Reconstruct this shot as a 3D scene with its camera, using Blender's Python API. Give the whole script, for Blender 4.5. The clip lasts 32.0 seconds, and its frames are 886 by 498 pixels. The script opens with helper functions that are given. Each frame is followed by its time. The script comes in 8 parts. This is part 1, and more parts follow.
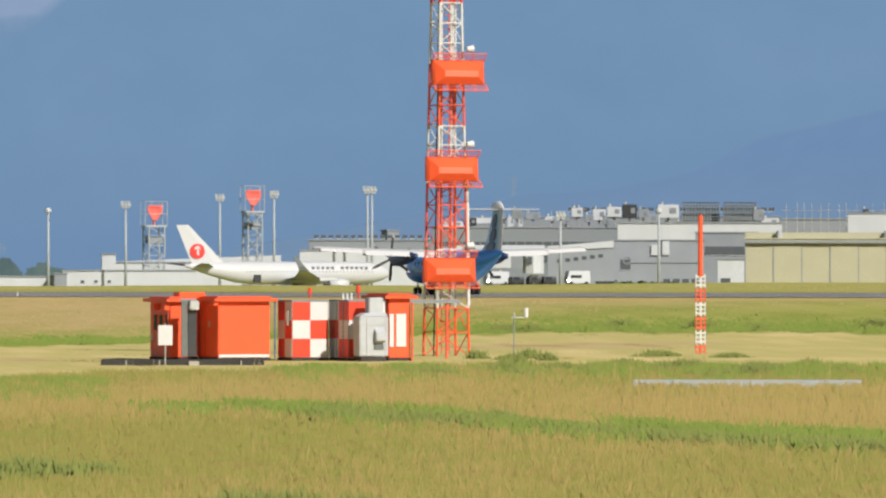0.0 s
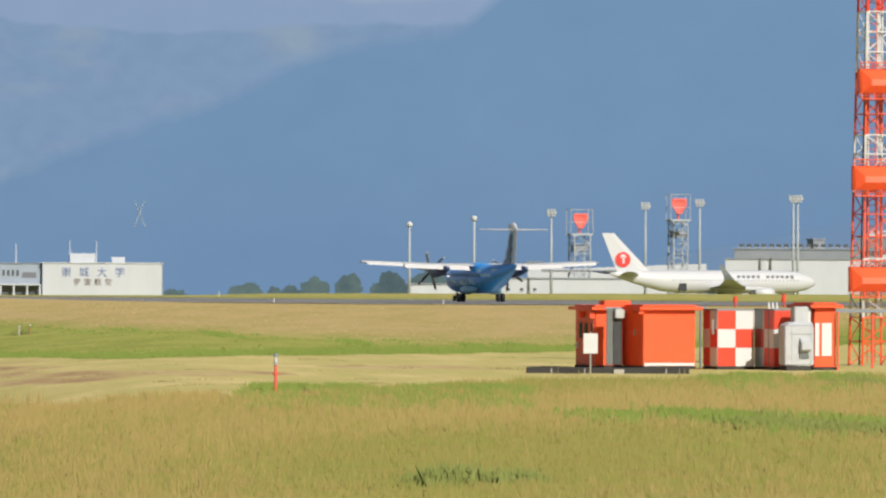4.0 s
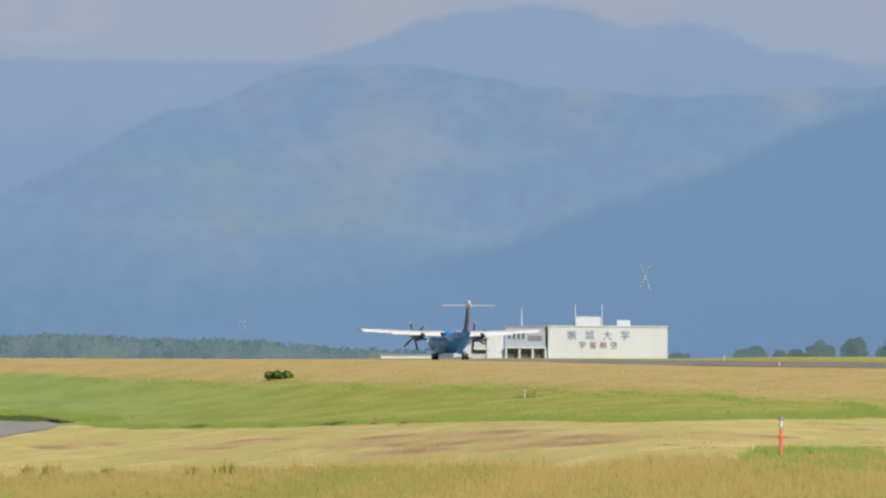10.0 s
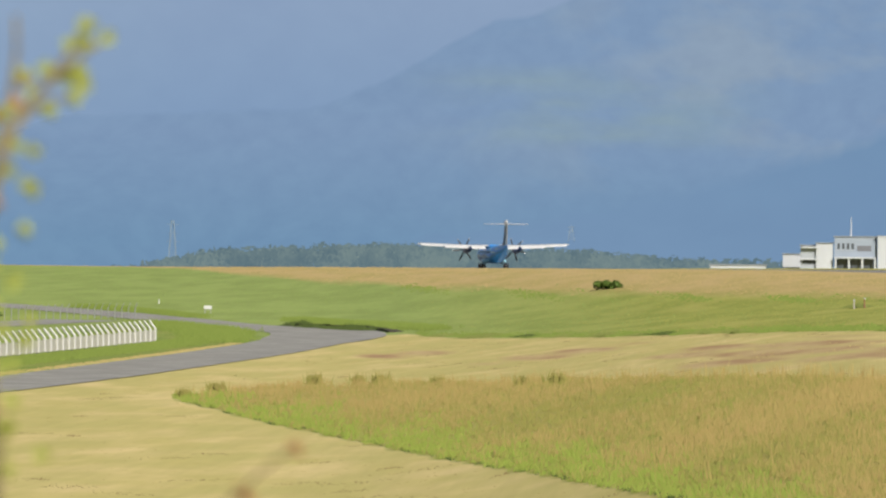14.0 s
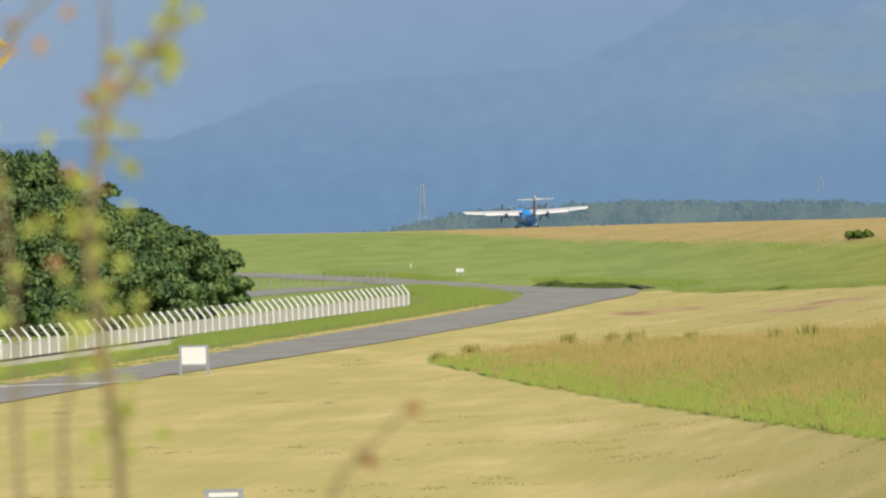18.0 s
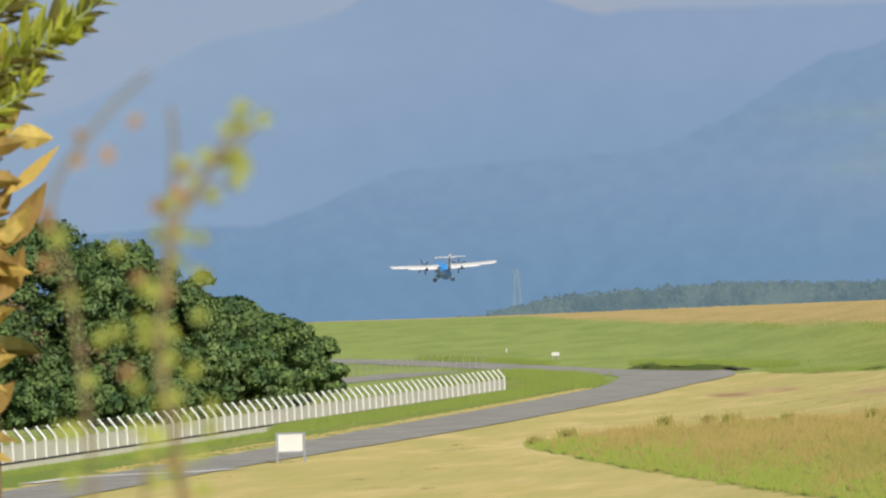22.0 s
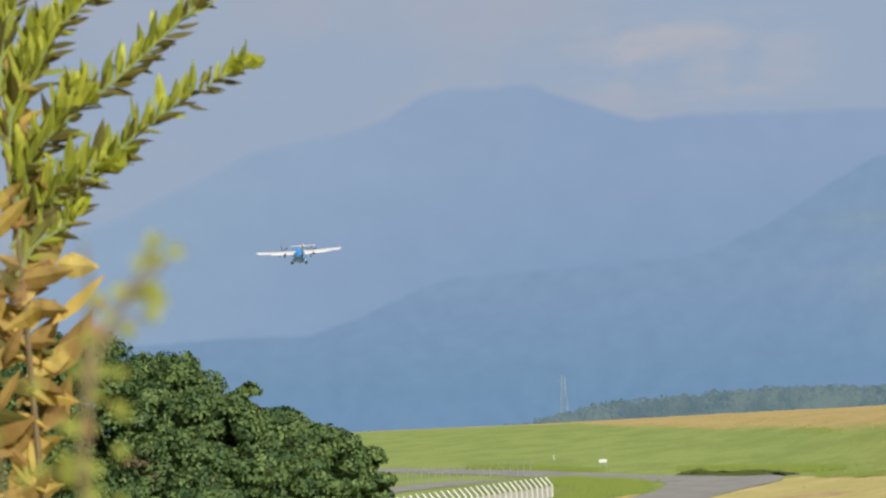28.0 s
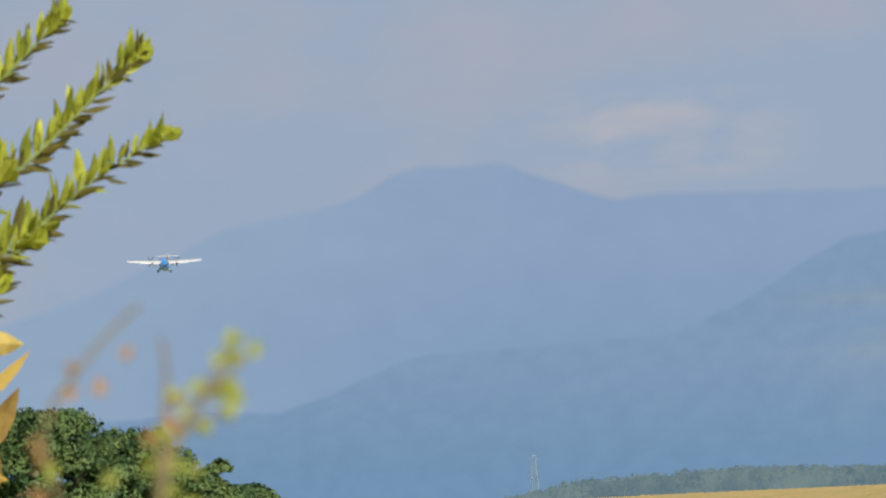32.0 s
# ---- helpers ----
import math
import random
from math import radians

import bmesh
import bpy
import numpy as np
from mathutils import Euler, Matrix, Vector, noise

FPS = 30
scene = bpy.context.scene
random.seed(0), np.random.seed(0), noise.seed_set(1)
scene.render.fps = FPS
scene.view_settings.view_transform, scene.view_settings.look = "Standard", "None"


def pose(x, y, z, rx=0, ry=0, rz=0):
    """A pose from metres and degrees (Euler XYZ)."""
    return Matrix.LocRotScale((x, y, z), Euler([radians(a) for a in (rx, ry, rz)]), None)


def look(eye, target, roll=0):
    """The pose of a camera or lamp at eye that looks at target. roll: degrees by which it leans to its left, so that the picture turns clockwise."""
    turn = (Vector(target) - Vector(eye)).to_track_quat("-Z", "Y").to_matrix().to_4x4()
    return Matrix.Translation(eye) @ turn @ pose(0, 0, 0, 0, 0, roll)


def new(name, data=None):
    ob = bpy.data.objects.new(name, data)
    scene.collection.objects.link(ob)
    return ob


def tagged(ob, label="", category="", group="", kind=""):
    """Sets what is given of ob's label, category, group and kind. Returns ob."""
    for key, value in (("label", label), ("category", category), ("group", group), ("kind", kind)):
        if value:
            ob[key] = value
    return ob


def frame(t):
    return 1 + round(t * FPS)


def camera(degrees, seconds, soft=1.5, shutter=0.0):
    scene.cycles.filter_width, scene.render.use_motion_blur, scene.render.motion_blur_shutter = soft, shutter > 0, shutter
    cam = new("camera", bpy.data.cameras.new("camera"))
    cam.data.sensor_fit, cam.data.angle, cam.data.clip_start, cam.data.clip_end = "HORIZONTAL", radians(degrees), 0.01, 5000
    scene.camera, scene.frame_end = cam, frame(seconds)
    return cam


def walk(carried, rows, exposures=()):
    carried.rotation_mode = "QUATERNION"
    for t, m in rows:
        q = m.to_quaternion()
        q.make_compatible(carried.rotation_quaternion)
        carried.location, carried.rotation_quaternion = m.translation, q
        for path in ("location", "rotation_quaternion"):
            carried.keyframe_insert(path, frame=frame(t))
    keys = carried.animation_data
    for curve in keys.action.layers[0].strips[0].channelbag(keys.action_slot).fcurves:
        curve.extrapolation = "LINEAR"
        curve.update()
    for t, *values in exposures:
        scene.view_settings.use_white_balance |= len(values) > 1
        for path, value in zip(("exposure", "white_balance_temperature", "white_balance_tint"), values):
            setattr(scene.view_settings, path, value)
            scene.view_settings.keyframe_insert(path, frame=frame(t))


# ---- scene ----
cam = camera(8.0, 32.0, soft=2.2)
cam.data.dof.use_dof = True
cam.data.dof.focus_distance = 80.0
cam.data.dof.aperture_fstop = 26.0
EYE = Vector((0, 0, 5.0))


def aim(azimuth, pitch, roll):
    """Camera pose from a compass-like azimuth (0 is +y, right is positive), a pitch and a roll in degrees."""
    a, p = radians(azimuth), radians(pitch)
    way = Vector((math.sin(a) * math.cos(p), math.cos(a) * math.cos(p), math.sin(p)))
    return look(EYE, EYE + way * 100, roll)


walk(cam, [
    (0.0, aim(8.418, 0.080, 0.01)),
    (0.5, aim(8.096, 0.090, -0.15)),
    (1.0, aim(7.776, 0.141, -0.24)),
    (1.5, aim(7.376, 0.238, -0.34)),
    (2.0, aim(6.942, 0.285, -0.26)),
    (2.5, aim(6.366, 0.285, -0.06)),
    (3.0, aim(5.704, 0.243, 0.15)),
    (3.5, aim(5.116, 0.184, 0.24)),
    (5.5, aim(3.001, 0.101, 0.03)),
    (6.0, aim(2.491, 0.174, -0.01)),
    (6.5, aim(2.097, 0.316, -0.03)),
    (7.0, aim(1.862, 0.500, 0.02)),
    (7.5, aim(1.701, 0.751, 0.15)),
    (8.0, aim(1.503, 0.857, 0.23)),
    (8.5, aim(1.167, 0.860, 0.31)),
    (9.0, aim(0.707, 0.794, 0.29)),
    (9.5, aim(0.239, 0.775, 0.24)),
    (10.0, aim(0.000, 0.700, 0.30)),
    (10.5, aim(-0.242, 0.633, 0.32)),
    (11.0, aim(-0.377, 0.578, 0.42)),
    (11.5, aim(-0.741, 0.532, 0.62)),
    (12.0, aim(-1.260, 0.480, 0.74)),
    (12.5, aim(-1.820, 0.352, 0.81)),
    (13.0, aim(-2.354, 0.206, 0.77)),
    (13.5, aim(-2.674, 0.021, 0.60)),
    (14.0, aim(-2.970, -0.135, 0.42)),
    (14.5, aim(-3.324, -0.220, 0.24)),
    (15.0, aim(-3.682, -0.218, -0.06)),
    (15.5, aim(-4.097, -0.245, -0.39)),
    (17.5, aim(-5.112, -0.545, -1.49)),
    (18.0, aim(-5.239, -0.482, -1.50)),
    (18.5, aim(-5.362, -0.435, -1.60)),
    (19.0, aim(-5.481, -0.335, -1.72)),
    (19.5, aim(-5.551, -0.269, -1.82)),
    (20.0, aim(-5.618, -0.168, -1.92)),
    (20.5, aim(-5.753, -0.059, -1.97)),
    (21.0, aim(-5.887, 0.066, -2.01)),
    (21.5, aim(-5.996, 0.177, -2.12)),
    (22.0, aim(-6.070, 0.311, -2.24)),
    (22.5, aim(-6.107, 0.428, -2.32)),
    (23.0, aim(-6.106, 0.462, -2.42)),
    (23.5, aim(-6.132, 0.488, -2.54)),
    (24.0, aim(-6.160, 0.591, -2.67)),
    (24.5, aim(-6.281, 0.809, -2.71)),
    (25.0, aim(-6.367, 1.006, -2.69)),
    (25.5, aim(-6.440, 1.104, -2.76)),
    (27.5, aim(-6.461, 1.246, -2.87)),
    (28.0, aim(-6.438, 1.309, -2.91)),
    (28.5, aim(-6.462, 1.364, -2.85)),
    (29.0, aim(-6.508, 1.461, -2.78)),
    (29.5, aim(-6.579, 1.567, -2.74)),
    (30.0, aim(-6.652, 1.680, -2.73)),
    (30.5, aim(-6.585, 1.767, -2.75)),
    (31.0, aim(-6.486, 1.837, -2.68)),
    (31.5, aim(-6.317, 1.904, -2.60)),
    (32.0, aim(-6.150, 1.999, -2.57)),
])

# ---- world, sun, exposure ----
SUN_AZ, SUN_EL = 151.0, 34.0
world = bpy.data.worlds.new("sky")
scene.world = world
world.use_nodes = True
wn = world.node_tree.nodes
sky = wn.new("ShaderNodeTexSky")
sky.sky_type, sky.sun_disc = "NISHITA", False
sky.sun_elevation, sky.sun_rotation = radians(SUN_EL), radians(SUN_AZ)
sky.air_density, sky.dust_density, sky.ozone_density = 1.2, 2.0, 1.0
wn["Background"].inputs["Strength"].default_value = 0.044
world.node_tree.links.new(sky.outputs[0], wn["Background"].inputs["Color"])
sun_data = bpy.data.lights.new("sun", "SUN")
sun_data.energy, sun_data.angle, sun_data.color = 5.0, radians(0.6), (1.0, 0.93, 0.82)
sun = new("sun", sun_data)
sun_way = Vector((math.sin(radians(SUN_AZ)) * math.cos(radians(SUN_EL)), math.cos(radians(SUN_AZ)) * math.cos(radians(SUN_EL)), math.sin(radians(SUN_EL))))
sun.matrix_world = look(sun_way * 200, (0, 0, 0))
scene.view_settings.exposure = 0.05
AIR_LIGHT = 0.966  # strength of the glowing distance under that exposure


# ---- materials ----
def lin(r, g, b):
    """Linear colour from 0..255 display values."""
    return tuple(((c / 255 + 0.055) / 1.055) ** 2.4 if c > 10 else c / 3294 for c in (r, g, b)) + (1.0,)


def nodes_of(name):
    m = bpy.data.materials.new(name)
    m.use_nodes = True
    return m, m.node_tree.nodes, m.node_tree.links, m.node_tree.nodes["Principled BSDF"]


def mixed(n, l, fac, a, b):
    x = n.new("ShaderNodeMix")
    x.data_type = "RGBA"
    for sock, v in ((x.inputs[0], fac), (x.inputs[6], a), (x.inputs[7], b)):
        if isinstance(v, bpy.types.NodeSocket):
            l.new(v, sock)
        else:
            sock.default_value = v
    return x.outputs[2]


def noise_fac(n, l, scale, detail=4.0, lo=0.35, hi=0.65, stretch=None, space="Object"):
    tc = n.new("ShaderNodeTexCoord")
    src = tc.outputs[space]
    if stretch:
        mp = n.new("ShaderNodeMapping")
        mp.inputs["Scale"].default_value = stretch
        l.new(src, mp.inputs[0])
        src = mp.outputs[0]
    t = n.new("ShaderNodeTexNoise")
    t.inputs["Scale"].default_value, t.inputs["Detail"].default_value = scale, detail
    l.new(src, t.inputs["Vector"])
    r = n.new("ShaderNodeMapRange")
    r.inputs[1].default_value, r.inputs[2].default_value = lo, hi
    l.new(t.outputs[0], r.inputs[0])
    return r.outputs[0]


def surface(name, colour, rough=0.6, metal=0.0, grain=0.12, scale=3.0, fine=40.0, bump=0.15, spec=0.4, stretch=None):
    """Paint, metal, concrete and the like: two scales of tone variation and fine relief."""
    m, n, l, p = nodes_of(name)
    c = Vector(colour[:3])
    dark, light = (*(c * (1 - grain)), 1), (*(c * (1 + grain * 0.5)), 1)
    big = noise_fac(n, l, scale, stretch=stretch)
    small = noise_fac(n, l, fine, 2.0)
    col = mixed(n, l, big, dark, light)
    col = mixed(n, l, small, col, (*(c * (1 - grain * 0.6)), 1))
    l.new(col, p.inputs["Base Color"])
    p.inputs["Roughness"].default_value, p.inputs["Metallic"].default_value = rough, metal
    p.inputs["Specular IOR Level"].default_value = spec
    if bump:
        b = n.new("ShaderNodeBump")
        b.inputs["Strength"].default_value, b.inputs["Distance"].default_value = bump, 0.01
        l.new(small, b.inputs["Height"])
        l.new(b.outputs[0], p.inputs["Normal"])
    return m


def foliage(name, dark, light, rough=0.6, through_light=0.25, by_leaf=False, clump=None, foot=None):
    """Leaves and blades: tone varies leaf by leaf, some light passes through."""
    m, n, l, p = nodes_of(name)
    g = n.new("ShaderNodeNewGeometry")
    pick = g.outputs["Random Per Island"]
    if by_leaf:
        pick = n.new("ShaderNodeObjectInfo").outputs["Random"]
    big = noise_fac(n, l, 30.0 if by_leaf else 0.25, 3.0)
    c = mixed(n, l, pick, dark, light)
    c = mixed(n, l, big, c, mixed(n, l, pick, tuple(v * 1.3 for v in dark), tuple(v * 0.62 for v in light)) if by_leaf else mixed(n, l, pick, light, dark))
    if clump:
        c = mixed(n, l, noise_fac(n, l, 0.7, 5.0, 0.40, 0.62), c, clump[0])
        c = mixed(n, l, noise_fac(n, l, 0.35, 4.0, 0.56, 0.72), c, clump[1])
    if foot:
        at = n.new("ShaderNodeAttribute")
        at.attribute_name = "tip"
        c = mixed(n, l, at.outputs["Fac"], foot, c)
    l.new(c, p.inputs["Base Color"])
    p.inputs["Roughness"].default_value = rough
    p.inputs["Specular IOR Level"].default_value = 0.2
    tr = n.new("ShaderNodeBsdfTranslucent")
    l.new(c, tr.inputs[0])
    mx = n.new("ShaderNodeMixShader")
    mx.inputs[0].default_value = through_light
    l.new(p.outputs[0], mx.inputs[1])
    l.new(tr.outputs[0], mx.inputs[2])
    l.new(mx.outputs[0], n["Material Output"].inputs[0])
    return m


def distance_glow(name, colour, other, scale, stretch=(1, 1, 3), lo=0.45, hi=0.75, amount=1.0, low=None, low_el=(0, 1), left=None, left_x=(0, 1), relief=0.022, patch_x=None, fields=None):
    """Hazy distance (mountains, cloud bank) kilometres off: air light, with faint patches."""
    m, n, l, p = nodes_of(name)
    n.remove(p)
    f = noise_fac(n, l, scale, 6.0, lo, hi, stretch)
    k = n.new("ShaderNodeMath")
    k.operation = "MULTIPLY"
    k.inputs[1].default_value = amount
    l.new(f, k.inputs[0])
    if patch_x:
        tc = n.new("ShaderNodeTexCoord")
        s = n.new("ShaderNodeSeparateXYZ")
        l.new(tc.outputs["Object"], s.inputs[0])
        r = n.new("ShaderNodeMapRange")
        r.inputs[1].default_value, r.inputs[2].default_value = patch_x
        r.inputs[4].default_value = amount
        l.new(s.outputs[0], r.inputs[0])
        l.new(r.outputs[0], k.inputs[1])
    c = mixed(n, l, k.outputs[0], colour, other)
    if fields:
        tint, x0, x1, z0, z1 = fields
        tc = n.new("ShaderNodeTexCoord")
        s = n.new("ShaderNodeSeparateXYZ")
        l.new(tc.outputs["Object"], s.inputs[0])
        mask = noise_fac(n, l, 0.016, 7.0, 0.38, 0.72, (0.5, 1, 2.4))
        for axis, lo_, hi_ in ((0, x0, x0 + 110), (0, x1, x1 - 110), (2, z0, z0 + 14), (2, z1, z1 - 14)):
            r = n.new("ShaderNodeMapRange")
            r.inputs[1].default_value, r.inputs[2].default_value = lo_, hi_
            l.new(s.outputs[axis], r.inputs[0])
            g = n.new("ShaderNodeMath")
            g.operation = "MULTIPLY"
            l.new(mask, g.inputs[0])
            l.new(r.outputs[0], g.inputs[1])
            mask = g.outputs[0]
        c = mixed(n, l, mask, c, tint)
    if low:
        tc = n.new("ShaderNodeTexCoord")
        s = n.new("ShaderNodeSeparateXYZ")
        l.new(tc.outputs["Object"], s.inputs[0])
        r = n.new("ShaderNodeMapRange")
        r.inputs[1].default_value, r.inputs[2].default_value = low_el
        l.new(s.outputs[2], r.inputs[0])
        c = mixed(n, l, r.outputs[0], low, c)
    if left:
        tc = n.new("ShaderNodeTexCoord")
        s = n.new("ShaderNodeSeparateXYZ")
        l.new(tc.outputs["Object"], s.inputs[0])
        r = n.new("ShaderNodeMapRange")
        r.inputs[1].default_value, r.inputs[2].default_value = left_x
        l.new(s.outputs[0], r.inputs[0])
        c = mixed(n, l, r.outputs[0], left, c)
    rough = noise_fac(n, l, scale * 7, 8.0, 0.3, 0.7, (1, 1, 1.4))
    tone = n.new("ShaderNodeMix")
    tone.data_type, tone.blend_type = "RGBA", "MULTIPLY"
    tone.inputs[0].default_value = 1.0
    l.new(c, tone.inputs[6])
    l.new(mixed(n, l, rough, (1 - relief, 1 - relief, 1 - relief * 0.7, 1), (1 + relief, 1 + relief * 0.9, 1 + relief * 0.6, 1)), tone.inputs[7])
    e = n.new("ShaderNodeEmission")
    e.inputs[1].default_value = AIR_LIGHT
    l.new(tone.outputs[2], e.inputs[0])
    # the crest fades into the air behind it
    at = n.new("ShaderNodeAttribute")
    at.attribute_name = "crest"
    cl = n.new("ShaderNodeBsdfTransparent")
    mx = n.new("ShaderNodeMixShader")
    l.new(at.outputs["Fac"], mx.inputs[0])
    l.new(e.outputs[0], mx.inputs[1])
    l.new(cl.outputs[0], mx.inputs[2])
    l.new(mx.outputs[0], n["Material Output"].inputs[0])
    return m


ORANGE = surface("orange_paint", (0.83, 0.108, 0.034, 1), 0.45, grain=0.10, scale=0.8)
ORANGE_FADED = surface("faded_orange_paint", (0.76, 0.125, 0.07, 1), 0.55, grain=0.2, scale=2.5)
RED = surface("signal_red_paint", (0.72, 0.06, 0.025, 1), 0.5, grain=0.14, scale=1.4)
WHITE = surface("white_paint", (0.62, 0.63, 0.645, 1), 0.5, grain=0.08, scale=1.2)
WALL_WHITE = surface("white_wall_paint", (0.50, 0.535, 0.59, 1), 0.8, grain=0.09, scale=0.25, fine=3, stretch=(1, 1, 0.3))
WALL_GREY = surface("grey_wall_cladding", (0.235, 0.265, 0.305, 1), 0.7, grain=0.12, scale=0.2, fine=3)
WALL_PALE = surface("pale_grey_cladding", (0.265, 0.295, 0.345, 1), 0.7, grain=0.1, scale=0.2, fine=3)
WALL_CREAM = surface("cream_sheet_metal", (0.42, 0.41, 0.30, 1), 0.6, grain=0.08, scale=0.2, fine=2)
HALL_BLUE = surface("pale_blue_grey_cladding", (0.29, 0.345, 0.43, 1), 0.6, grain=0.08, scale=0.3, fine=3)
RUST = surface("rusty_brown_paint", (0.30, 0.16, 0.09, 1), 0.8, grain=0.25)
# far pylons and crossed mast: the haze over them is mixed into this colour
HAZE_GREY = surface("haze_tinted_steel", (0.23, 0.29, 0.36, 1), 0.7, grain=0.08)
# pale grey with the haze on far masts and radar towers mixed in
MAST_GREY = surface("hazed_pale_grey_paint", (0.36, 0.40, 0.44, 1), 0.6, grain=0.1)
# red lightened to carry the haze on the far reflectors
RED_FADED_HAZED = surface("faded_hazed_red_paint", (0.70, 0.14, 0.12, 1), 0.6, grain=0.12)
FENCE_GREY = surface("pale_grey_fence_paint", (0.58, 0.57, 0.51, 1), 0.6, grain=0.12, scale=1.5)
CONCRETE = surface("concrete", (0.42, 0.40, 0.36, 1), 0.9, grain=0.2, scale=1.5, fine=25)
KERB_PALE = surface("pale_concrete", (0.58, 0.565, 0.50, 1), 0.9, grain=0.18, scale=1.2, fine=20)
DARK_CONCRETE = surface("blackish_concrete", (0.05, 0.048, 0.046, 1), 0.9, grain=0.3, scale=1.0, fine=12)
GALV = surface("galvanised_steel", (0.50, 0.52, 0.53, 1), 0.45, 0.6, grain=0.15, scale=3)
STEEL_GREY = surface("grey_painted_steel", (0.22, 0.25, 0.285, 1), 0.55, 0.1, grain=0.12)
LOUVRE_GREY = surface("grey_green_louvre_paint", (0.15, 0.18, 0.19, 1), 0.6, grain=0.15)
DARK_STEEL = surface("dark_steel", (0.05, 0.055, 0.06, 1), 0.5, 0.3, grain=0.2)
RUBBER = surface("tyre_rubber", (0.025, 0.025, 0.027, 1), 0.85, grain=0.2)
DOOR_GREY = surface("dark_grey_door", (0.13, 0.15, 0.15, 1), 0.5, grain=0.15)
# far windows: lighter than GLASS_DARK, with haze mixed into the colour
FAR_GLASS = surface("hazed_dark_glass", (0.09, 0.105, 0.125, 1), 0.2, grain=0.1, bump=0, spec=0.5)
GLASS_DARK = surface("dark_window_glass", (0.035, 0.045, 0.06, 1), 0.12, grain=0.1, bump=0, spec=0.6)
ASPHALT = surface("asphalt", (0.235, 0.23, 0.23, 1), 0.92, grain=0.25, scale=0.12, fine=4, bump=0.3)
DARK_SHOULDER = surface("dark_shoulder_strip", (0.075, 0.075, 0.072, 1), 0.95, grain=0.3, scale=0.2, fine=4)
ROAD_GREY = surface("weathered_asphalt", (0.33, 0.325, 0.305, 1), 0.92, grain=0.3, scale=0.35, fine=3, bump=0.3)
SOIL_SHADED = surface("shaded_soil", (0.07, 0.062, 0.04, 1), 0.95, grain=0.3, scale=1.5, fine=10)
LINE_WHITE = surface("road_marking_white", (0.72, 0.72, 0.70, 1), 0.8, grain=0.2, scale=0.6)
SKIN_BLUE = surface("glossy_blue_aircraft_paint", (0.035, 0.34, 0.92, 1), 0.3, grain=0.08, bump=0, spec=0.5)
SKIN_NAVY = surface("mid_blue_aircraft_paint", (0.06, 0.38, 0.84, 1), 0.32, grain=0.1, bump=0, spec=0.5)
SKIN_TEAL = surface("deep_teal_aircraft_paint", (0.05, 0.30, 0.62, 1), 0.3, grain=0.15, scale=1.2, bump=0, spec=0.5)
FIN_NAVY = surface("dark_navy_tail_paint", (0.025, 0.05, 0.12, 1), 0.35, grain=0.1, bump=0, spec=0.5)
SKIN_PALE = surface("pale_blue_aircraft_paint", (0.30, 0.60, 0.78, 1), 0.3, grain=0.08, bump=0, spec=0.5)
# the parked jet's white is dulled to carry the haze
JET_WHITE = surface("hazed_white_aircraft_paint", (0.53, 0.55, 0.59, 1), 0.35, grain=0.06, bump=0, spec=0.4)
CABINET_WHITE = surface("dull_white_cabinet_paint", (0.46, 0.485, 0.52, 1), 0.5, grain=0.16, scale=2.5)
SKIN_WHITE = surface("white_aircraft_paint", (0.64, 0.65, 0.665, 1), 0.3, grain=0.04, bump=0, spec=0.5)
SKIN_GREY = surface("grey_aircraft_paint", (0.40, 0.42, 0.45, 1), 0.4, grain=0.06, bump=0)
EMBLEM_RED = surface("red_emblem_paint", (0.68, 0.05, 0.045, 1), 0.4, grain=0.05, bump=0)
HEADLIGHT = surface("headlight_glass", (0.8, 0.78, 0.7, 1), 0.2, bump=0)
HEADLIGHT.node_tree.nodes["Principled BSDF"].inputs["Emission Color"].default_value = (1, 0.93, 0.8, 1)
HEADLIGHT.node_tree.nodes["Principled BSDF"].inputs["Emission Strength"].default_value = 18.0
INK_GREY = surface("grey_lettering", (0.16, 0.17, 0.20, 1), 0.5, grain=0.1, bump=0)
INK_BLUE = surface("blue_sign_letters", (0.16, 0.22, 0.42, 1), 0.5, grain=0.1, bump=0)
INK_BROWN = surface("brown_sign_letters", (0.20, 0.15, 0.13, 1), 0.5, grain=0.1, bump=0)


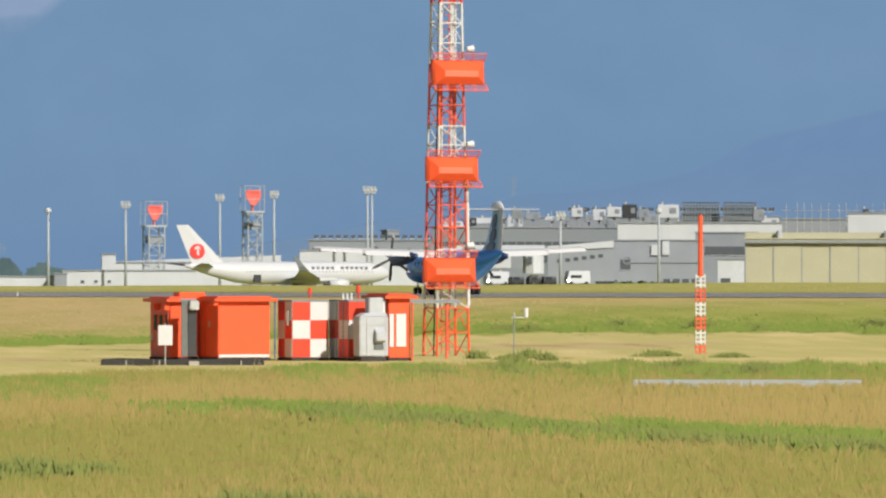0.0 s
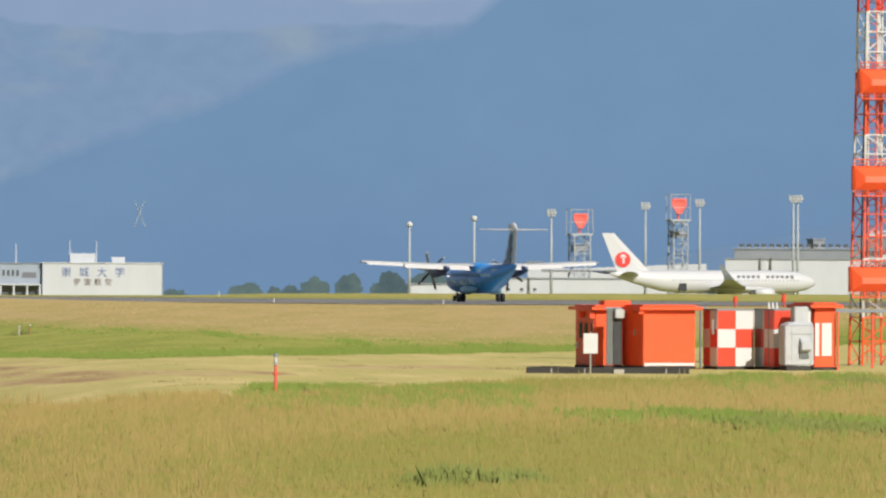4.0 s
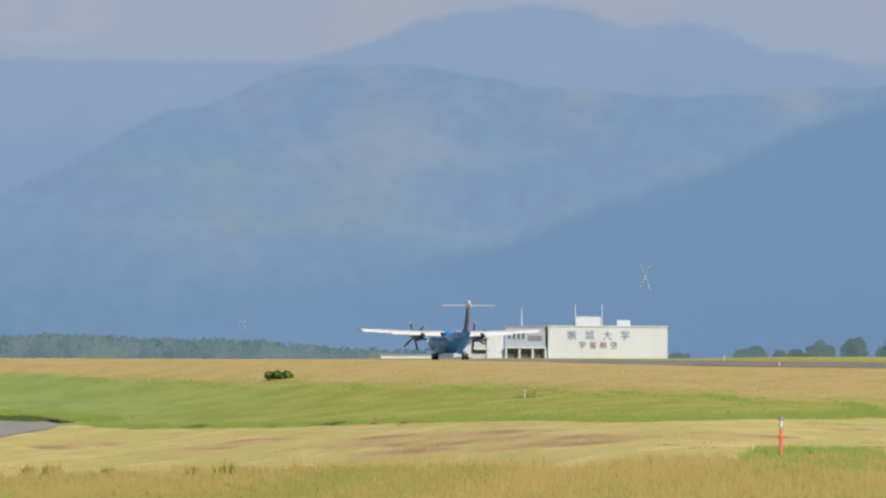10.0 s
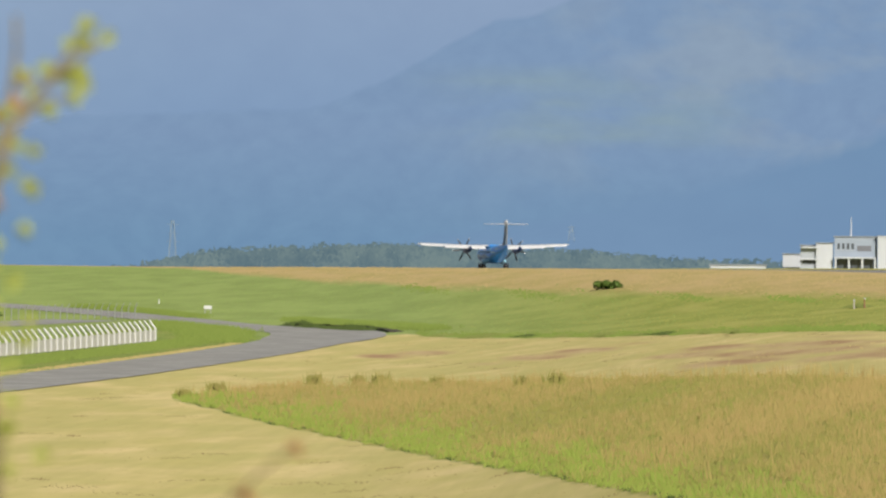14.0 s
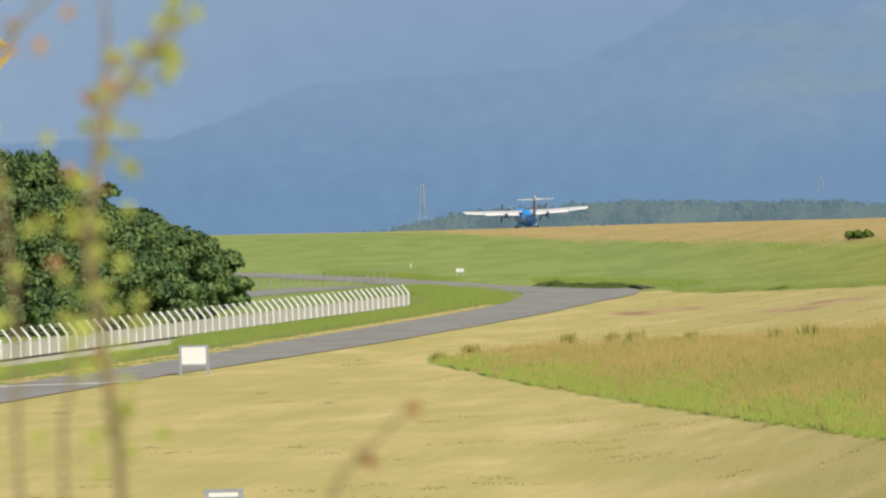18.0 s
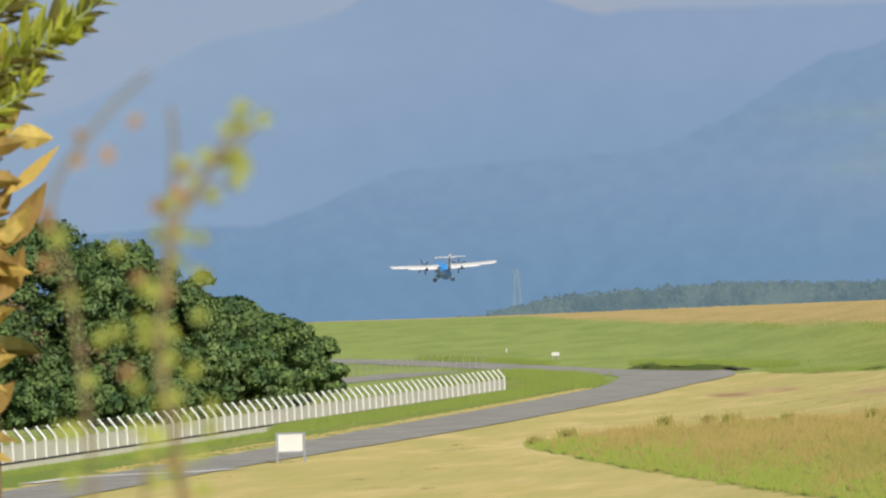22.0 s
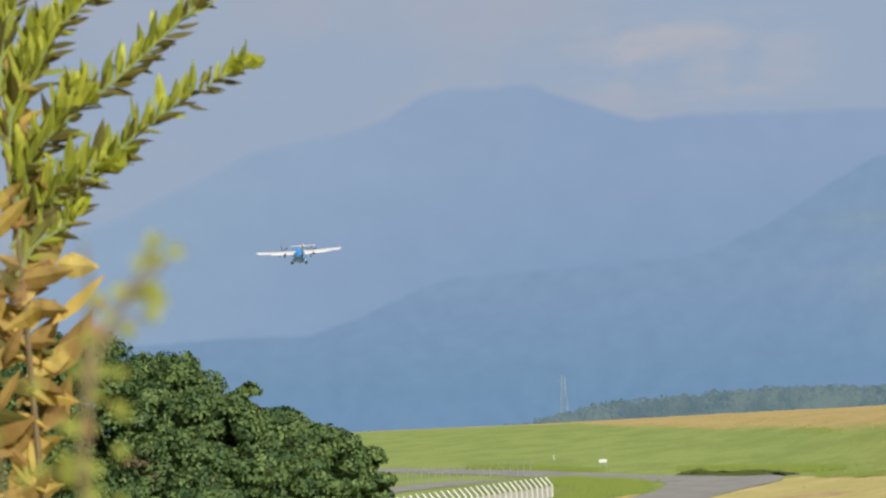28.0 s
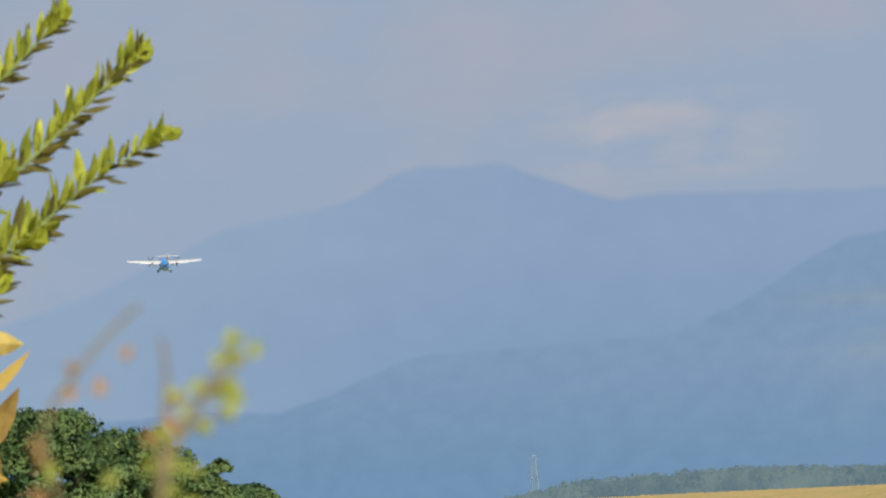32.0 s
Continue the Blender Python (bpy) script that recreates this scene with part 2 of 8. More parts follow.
# ---- shape helper ----
class Shape:
    """Gathers plain mesh pieces of ONE part."""

    def __init__(self):
        self.v, self.f = [], []

    def add(self, verts, faces):
        o = len(self.v)
        self.v += [tuple(p) for p in verts]
        self.f += [tuple(i + o for i in q) for q in faces]
        return self

    def box(self, c, s, m=None):
        x, y, z = (d / 2 for d in s)
        ps = [Vector((c[0] + i * x, c[1] + j * y, c[2] + k * z)) for k in (-1, 1) for j in (-1, 1) for i in (-1, 1)]
        if m:
            ps = [m @ p for p in ps]
        return self.add(ps, [(0, 2, 3, 1), (4, 5, 7, 6), (0, 1, 5, 4), (2, 6, 7, 3), (0, 4, 6, 2), (1, 3, 7, 5)])

    def tube(self, p, q, r, r2=None, n=8):
        p, q = Vector(p), Vector(q)
        r2 = r if r2 is None else r2
        turn = (q - p).to_track_quat("Z", "Y")
        ring = [turn @ Vector((math.cos(a), math.sin(a), 0)) for a in (math.tau * i / n for i in range(n))]
        return self.add([p + d * r for d in ring] + [q + d * r2 for d in ring],
                        [(i, (i + 1) % n, n + (i + 1) % n, n + i) for i in range(n)] + [tuple(range(n - 1, -1, -1)), tuple(range(n, 2 * n))])

    def loft(self, rings, closed=True, caps=True):
        n = len(rings[0])
        fs = []
        for k in range(len(rings) - 1):
            for i in range(n if closed else n - 1):
                j = (i + 1) % n
                fs.append((k * n + i, k * n + j, (k + 1) * n + j, (k + 1) * n + i))
        if caps:
            fs += [tuple(range(n - 1, -1, -1)), tuple(range((len(rings) - 1) * n, len(rings) * n))]
        return self.add([p for r in rings for p in r], fs)

    def prism(self, outline, a, b):
        """An outline of (x, z) pushed along y from a to b."""
        n = len(outline)
        return self.add([(x, a, z) for x, z in outline] + [(x, b, z) for x, z in outline],
                        [tuple(range(n)), tuple(range(2 * n - 1, n - 1, -1))] + [(i, n + i, n + (i + 1) % n, (i + 1) % n) for i in range(n)])

    def mesh(self, name, material, smooth=False, bevel=0.0):
        me = bpy.data.meshes.new(name)
        me.from_pydata(self.v, [], self.f)
        bm = bmesh.new()
        bm.from_mesh(me)
        bmesh.ops.recalc_face_normals(bm, faces=bm.faces[:])
        if bevel:
            bmesh.ops.bevel(bm, geom=bm.edges[:], offset=bevel, segments=2, affect="EDGES", clamp_overlap=True)
        bm.to_mesh(me)
        bm.free()
        if smooth:
            me.shade_smooth()
        me.materials.append(material)
        return me


def part(name, shape, material, parent=None, label="", smooth=False, bevel=0.0, at=None):
    ob = new(name, shape.mesh(name, material, smooth, bevel))
    if parent:
        ob.parent = parent
    if at:
        ob.matrix_basis = at
    return tagged(ob, label)


def thing(name, at, label, category, group="", kind=""):
    ob = new(name)
    ob.matrix_basis = at
    return tagged(ob, label, category, group, kind)


def big_mesh(name, verts, faces, material):
    me = bpy.data.meshes.new(name)
    me.from_pydata(verts, [], faces)
    me.materials.append(material)
    return new(name, me)


# ---- terrain ----
RD = [0, 40, 100, 300, 400, 620, 700, 900, 1120, 1300, 1800, 5000]
RZ = [-1.6, -3.2, -4.1, -4.25, -4.2, -4.1, -4.1, -4.7, -5.6, -5.9, -8.5, -22]
LD = [0, 40, 120, 300, 500, 560, 850, 1000, 1120, 1200, 2000, 5000]
LZ = [-1.6, -4, -8.2, -8.4, -8.6, -8.2, -4.95, -5.25, -6.0, -7.4, -18, -40]
# height of the runway along its own axis
SD = [-400, -220, -120, -43, 6, 65, 100, 147, 222, 297, 340, 406, 476, 551, 690, 900, 1700]
SZ = [-1.9, -2.2, -2.53, -2.95, -3.22, -3.54, -3.7, -3.87, -4.22, -4.5, -4.68, -5.0, -5.4, -5.9, -7.4, -9.9, -17]
# height of the grass shoulder on its near side
HD = [-400, -166, -98, -55, -3, 27, 61, 100, 143, 193, 251, 319, 400, 520, 700, 1700]
HZ = [-2.2, -2.38, -2.74, -2.97, -3.26, -3.38, -3.51, -3.5, -3.49, -3.74, -4.04, -4.42, -4.92, -5.7, -7.2, -17]
RUNWAY_DIR = Vector((math.sin(radians(-14.3)), math.cos(radians(-14.3)), 0))
RUNWAY_SIDE = Vector((RUNWAY_DIR.y, -RUNWAY_DIR.x, 0))
RUNWAY_MID = Vector((79.0, 531.0, 0))


def ground_np(x, y):
    """Height of the ground: a level plateau to the right of +y, a hollow with a road to the left, a runway on a low bank."""
    d, az = np.hypot(x, y), np.degrees(np.arctan2(x, y))
    u = np.clip((az + 4.5) / 7, 0, 1)
    w = u * u * (3 - 2 * u)
    v = np.clip((6 - az) / 4, 0, 1)
    z = w * (np.interp(d, RD, RZ) - v * np.clip(d - 1000, 0, 800) * 0.004) + (1 - w) * np.interp(d, LD, LZ)
    # a swell beyond the runway, and the lower apron behind it
    z = z + np.interp(az, [1.5, 3.0, 8.5, 11.0], [0, 1.0, 1.0, 1.7]) * np.interp(d, [700, 900, 1120, 1250, 1330], [0, 0.6, 0.74, 0.35, 0])
    z = z - np.clip((az - 2.2) / 1.2, 0, 1) * np.interp(d, [1320, 1400, 1800, 2400], [0, 1.3, 1.5, 0])
    # shallow drain along the fence
    o = x - np.interp(y, [277, 480], [-57.6, -46.6])
    z = z - 0.35 * np.exp(-(o / 1.7) ** 2) * ((y > 262) & (y < 492))
    s = (x - RUNWAY_MID.x) * RUNWAY_DIR.x + (y - RUNWAY_MID.y) * RUNWAY_DIR.y
    o = (x - RUNWAY_MID.x) * RUNWAY_SIDE.x + (y - RUNWAY_MID.y) * RUNWAY_SIDE.y
    ease = lambda q: np.clip(q, 0, 1) ** 2 * (3 - 2 * np.clip(q, 0, 1))
    top = np.interp(s, SD, SZ) + 0.0045 * np.clip(o, -26, 26)
    edge = np.where(o < 0, np.interp(s, HD, HZ), top + 0.3)
    near, out = np.where(o < 0, ease((-o - 26) / 19), ease((o - 26) / 24)), np.where(o < 0, ease((-o - 45) / 50), ease((o - 50) / 60))
    bank = (top + (edge - top) * near) * (1 - out) + z * out
    b = np.clip((d - 250) / 100, 0, 1)
    return 5.0 + z * (1 - b) + bank * b


def ground(x, y):
    return float(ground_np(np.float64(x), np.float64(y)))


def spot(az, d):
    a = radians(az)
    return d * math.sin(a), d * math.cos(a)


def on_ground(x, y, turn=0.0, lift=0.0):
    return pose(x, y, ground(x, y) + lift, 0, 0, turn)


# distances, by azimuth, of the lines that part the fields
MOW_TOP = ([-30, -9, -3.3, -1.5, 1.6, 2.1, 5.1, 7, 8.8, 10, 11.6, 12.4, 40], [560, 520, 512, 423, 293, 290, 307, 327, 326, 321, 312, 307, 300])
MOW_LOW = ([-5.5, -4.4, -3.4, -1.9, -1.4, 1.1, 3, 4.6, 5.3, 6.6, 7.2, 10, 40], [322, 348, 345, 311, 294, 205, 200, 220, 232, 234, 242, 245, 250])
PATCH_LOW = ([-5.5, -4.6, -4.1, -3.0, -1.5, 0.5], [322, 281, 265, 222, 168, 100])
TAN_LINE = ([-30, -8, -5.8, -4.4, -3.0, -2, -1, 0, 0.8, 1.55, 3.2, 4.6, 5.6, 7.5, 9.5, 12, 40], [1050, 1000, 880, 745, 660, 610, 560, 512, 470, 415, 355, 332, 332, 345, 345, 335, 332])


def zones(x, y):
    """Weights of mown straw, tall meadow and tan seeding grass at points of the ground."""
    d, az = np.hypot(x, y), np.degrees(np.arctan2(x, y))
    over = (x - RUNWAY_MID.x) * RUNWAY_SIDE.x + (y - RUNWAY_MID.y) * RUNWAY_SIDE.y
    wob = 1 + 0.006 * np.sin(x * 0.9 + 0.13 * y) + 0.003 * np.sin(x * 2.3 - 0.4 * y)
    top, low, pat, tan = (np.interp(az, *c) * wob for c in (MOW_TOP, MOW_LOW, PATCH_LOW, TAN_LINE))
    tall = (d < low) & ((az > 0.5) | ((az > -5.4) & (d > pat)))
    mown = (d < top) & ~tall & (x > np.interp(y, [0, 190, 302, 370, 440, 500, 545], [-55, -51, -50.2, -47.2, -45.0, -32, -36]))
    mown = mown & (verge(x, y) < 0.5)
    return mown.astype(float), tall.astype(float), np.clip((d - tan) / np.interp(az, [-2, 3], [22, 45]), 0, 1) * np.where(over > 24, 0.3, 1.0)


def verge(x, y):
    """Weight of the lush strip between the fence and the road, and inside the bend."""
    fence = np.interp(y, [277, 480, 490, 520, 545], [-57.6, -46.8, -51.0, -56.0, -60.0])
    road = np.interp(y, [190, 302, 326, 370, 440, 490, 517, 535, 548], [-53, -47.3, -45.4, -43.9, -41.2, -39.9, -40.2, -44.5, -49])
    return ((x > fence - 0.2) & (x < road - 1.3 + 0.5 * np.sin(y * 0.7)) & (y > 250) & (y < 556)).astype(float)


def bare_soil(x, y):
    """Scraped patches of reddish soil in the mown strip, long across the slope."""
    w = np.zeros_like(x)
    for az, d, ra, rd in ((0.1, 300, 0.75, 24), (0.55, 285, 0.5, 12), (-0.5, 292, 0.5, 9), (0.9, 262, 0.8, 10), (1.7, 250, 0.9, 8), (-0.6, 330, 0.5, 14), (2.6, 245, 0.6, 6), (-3.3, 430, 0.5, 12), (-1.9, 380, 0.7, 12), (9.6, 300, 1.5, 5), (4.2, 262, 0.9, 6)):
        a, q = (np.degrees(np.arctan2(x, y)) - az) / ra, (np.hypot(x, y) - d) / rd
        w = np.maximum(w, np.clip(1.25 - a * a - q * q + 0.5 * np.sin(x * 1.7 + y * 0.3), 0, 1))
    return w


def meadow_material():
    m, n, l, p = nodes_of("meadow_ground")
    at = {}
    for k in ("mown", "tall", "tan", "bare", "verge", "lush"):
        at[k] = n.new("ShaderNodeAttribute")
        at[k].attribute_name = k
    big = noise_fac(n, l, 0.03, 5.0, 0.4, 0.62, (1.0, 0.3, 1.0))
    mid = noise_fac(n, l, 0.26, 6.0, 0.38, 0.62, (1.0, 0.22, 1.0))
    streak = noise_fac(n, l, 0.42, 9.0, 0.36, 0.64, (0.85, 0.30, 1.0))
    fine = noise_fac(n, l, 2.2, 4.0, 0.3, 0.7, (1.0, 0.05, 1.0))
    green = mixed(n, l, big, (0.336, 0.364, 0.084, 1), (0.414, 0.398, 0.112, 1))
    green = mixed(n, l, mid, green, (0.280, 0.319, 0.067, 1))
    green = mixed(n, l, at["lush"].outputs["Fac"], green, mixed(n, l, mid, (0.308, 0.388, 0.118, 1), (0.255, 0.33, 0.096, 1)))
    green = mixed(n, l, at["verge"].outputs["Fac"], green, mixed(n, l, mid, (0.20, 0.28, 0.06, 1), (0.27, 0.31, 0.08, 1)))
    tan = mixed(n, l, mid, (0.53, 0.402, 0.186, 1), (0.45, 0.368, 0.14, 1))
    straw = mixed(n, l, streak, (0.675, 0.555, 0.262, 1), (0.545, 0.475, 0.18, 1))
    straw = mixed(n, l, mid, straw, (0.515, 0.46, 0.175, 1))
    bare = mixed(n, l, mid, (0.40, 0.26, 0.14, 1), (0.56, 0.43, 0.22, 1))
    straw = mixed(n, l, at["bare"].outputs["Fac"], straw, bare)
    tall = mixed(n, l, big, (0.408, 0.355, 0.117, 1), (0.339, 0.339, 0.085, 1))
    c = mixed(n, l, at["tan"].outputs["Fac"], green, tan)
    c = mixed(n, l, at["mown"].outputs["Fac"], c, straw)
    c = mixed(n, l, at["tall"].outputs["Fac"], c, tall)
    dk = n.new("ShaderNodeMix")
    dk.data_type, dk.blend_type = "RGBA", "MULTIPLY"
    dk.inputs[0].default_value = 0.2
    l.new(c, dk.inputs[6])
    l.new(mixed(n, l, fine, (0.62, 0.62, 0.6, 1), (1, 1, 1, 1)), dk.inputs[7])
    l.new(dk.outputs[2], p.inputs["Base Color"])
    p.inputs["Roughness"].default_value = 0.95
    p.inputs["Specular IOR Level"].default_value = 0.1
    b = n.new("ShaderNodeBump")
    b.inputs["Strength"].default_value, b.inputs["Distance"].default_value = 0.2, 0.05
    l.new(fine, b.inputs["Height"])
    l.new(b.outputs[0], p.inputs["Normal"])
    return m


def build_ground():
    fan = np.concatenate([np.arange(-180, -16, 4.0), np.arange(-16, 18, 0.1), np.arange(18, 180, 4.0)])
    dist = np.concatenate([[1.0, 10, 25, 45, 60, 75], np.geomspace(85, 1400, 330), np.geomspace(1450, 4950, 22)])
    a, d = np.meshgrid(np.radians(fan), dist)
    x, y = (d * np.sin(a)).ravel(), (d * np.cos(a)).ravel()
    z = ground_np(x, y)
    nf, nd = len(fan), len(dist)
    i, j = np.meshgrid(np.arange(nf), np.arange(nd - 1))
    k = (i + 1) % nf
    faces = np.stack([j * nf + i, j * nf + k, (j + 1) * nf + k, (j + 1) * nf + i], -1).reshape(-1, 4)[:, ::-1]
    ob = big_mesh("ground", np.stack([x, y, z], -1).tolist(), faces.tolist() + [tuple(range(nf))], meadow_material())
    greener = np.clip((-0.8 - np.degrees(np.arctan2(x, y))) / 2.5, 0, 1)
    for name, w in zip(("mown", "tall", "tan", "bare", "verge", "lush"), (*zones(x, y), bare_soil(x, y), verge(x, y), greener)):
        ob.data.attributes.new(name, "FLOAT", "POINT").data.foreach_set("value", w)
    ob.data.shade_smooth()
    tagged(ob, "rolling airfield grassland with mown straw and tall meadow", "ground", kind="structure")


def ribbon(name, mids, widths, lift, material, label, category, step_side=4):
    """A strip of paving that follows the ground."""
    vs, fs = [], []
    for k, (x, y) in enumerate(mids):
        a, b = mids[max(k - 1, 0)], mids[min(k + 1, len(mids) - 1)]
        t = Vector((b[0] - a[0], b[1] - a[1])).normalized()
        for s in range(step_side + 1):
            o = widths[k] * (s / step_side - 0.5)
            px, py = x + t.y * o, y - t.x * o
            vs.append((px, py, ground(px, py) + lift))
    w = step_side + 1
    for k in range(len(mids) - 1):
        for s in range(step_side):
            fs.append((k * w + s, k * w + s + 1, (k + 1) * w + s + 1, (k + 1) * w + s))
    ob = big_mesh(name, vs, fs, material)
    ob.data.shade_smooth()
    return tagged(ob, label, category, kind="structure")


def smooth_path(pts, n):
    """Catmull-Rom through pts, n steps a span."""
    p = [Vector(q) for q in [pts[0], *pts, pts[-1]]]
    out = []
    for k in range(1, len(p) - 2):
        for s in range(n):
            t = s / n
            out.append(0.5 * (2 * p[k] + (p[k + 1] - p[k - 1]) * t + (2 * p[k - 1] - 5 * p[k] + 4 * p[k + 1] - p[k + 2]) * t * t
                              + (3 * p[k] - p[k - 1] - 3 * p[k + 1] + p[k + 2]) * t ** 3))
    return [tuple(q) for q in out] + [tuple(p[-2])]


def build_paving():
    mids = []
    for s in range(-220, 1700, 8):
        c = RUNWAY_MID + RUNWAY_DIR * s
        mids.append((c.x, c.y))
    runway = ribbon("runway", mids, [45.0] * len(mids), 0.05, ASPHALT, "dark asphalt runway with faded white markings", "runway", 8)
    # added dark strip beyond the far runway edge
    far_edge = [(x + RUNWAY_SIDE.x * 25.5, y + RUNWAY_SIDE.y * 25.5) for x, y in mids]
    ribbon("runway_shoulder", far_edge, [6.0] * len(mids), 0.05, DARK_SHOULDER, "dark strip along the far shoulder of the runway", "runway shoulder", 1)
    for side in (-20.5, 20.5):
        q = [(x + RUNWAY_SIDE.x * side, y + RUNWAY_SIDE.y * side) for x, y in mids]
        e = ribbon("edge_line", q, [0.9] * len(q), 0.06, LINE_WHITE, "", "", 1)
        e.parent = runway
    for k in range(4, len(mids) - 10, 7):
        d = ribbon("centre_dash", mids[k:k + 4], [0.9] * 4, 0.06, LINE_WHITE, "", "", 1)
        d.parent = runway
    line = [(-50, 190), (-47.2, 250), (-44.7, 302), (-43.0, 326), (-40.8, 370), (-37.9, 440), (-36.7, 485), (-36.0, 510), (-37.6, 530), (-42.0, 544), (-48.5, 559), (-55.8, 579), (-66, 604), (-84, 640), (-120, 690)]
    path = smooth_path(line, 10)
    widths = np.interp([p[1] for p in path], [190, 300, 326, 370, 440, 485, 510, 530, 545, 560, 690], [5.6, 5.6, 5.8, 7.4, 7.6, 7.8, 10.0, 9.0, 8.0, 7.0, 5.5]).tolist()
    road = ribbon("road", path, widths, 0.04, ROAD_GREY, "weathered grey asphalt perimeter road with a sharp bend", "road", 6)
    ribbon("side_lane", smooth_path([(-78, 505), (-71.5, 535), (-67, 556), (-62, 571)], 6), [8.0] * 19, 0.04, ROAD_GREY, "grey asphalt lane behind the fence", "road", 2)
    # low bank outside the bend; its soil colour carries the shade of the undercut
    edge = smooth_path([(-43.3, 557.0), (-40.6, 551.5), (-38.0, 546.0), (-35.2, 538.6), (-33.0, 531.0), (-31.6, 523.0)], 6)
    rng = random.Random(5)
    vs, fs = [], []
    for k, (x, y) in enumerate(edge):
        z, h = ground(x, y), 0.32 * math.sin(math.pi * (k + 0.5) / len(edge)) ** 0.5 + rng.uniform(-0.05, 0.05)
        vs += [(x, y, z - 0.2), (x + rng.uniform(0, 0.15), y + 0.1, z + h), (x + 1.2, y + 0.7, z + h * 0.7), (x + 2.2, y + 1.2, z - 0.2)]
        if k:
            fs += [(4 * k - 4 + q, 4 * k + q, 4 * k + q + 1, 4 * k - 3 + q) for q in range(3)]
    tagged(big_mesh("earth_bank", vs, fs + [(0, 1, 2, 3), tuple(len(vs) - q for q in (1, 2, 3, 4))], SOIL_SHADED), "low earth cut along the outside of the bend, undercut shade painted dark", "bank")
    stripe = ribbon("lane_line", [(-49.6, 284.0), (-48.6, 291.0), (-46.6, 293.2), (-43.6, 293.4), (-41.6, 296.6)], [0.9, 1.3, 1.6, 1.6, 0.9], 0.05, LINE_WHITE, "", "", 1)
    stripe.parent = road


# ---- mountains and sky ----
def ridge(name, dist, line, foot, material, label, rough=0.02, seed=0, fade=0.05):
    az = np.arange(line[0][0], line[-1][0] + 0.01, 0.06)
    el = np.interp(az, [q[0] for q in line], [q[1] for q in line])
    ker = np.ones(5) / 5
    el = np.convolve(np.pad(el, 2, "edge"), ker, "valid")
    vs, fs, rows = [], [], 8
    for i, a in enumerate(az):
        jag = rough * noise.noise(Vector((a * 3.1, seed, 0))) + rough * 0.6 * noise.noise(Vector((a * 11.0, seed, 4)))
        top = el[i] + jag
        for k in range(rows + 1):
            u = k / rows
            e = top if k == rows else foot + (top - fade - foot) * k / (rows - 1)
            d = dist - 120 * (1 - u) + 60 * noise.noise(Vector((a * 0.9, u * 3, seed)))
            x, y = spot(a, d)
            vs.append((x, y, 5.0 + d * math.tan(radians(e))))
    w = rows + 1
    for i in range(len(az) - 1):
        for k in range(rows):
            fs.append((i * w + k, (i + 1) * w + k, (i + 1) * w + k + 1, i * w + k + 1))
    ob = big_mesh(name, vs, fs, material)
    ob.data.shade_smooth()
    ob.data.attributes.new("crest", "FLOAT", "POINT").data.foreach_set("value", [float(k == rows) for i in range(len(az)) for k in range(w)])
    return tagged(ob, label, "backdrop", kind="structure")


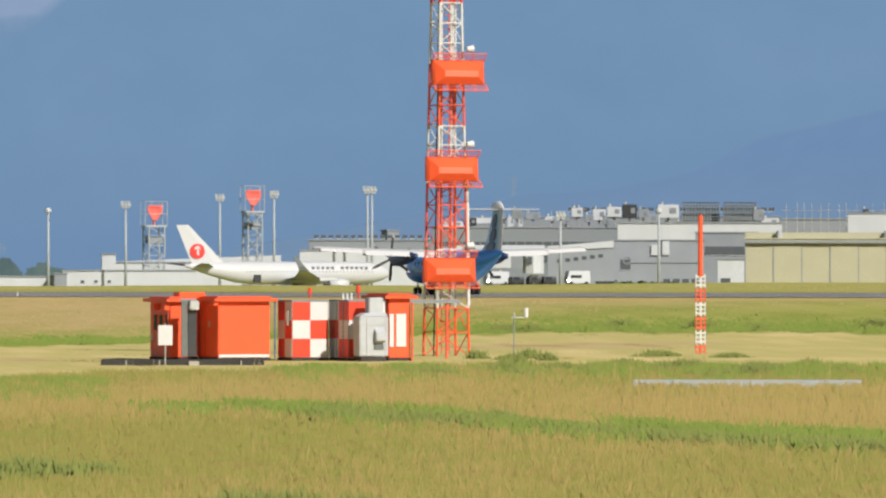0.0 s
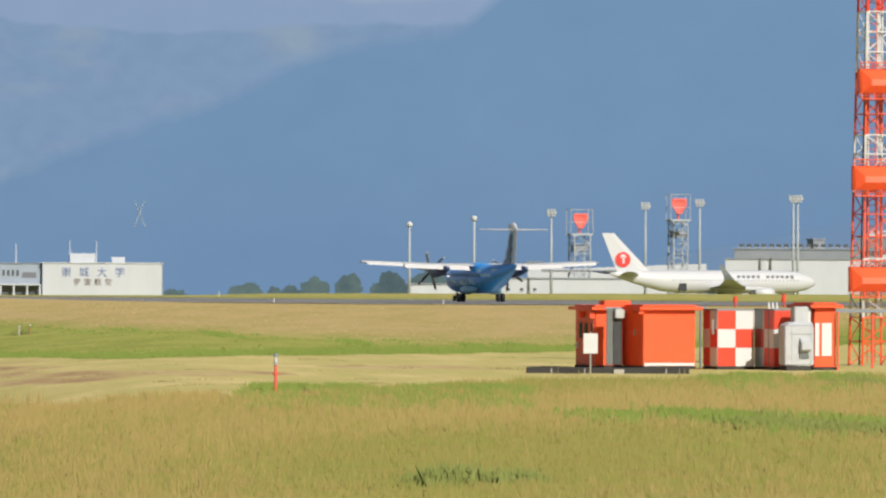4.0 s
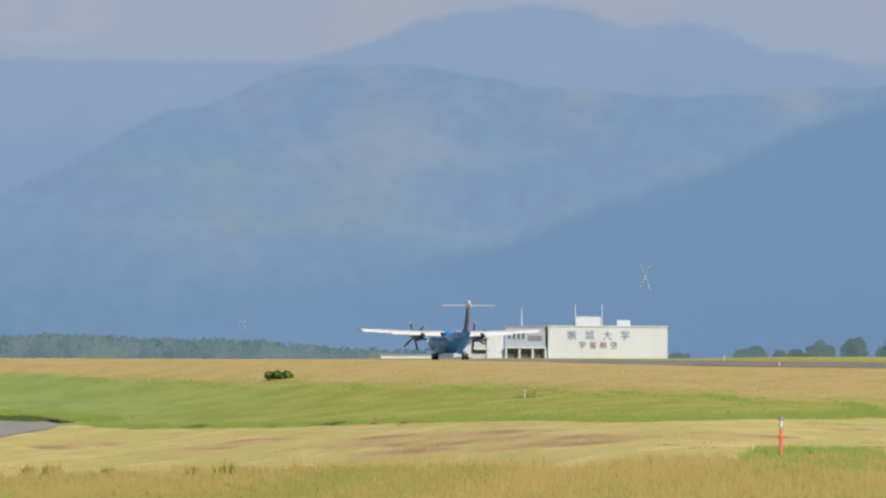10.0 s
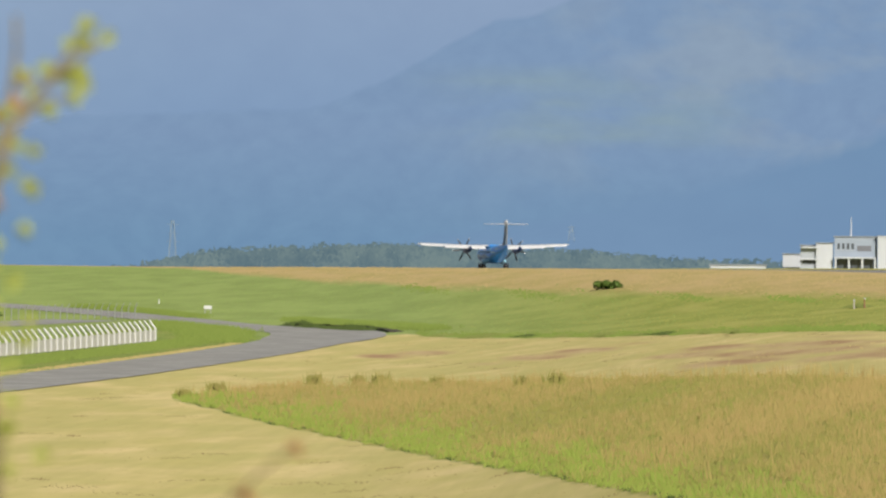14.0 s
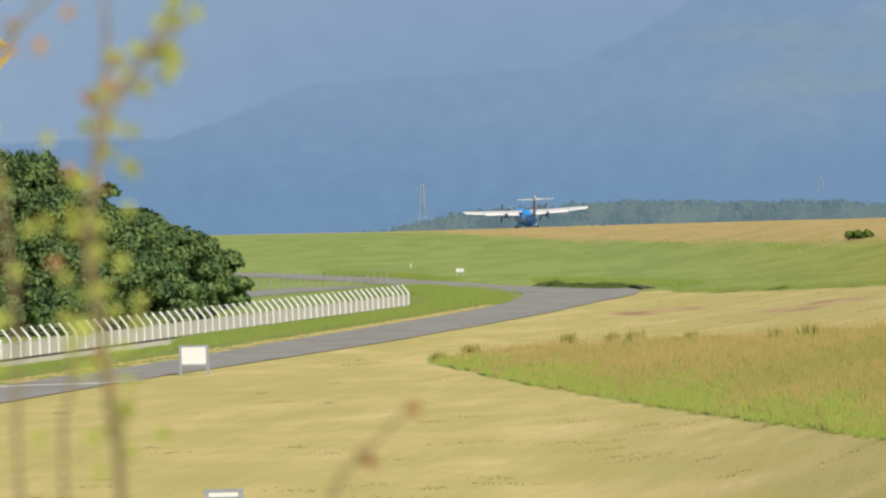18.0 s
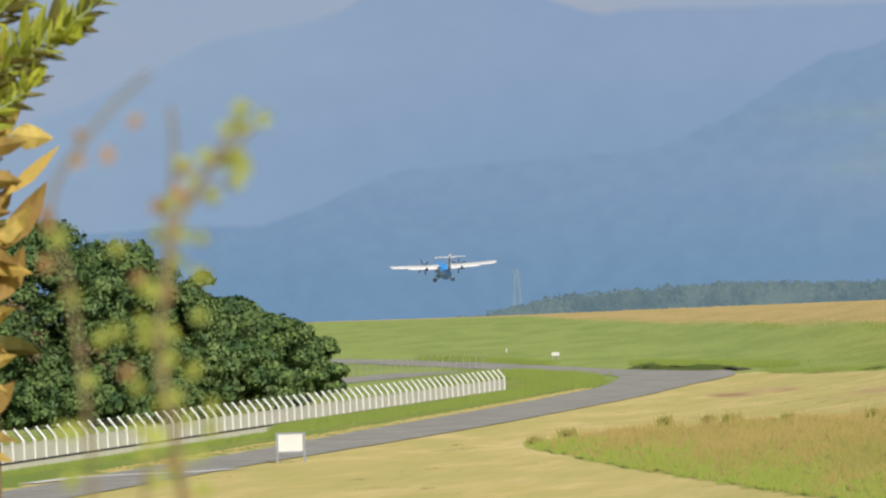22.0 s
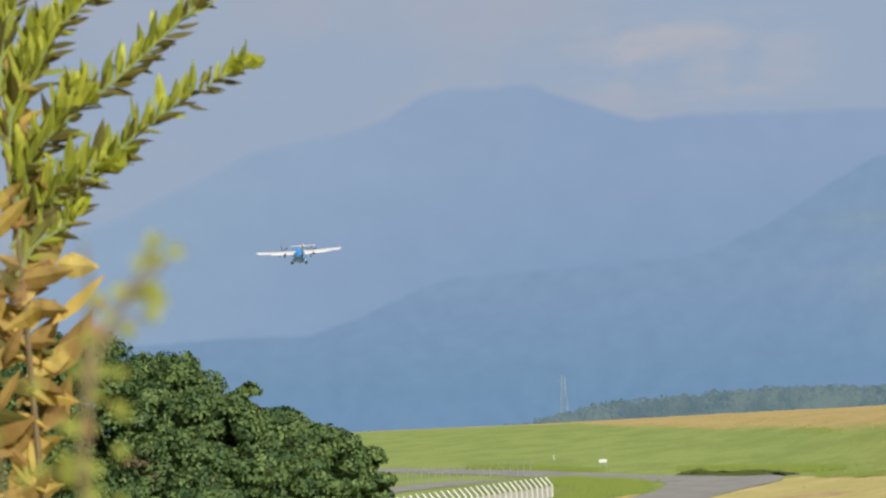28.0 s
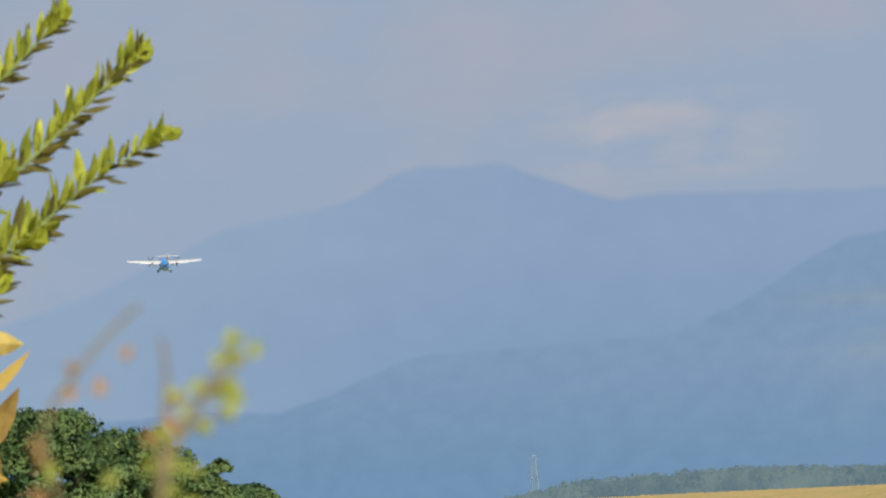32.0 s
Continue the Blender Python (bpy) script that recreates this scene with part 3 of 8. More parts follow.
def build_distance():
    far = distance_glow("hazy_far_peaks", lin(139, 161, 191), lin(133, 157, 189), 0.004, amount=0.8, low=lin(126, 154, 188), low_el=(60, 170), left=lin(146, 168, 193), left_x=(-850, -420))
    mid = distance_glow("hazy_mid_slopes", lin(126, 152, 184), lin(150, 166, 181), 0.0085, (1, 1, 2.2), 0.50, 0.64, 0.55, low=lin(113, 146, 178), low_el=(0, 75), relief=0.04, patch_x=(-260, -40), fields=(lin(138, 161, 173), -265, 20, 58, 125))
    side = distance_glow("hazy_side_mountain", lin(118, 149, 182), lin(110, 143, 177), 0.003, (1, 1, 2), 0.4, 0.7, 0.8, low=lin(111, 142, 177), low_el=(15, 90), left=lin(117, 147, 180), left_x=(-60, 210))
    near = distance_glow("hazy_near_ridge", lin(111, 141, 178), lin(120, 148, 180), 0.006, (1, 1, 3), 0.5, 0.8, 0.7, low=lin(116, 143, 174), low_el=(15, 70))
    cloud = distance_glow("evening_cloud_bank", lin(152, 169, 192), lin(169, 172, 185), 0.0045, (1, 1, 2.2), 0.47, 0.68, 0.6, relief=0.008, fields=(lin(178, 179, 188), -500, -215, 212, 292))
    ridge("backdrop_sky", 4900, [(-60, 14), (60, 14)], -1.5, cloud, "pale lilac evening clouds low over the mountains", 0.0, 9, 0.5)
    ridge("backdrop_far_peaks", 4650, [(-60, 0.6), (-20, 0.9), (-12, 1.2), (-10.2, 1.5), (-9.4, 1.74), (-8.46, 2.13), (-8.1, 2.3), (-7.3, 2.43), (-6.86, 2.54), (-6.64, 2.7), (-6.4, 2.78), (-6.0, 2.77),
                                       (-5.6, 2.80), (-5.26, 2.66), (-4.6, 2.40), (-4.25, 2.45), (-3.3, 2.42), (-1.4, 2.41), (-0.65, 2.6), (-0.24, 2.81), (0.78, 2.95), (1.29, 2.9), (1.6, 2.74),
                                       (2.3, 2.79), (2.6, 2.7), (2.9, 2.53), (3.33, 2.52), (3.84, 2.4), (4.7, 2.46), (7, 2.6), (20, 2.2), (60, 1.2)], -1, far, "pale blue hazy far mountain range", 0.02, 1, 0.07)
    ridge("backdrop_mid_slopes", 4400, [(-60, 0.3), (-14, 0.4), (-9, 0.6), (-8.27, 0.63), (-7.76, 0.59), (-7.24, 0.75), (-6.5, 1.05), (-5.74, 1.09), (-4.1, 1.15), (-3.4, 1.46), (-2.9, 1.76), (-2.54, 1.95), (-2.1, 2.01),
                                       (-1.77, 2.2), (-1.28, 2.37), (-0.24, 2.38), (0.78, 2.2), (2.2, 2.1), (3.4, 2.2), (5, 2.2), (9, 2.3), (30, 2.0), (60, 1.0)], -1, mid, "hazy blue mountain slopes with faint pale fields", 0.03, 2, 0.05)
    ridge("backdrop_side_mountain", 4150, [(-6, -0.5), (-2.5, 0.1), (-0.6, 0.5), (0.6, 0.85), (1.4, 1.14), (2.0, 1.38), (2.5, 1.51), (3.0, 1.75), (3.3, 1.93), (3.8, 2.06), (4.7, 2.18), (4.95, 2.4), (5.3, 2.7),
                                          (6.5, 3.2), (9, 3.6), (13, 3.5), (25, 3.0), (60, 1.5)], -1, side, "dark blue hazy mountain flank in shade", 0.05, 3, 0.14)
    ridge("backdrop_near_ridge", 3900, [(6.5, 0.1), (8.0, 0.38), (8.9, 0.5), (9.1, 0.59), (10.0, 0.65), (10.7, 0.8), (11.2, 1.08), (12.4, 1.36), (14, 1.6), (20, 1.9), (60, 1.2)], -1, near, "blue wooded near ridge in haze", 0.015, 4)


# ---- glide path station ----
RWY = 14.3  # airfield buildings stand square to the runway


def lattice(shape_of, base_z, top_z, half_of, legs_r, step):
    """Legs and cross braces of a square lattice mast; shape_of(z) gives the Shape of the paint band at z."""
    z = base_z
    corners = [(-1, -1), (1, -1), (1, 1), (-1, 1)]
    flip = 0
    while z < top_z - 0.01:
        z2 = min(z + step, top_z)
        s, h, h2 = shape_of((z + z2) / 2), half_of(z), half_of(z2)
        for k in range(4):
            (a, b), (c, d) = corners[k], corners[(k + 1) % 4]
            s.tube((a * h, b * h, z), (a * h2, b * h2, z2), legs_r, n=6)
            s.tube((a * h2, b * h2, z2), (c * h2, d * h2, z2), legs_r * 0.55, n=5)
            if flip % 2:
                s.tube((a * h, b * h, z), (c * h2, d * h2, z2), legs_r * 0.5, n=5)
            else:
                s.tube((c * h, d * h, z), (a * h2, b * h2, z2), legs_r * 0.5, n=5)
        z, flip = z2, flip + 1


def glide_tower():
    x, y = 40.1, 270.0
    tower = thing("antenna_tower", on_ground(x, y, RWY), "orange and white lattice antenna tower with three reflector troughs", "tower")
    bands = [(0, 2.07, ORANGE), (2.07, 4.6, WHITE), (4.6, 7.45, ORANGE_FADED), (7.45, 9.9, WHITE), (9.9, 12.6, ORANGE_FADED), (12.6, 15.2, WHITE), (15.2, 17.6, RED)]
    half = lambda z: 0.75 - 0.0165 * z
    for a, b, mat in bands:
        s = Shape()
        lattice(lambda z: s, a, b, half, 0.055, (b - a) / max(1, round((b - a) / 0.85)))
        part("lattice_section", s, mat, tower)
    inner = Shape()
    for k in range(56):
        inner.tube((-0.18, 0.1, 0.3 + k * 0.3), (0.18, 0.1, 0.3 + k * 0.3), 0.016, n=4)
    for sx in (-0.18, 0.18):
        inner.tube((sx, 0.1, 0.1), (sx, 0.1, 17.2), 0.025, n=5)
    part("ladder", inner, ORANGE_FADED, tower)
    for u, v in ((-0.32, -0.25), (0.34, -0.2), (0.05, -0.4), (-0.1, 0.35)):
        for a, b, mat in bands[1:]:
            part("feeder_pipe", Shape().tube((u, v, a), (u, v, b), 0.045, n=6), mat, tower)
    run = Shape().tube((-0.8, -0.5, 0), (-0.52, -0.5, 17.0), 0.03, n=6)
    part("cable_duct", run, DARK_STEEL, tower)
    white = Shape().tube((0.76, -0.68, 2.2), (0.7, -0.65, 7.3), 0.07, n=8).box((0.7, -0.66, 7.35), (0.32, 0.3, 0.18))
    part("monitor_pipe", white, WHITE, tower)
    for z, dx in ((3.72, -0.34), (8.05, -0.22), (12.2, 0.06)):
        trough = part("reflector_trough", trough_shape(), ORANGE, tower, at=pose(dx, -1.15, z))
        rail = Shape()
        for u in (-1.18, -0.6, 0, 0.6, 1.18):
            rail.tube((u, -0.28, -0.5), (u * 1.04, -0.42, -0.78), 0.022, n=5)
            rail.tube((u, -0.05, 0.45), (u * 1.04, -0.25, 0.78), 0.018, n=5)
        rail.tube((-1.25, -0.42, -0.78), (1.25, -0.42, -0.78), 0.03, n=6).tube((-1.25, -0.25, 0.78), (1.25, -0.25, 0.78), 0.025, n=6)
        part("mesh_edge", rail, ORANGE, trough)
        for ya, za, yb, zb in ((-0.28, -0.5, -0.42, -0.78), (-0.05, 0.45, -0.25, 0.78)):
            net = Shape()
            for k in range(24):
                u = -1.15 + k * 0.1
                net.tube((u, ya, za), (u, yb, zb), 0.009, n=4)
            net.tube((-1.2, (ya + yb) / 2, (za + zb) / 2), (1.2, (ya + yb) / 2, (za + zb) / 2), 0.012, n=4)
            part("wire_mesh", net, ORANGE_FADED, trough)
        for u in (-0.6, 0.6):
            for q in (0.2, -0.3):
                part("bracket", Shape().tube((u - dx * 0.4, 0.1, q), (u - dx, 0.65, q), 0.04, n=6), ORANGE_FADED, trough)
    for z in (4.75, 9.1, 13.2):
        part("lamp_housing", Shape().tube((0.55, -0.95, z), (0.85, -0.95, z + 0.02), 0.12, 0.16, 10), WHITE, tower)
    plinth = Shape().box((0, 0, -0.2), (2.1, 2.1, 0.4))
    part("plinth", plinth, CONCRETE, tower, bevel=0.03)


def trough_shape():
    """A shallow hopper: a deep flat front bar that flares back to a wider rim."""
    s = Shape()
    rim = [(-1.2, 0.0, 0.52), (1.2, 0.0, 0.52), (1.2, -0.1, -0.55), (-1.2, -0.1, -0.55)]
    lip = [(-1.12, -0.1, 0.44), (1.12, -0.1, 0.44), (1.12, -0.22, -0.5), (-1.12, -0.22, -0.5)]
    nose = [(-0.78, -0.42, 0.06), (0.78, -0.42, 0.06), (0.78, -0.46, -0.2), (-0.78, -0.46, -0.2)]
    back = [(x, 0.12, z * 0.98) for x, _, z in rim]
    return s.loft([back, rim, lip, nose])


def shelter(x, y, w, d, h, turn, wall, label, name="equipment_shelter", flat=False):
    box = thing(name, on_ground(x, y, turn, 0.0), label, "shelter", "glide path shelters")
    part("wall", Shape().box((0, 0, h / 2 + 0.12), (w, d, h)), wall, box, bevel=0.025)
    if flat:
        part("roof", Shape().box((0, 0, h + 0.15), (w + 0.06, d + 0.06, 0.07)), STEEL_GREY, box)
    else:
        part("roof", Shape().box((0, 0, h + 0.19), (w + 0.5, d + 0.5, 0.14)).box((0, 0, h + 0.3), (w + 0.1, d + 0.1, 0.08)), wall, box, bevel=0.02)
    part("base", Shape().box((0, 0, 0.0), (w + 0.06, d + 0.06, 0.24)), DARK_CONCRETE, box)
    return box


def checker(box, w, h, y, nx, nz, dx, mats, z0=0.14, axis="x", off=0.0):
    """Painted squares, each a thin steel panel on the wall."""
    for i in range(nx):
        for k in range(nz):
            sw, sh = w / nx, h / nz
            c = -w / 2 + sw * (i + 0.5) + off
            at = (c, y, z0 + sh * (k + 0.5)) if axis == "x" else (y, c, z0 + sh * (k + 0.5))
            size = (sw - 0.012, dx, sh - 0.012) if axis == "x" else (dx, sw - 0.012, sh - 0.012)
            part("panel", Shape().box(at, size), mats[(i + k) % 2], box)


def glide_station():
    slab = thing("concrete_slab", pose(26.3, 247.6, 0.68, 0, 0, -6), "low dark concrete slab in front of the shelters", "slab")
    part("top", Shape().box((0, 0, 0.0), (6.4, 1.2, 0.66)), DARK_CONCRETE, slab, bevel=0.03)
    for u in (-2.2, -0.9, 2.3):
        part("joint", Shape().box((u, -0.605, 0.0), (0.05, 0.03, 0.6)), CONCRETE, slab)
    part("ledge", Shape().box((0.45, -0.62, 0.02), (0.4, 0.2, 0.5)), CONCRETE, slab)
    # plain orange shelter
    a = shelter(29.66, 259.34, 2.27, 2.42, 2.3, RWY, ORANGE, "bright orange steel equipment shelter beside a grey door")
    part("vent_grille", Shape().box((-1.15, -0.2, 1.5), (0.03, 0.18, 0.24)), GALV, a)
    for k in range(5):
        part("eave_block", Shape().box((-1.28, -1.25 + k * 0.42, 2.34), (0.2, 0.2, 0.14)), ORANGE, a)
    part("skirting", Shape().box((0, -1.23, 0.2), (2.2, 0.03, 0.12)), WHITE, a)
    part("wall_seam", Shape().box((-1.145, 0.35, 1.25), (0.03, 0.05, 2.2)), ORANGE_FADED, a)
    b = shelter(27.36, 260.91, 1.2, 2.42, 2.28, RWY, ORANGE, "orange steel shelter with small windows and overhanging roof")
    for v in (-0.85, -0.1, 0.55):
        w = part("window", Shape().box((-0.61, v, 1.55), (0.05, 0.3, 0.62)), GLASS_DARK, b)
        for q in (1.89, 1.21):
            part("frame_bar", Shape().box((-0.635, v, q), (0.04, 0.38, 0.05)), ORANGE_FADED, w)
    part("roof_box", Shape().box((0.35, -0.9, 2.66), (1.15, 0.7, 0.28)), ORANGE, b, bevel=0.02)
    part("sign_plate", Shape().box((-0.62, 0.9, 0.95), (0.03, 0.16, 0.28)), WHITE, b)
    for v in (-1.1, 0.2):
        part("eave_box", Shape().box((-0.75, v, 2.2), (0.22, 0.26, 0.26)), ORANGE, b)
    part("conduit", Shape().tube((-0.66, -1.1, 0.1), (-0.66, -1.1, 2.2), 0.03, n=6), ORANGE_FADED, b)
    door = thing("steel_door", pose(27.72, 258.45, ground(27.7, 258.4) + 0.12, 0, 0, RWY), "dark grey steel double door between the shelters", "door")
    part("leaf", Shape().box((-0.2, 0, 1.2), (0.28, 0.06, 2.3)), DOOR_GREY, door, bevel=0.01)
    part("leaf", Shape().box((0.14, 0, 1.2), (0.36, 0.06, 2.3)), DARK_STEEL, door, bevel=0.01)
    part("handle", Shape().tube((-0.05, -0.06, 1.0), (-0.05, -0.06, 1.5), 0.02), DARK_STEEL, door)
    part("frame", Shape().box((-0.02, 0.05, 2.38), (0.72, 0.08, 0.08)), STEEL_GREY, door)
    part("lamp_box", Shape().box((0.16, -0.14, 2.15), (0.4, 0.25, 0.38)), GALV, door, bevel=0.03)
    # red and white chequered shelters
    c = shelter(32.44, 258.49, 1.57, 1.57, 2.3, RWY, WHITE, "red and white chequered equipment shelter", flat=True)
    checker(c, 1.57, 2.28, -0.8, 2, 3, 0.012, (RED, WHITE))
    checker(c, 1.57, 2.28, -0.8, 2, 3, 0.012, (WHITE, RED), axis="y")
    part("roof_lamp", Shape().tube((0.1, -0.5, 2.55), (0.1, -0.5, 2.75), 0.04).tube((0.1, -0.5, 2.75), (0.1, -0.5, 3.0), 0.1, 0.08, 10), RED, c, "red obstruction lamp")
    part("wall_lamp", Shape().box((-0.85, -0.45, 1.75), (0.1, 0.16, 0.62)), WHITE, c, bevel=0.02)
    part("corner_strip", Shape().box((0.79, -0.79, 1.26), (0.05, 0.05, 2.26)), GALV, c)
    d = shelter(34.59, 257.77, 1.6, 2.1, 2.32, RWY, WHITE, "narrow red and white chequered shelter", flat=True)
    checker(d, 1.6, 2.3, -1.065, 2, 3, 0.012, (RED, WHITE))
    checker(d, 2.1, 2.3, -0.815, 2, 3, 0.012, (RED, WHITE), axis="y")
    part("roof_lamp", Shape().tube((-0.2, -0.6, 2.55), (-0.2, -0.6, 2.8), 0.04).tube((-0.2, -0.6, 2.8), (-0.2, -0.6, 3.1), 0.11, 0.08, 10), RED, d, "red obstruction lamp")
    for u in (-0.78, -0.6, -0.42):
        part("insulator", Shape().tube((u, -0.4, 2.5), (u, -0.4, 2.78), 0.06, 0.03), WHITE, d)
    for u, q in ((-0.79, 0.2), (-0.79, -0.5)):
        part("wall_strip", Shape().box((-0.825, q, 1.3), (0.03, 0.05, 2.2)), STEEL_GREY, d)
    ac = thing("outdoor_unit", pose(34.87, 255.7, ground(34.9, 255.7), 0, 0, RWY), "white weatherproof cabinet with hooded vent", "cabinet")
    part("cabinet", Shape().box((0, 0, 1.02), (1.26, 0.7, 1.6)), CABINET_WHITE, ac, bevel=0.03)
    part("upper_box", Shape().box((0.2, 0.15, 2.2), (0.62, 0.5, 0.8)), CABINET_WHITE, ac, bevel=0.03)
    part("sloping_top", Shape().loft([[(-0.62, -0.34, 1.83), (0.62, -0.34, 1.83), (0.62, 0.34, 1.83), (-0.62, 0.34, 1.83)], [(-0.3, -0.15, 1.98), (0.6, -0.15, 1.98), (0.6, 0.34, 1.98), (-0.3, 0.34, 1.98)]]), CABINET_WHITE, ac)
    part("hood", Shape().loft([[(0.0, -0.36, 1.35), (0.42, -0.36, 1.35), (0.42, -0.36, 0.75), (0.0, -0.36, 0.75)], [(0.0, -0.62, 1.15), (0.42, -0.62, 1.15), (0.42, -0.62, 0.85), (0.0, -0.62, 0.85)]]), CABINET_WHITE, ac, bevel=0.02)
    part("grille", Shape().box((0.2, -0.37, 0.6), (0.4, 0.05, 0.22)), DOOR_GREY, ac)
    for u in (-0.32, 0.5):
        part("seam", Shape().box((u, -0.36, 1.0), (0.03, 0.03, 1.5)), GALV, ac)
    for z in (0.55, 1.5):
        part("hinge_rail", Shape().box((-0.05, -0.36, z), (1.2, 0.03, 0.03)), GALV, ac)
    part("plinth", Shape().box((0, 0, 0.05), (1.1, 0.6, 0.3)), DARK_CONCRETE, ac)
    e = shelter(35.98, 258.2, 0.95, 2.2, 2.42, RWY, ORANGE, "slim orange shelter with white door")
    part("door", Shape().box((0.06, -1.12, 1.25), (0.44, 0.05, 1.35)), WHITE, e, bevel=0.01)
    part("white_panel", Shape().box((-0.36, -1.115, 1.25), (0.18, 0.04, 1.35)), WHITE, e)
    part("post", Shape().tube((0.5, -1.25, -0.3), (0.5, -1.25, 2.4), 0.05), ORANGE_FADED, e)
    bridge = thing("cable_bridge", pose(38.3, 262.5, ground(38.3, 262.5), 0, 0, RWY), "grey cable tray on orange posts beside the tower", "cable bridge")
    part("tray", Shape().box((0, 0, 2.4), (2.6, 0.35, 0.14)), STEEL_GREY, bridge)
    part("post", Shape().tube((0.75, 0, 0), (0.75, 0, 2.4), 0.06), ORANGE_FADED, bridge)
    tray = thing("cable_bridge", pose(31.45, 262.2, ground(31.4, 262.2), 0, 0, RWY), "grey cable tray spanning between two shelters", "cable bridge")
    part("tray", Shape().box((0, 0, 2.5), (1.0, 0.3, 0.12)), STEEL_GREY, tray)
    part("post", Shape().tube((0.3, 0, 0), (0.3, 0, 2.5), 0.05), STEEL_GREY, tray)
    # small board on a post
    sign = thing("notice_board", on_ground(25.35, 245.0), "small white notice board on a thin post", "sign")
    part("board", Shape().box((0, -0.04, 1.2), (0.56, 0.03, 0.78)), WHITE, sign, bevel=0.008)
    part("post", Shape().tube((0, 0, -0.3), (0, 0, 1.65), 0.03), GALV, sign)
    # wind sensor
    w = thing("wind_sensor", on_ground(41.3, 259.0), "slim grey mast with a small white wind sensor", "sensor")
    part("mast", Shape().tube((0, 0, -0.2), (0, 0, 1.75), 0.025), STEEL_GREY, w)
    part("crossbar", Shape().tube((-0.12, 0, 1.75), (0.55, 0, 1.75), 0.02), GALV, w)
    part("cups", Shape().tube((0.5, 0, 1.75), (0.5, 0, 2.15), 0.09, 0.11), WHITE, w)
    part("cups", Shape().tube((0.0, 0, 1.75), (0.0, 0, 1.95), 0.05), GALV, w)
    # tall striped monitor pole
    px, py = 51.9, 273.5
    pole = thing("monitor_pole", on_ground(px, py), "orange and white striped monitor antenna pole", "pole")
    part("mast", Shape().tube((0, 0, 3.4), (0, 0, 6.1), 0.11, 0.1, 10), ORANGE, pole)
    z = -0.2
    for k in range(6):
        mat = (ORANGE_FADED, WHITE)[k % 2]
        s = Shape()
        for sx in (-0.2, 0.2):
            s.tube((sx, 0, z), (sx, 0, z + 0.62), 0.03, n=6)
        s.box((0, 0, z + 0.12), (0.46, 0.12, 0.08)).box((0, 0, z + 0.31), (0.46, 0.12, 0.05)).box((0, 0, z + 0.5), (0.46, 0.12, 0.08)).tube((0, 0, z), (0, 0, z + 0.62), 0.06, n=6)
        part("section", s, mat, pole)
        z += 0.62
    # half-buried pale duct
    duct = thing("concrete_culvert", pose(39.7, 201.1, ground(39.7, 201.1), 0, 0, -11), "long low pale concrete culvert edge in the grass", "culvert")
    part("kerb", Shape().box((0, 0, -0.06), (7.4, 0.5, 0.6)), MAST_GREY, duct, bevel=0.03)
    for u in (-2.4, 0.1, 2.5):
        part("joint", Shape().box((u, -0.255, -0.03), (0.03, 0.02, 0.54)), STEEL_GREY, duct)
    # orange and white marker post
    mk = thing("marker_post", on_ground(10.9, 203.7), "short orange marker post with white bands", "post")
    for z0, z1, r, mat in ((-0.1, 0.3, 0.035, ORANGE_FADED), (0.3, 0.62, 0.055, RED_FADED_HAZED), (0.62, 0.72, 0.09, ORANGE_FADED), (0.72, 0.95, 0.05, RED_FADED_HAZED), (0.95, 1.06, 0.075, GALV), (1.06, 1.22, 0.05, WHITE)):
        part("band", Shape().tube((0, 0, z0), (0, 0, z1), r, r, 10), mat, mk)
    part("cap", Shape().tube((0, 0, 1.22), (0, 0, 1.32), 0.085, 0.075, 10), STEEL_GREY, mk)


# ---- aircraft ----
def oval(y, cz, rx, rz, n=20, cx=0.0):
    return [(cx + rx * math.cos(a), y, cz + rz * math.sin(a)) for a in (math.tau * i / n for i in range(n))]


def wing_shape(stations):
    """A lifting surface from (x, leading y, chord, z, thickness) stations."""
    rings = []
    for x, ly, c, z, t in stations:
        prof = [(0, 0), (0.06, 0.55), (0.25, 1.0), (0.55, 0.75), (1.0, 0.06), (1.0, -0.06), (0.55, -0.3), (0.25, -0.55), (0.06, -0.4)]
        rings.append([(x, ly - c * u, z + t * v) for u, v in prof])
    return Shape().loft(rings)


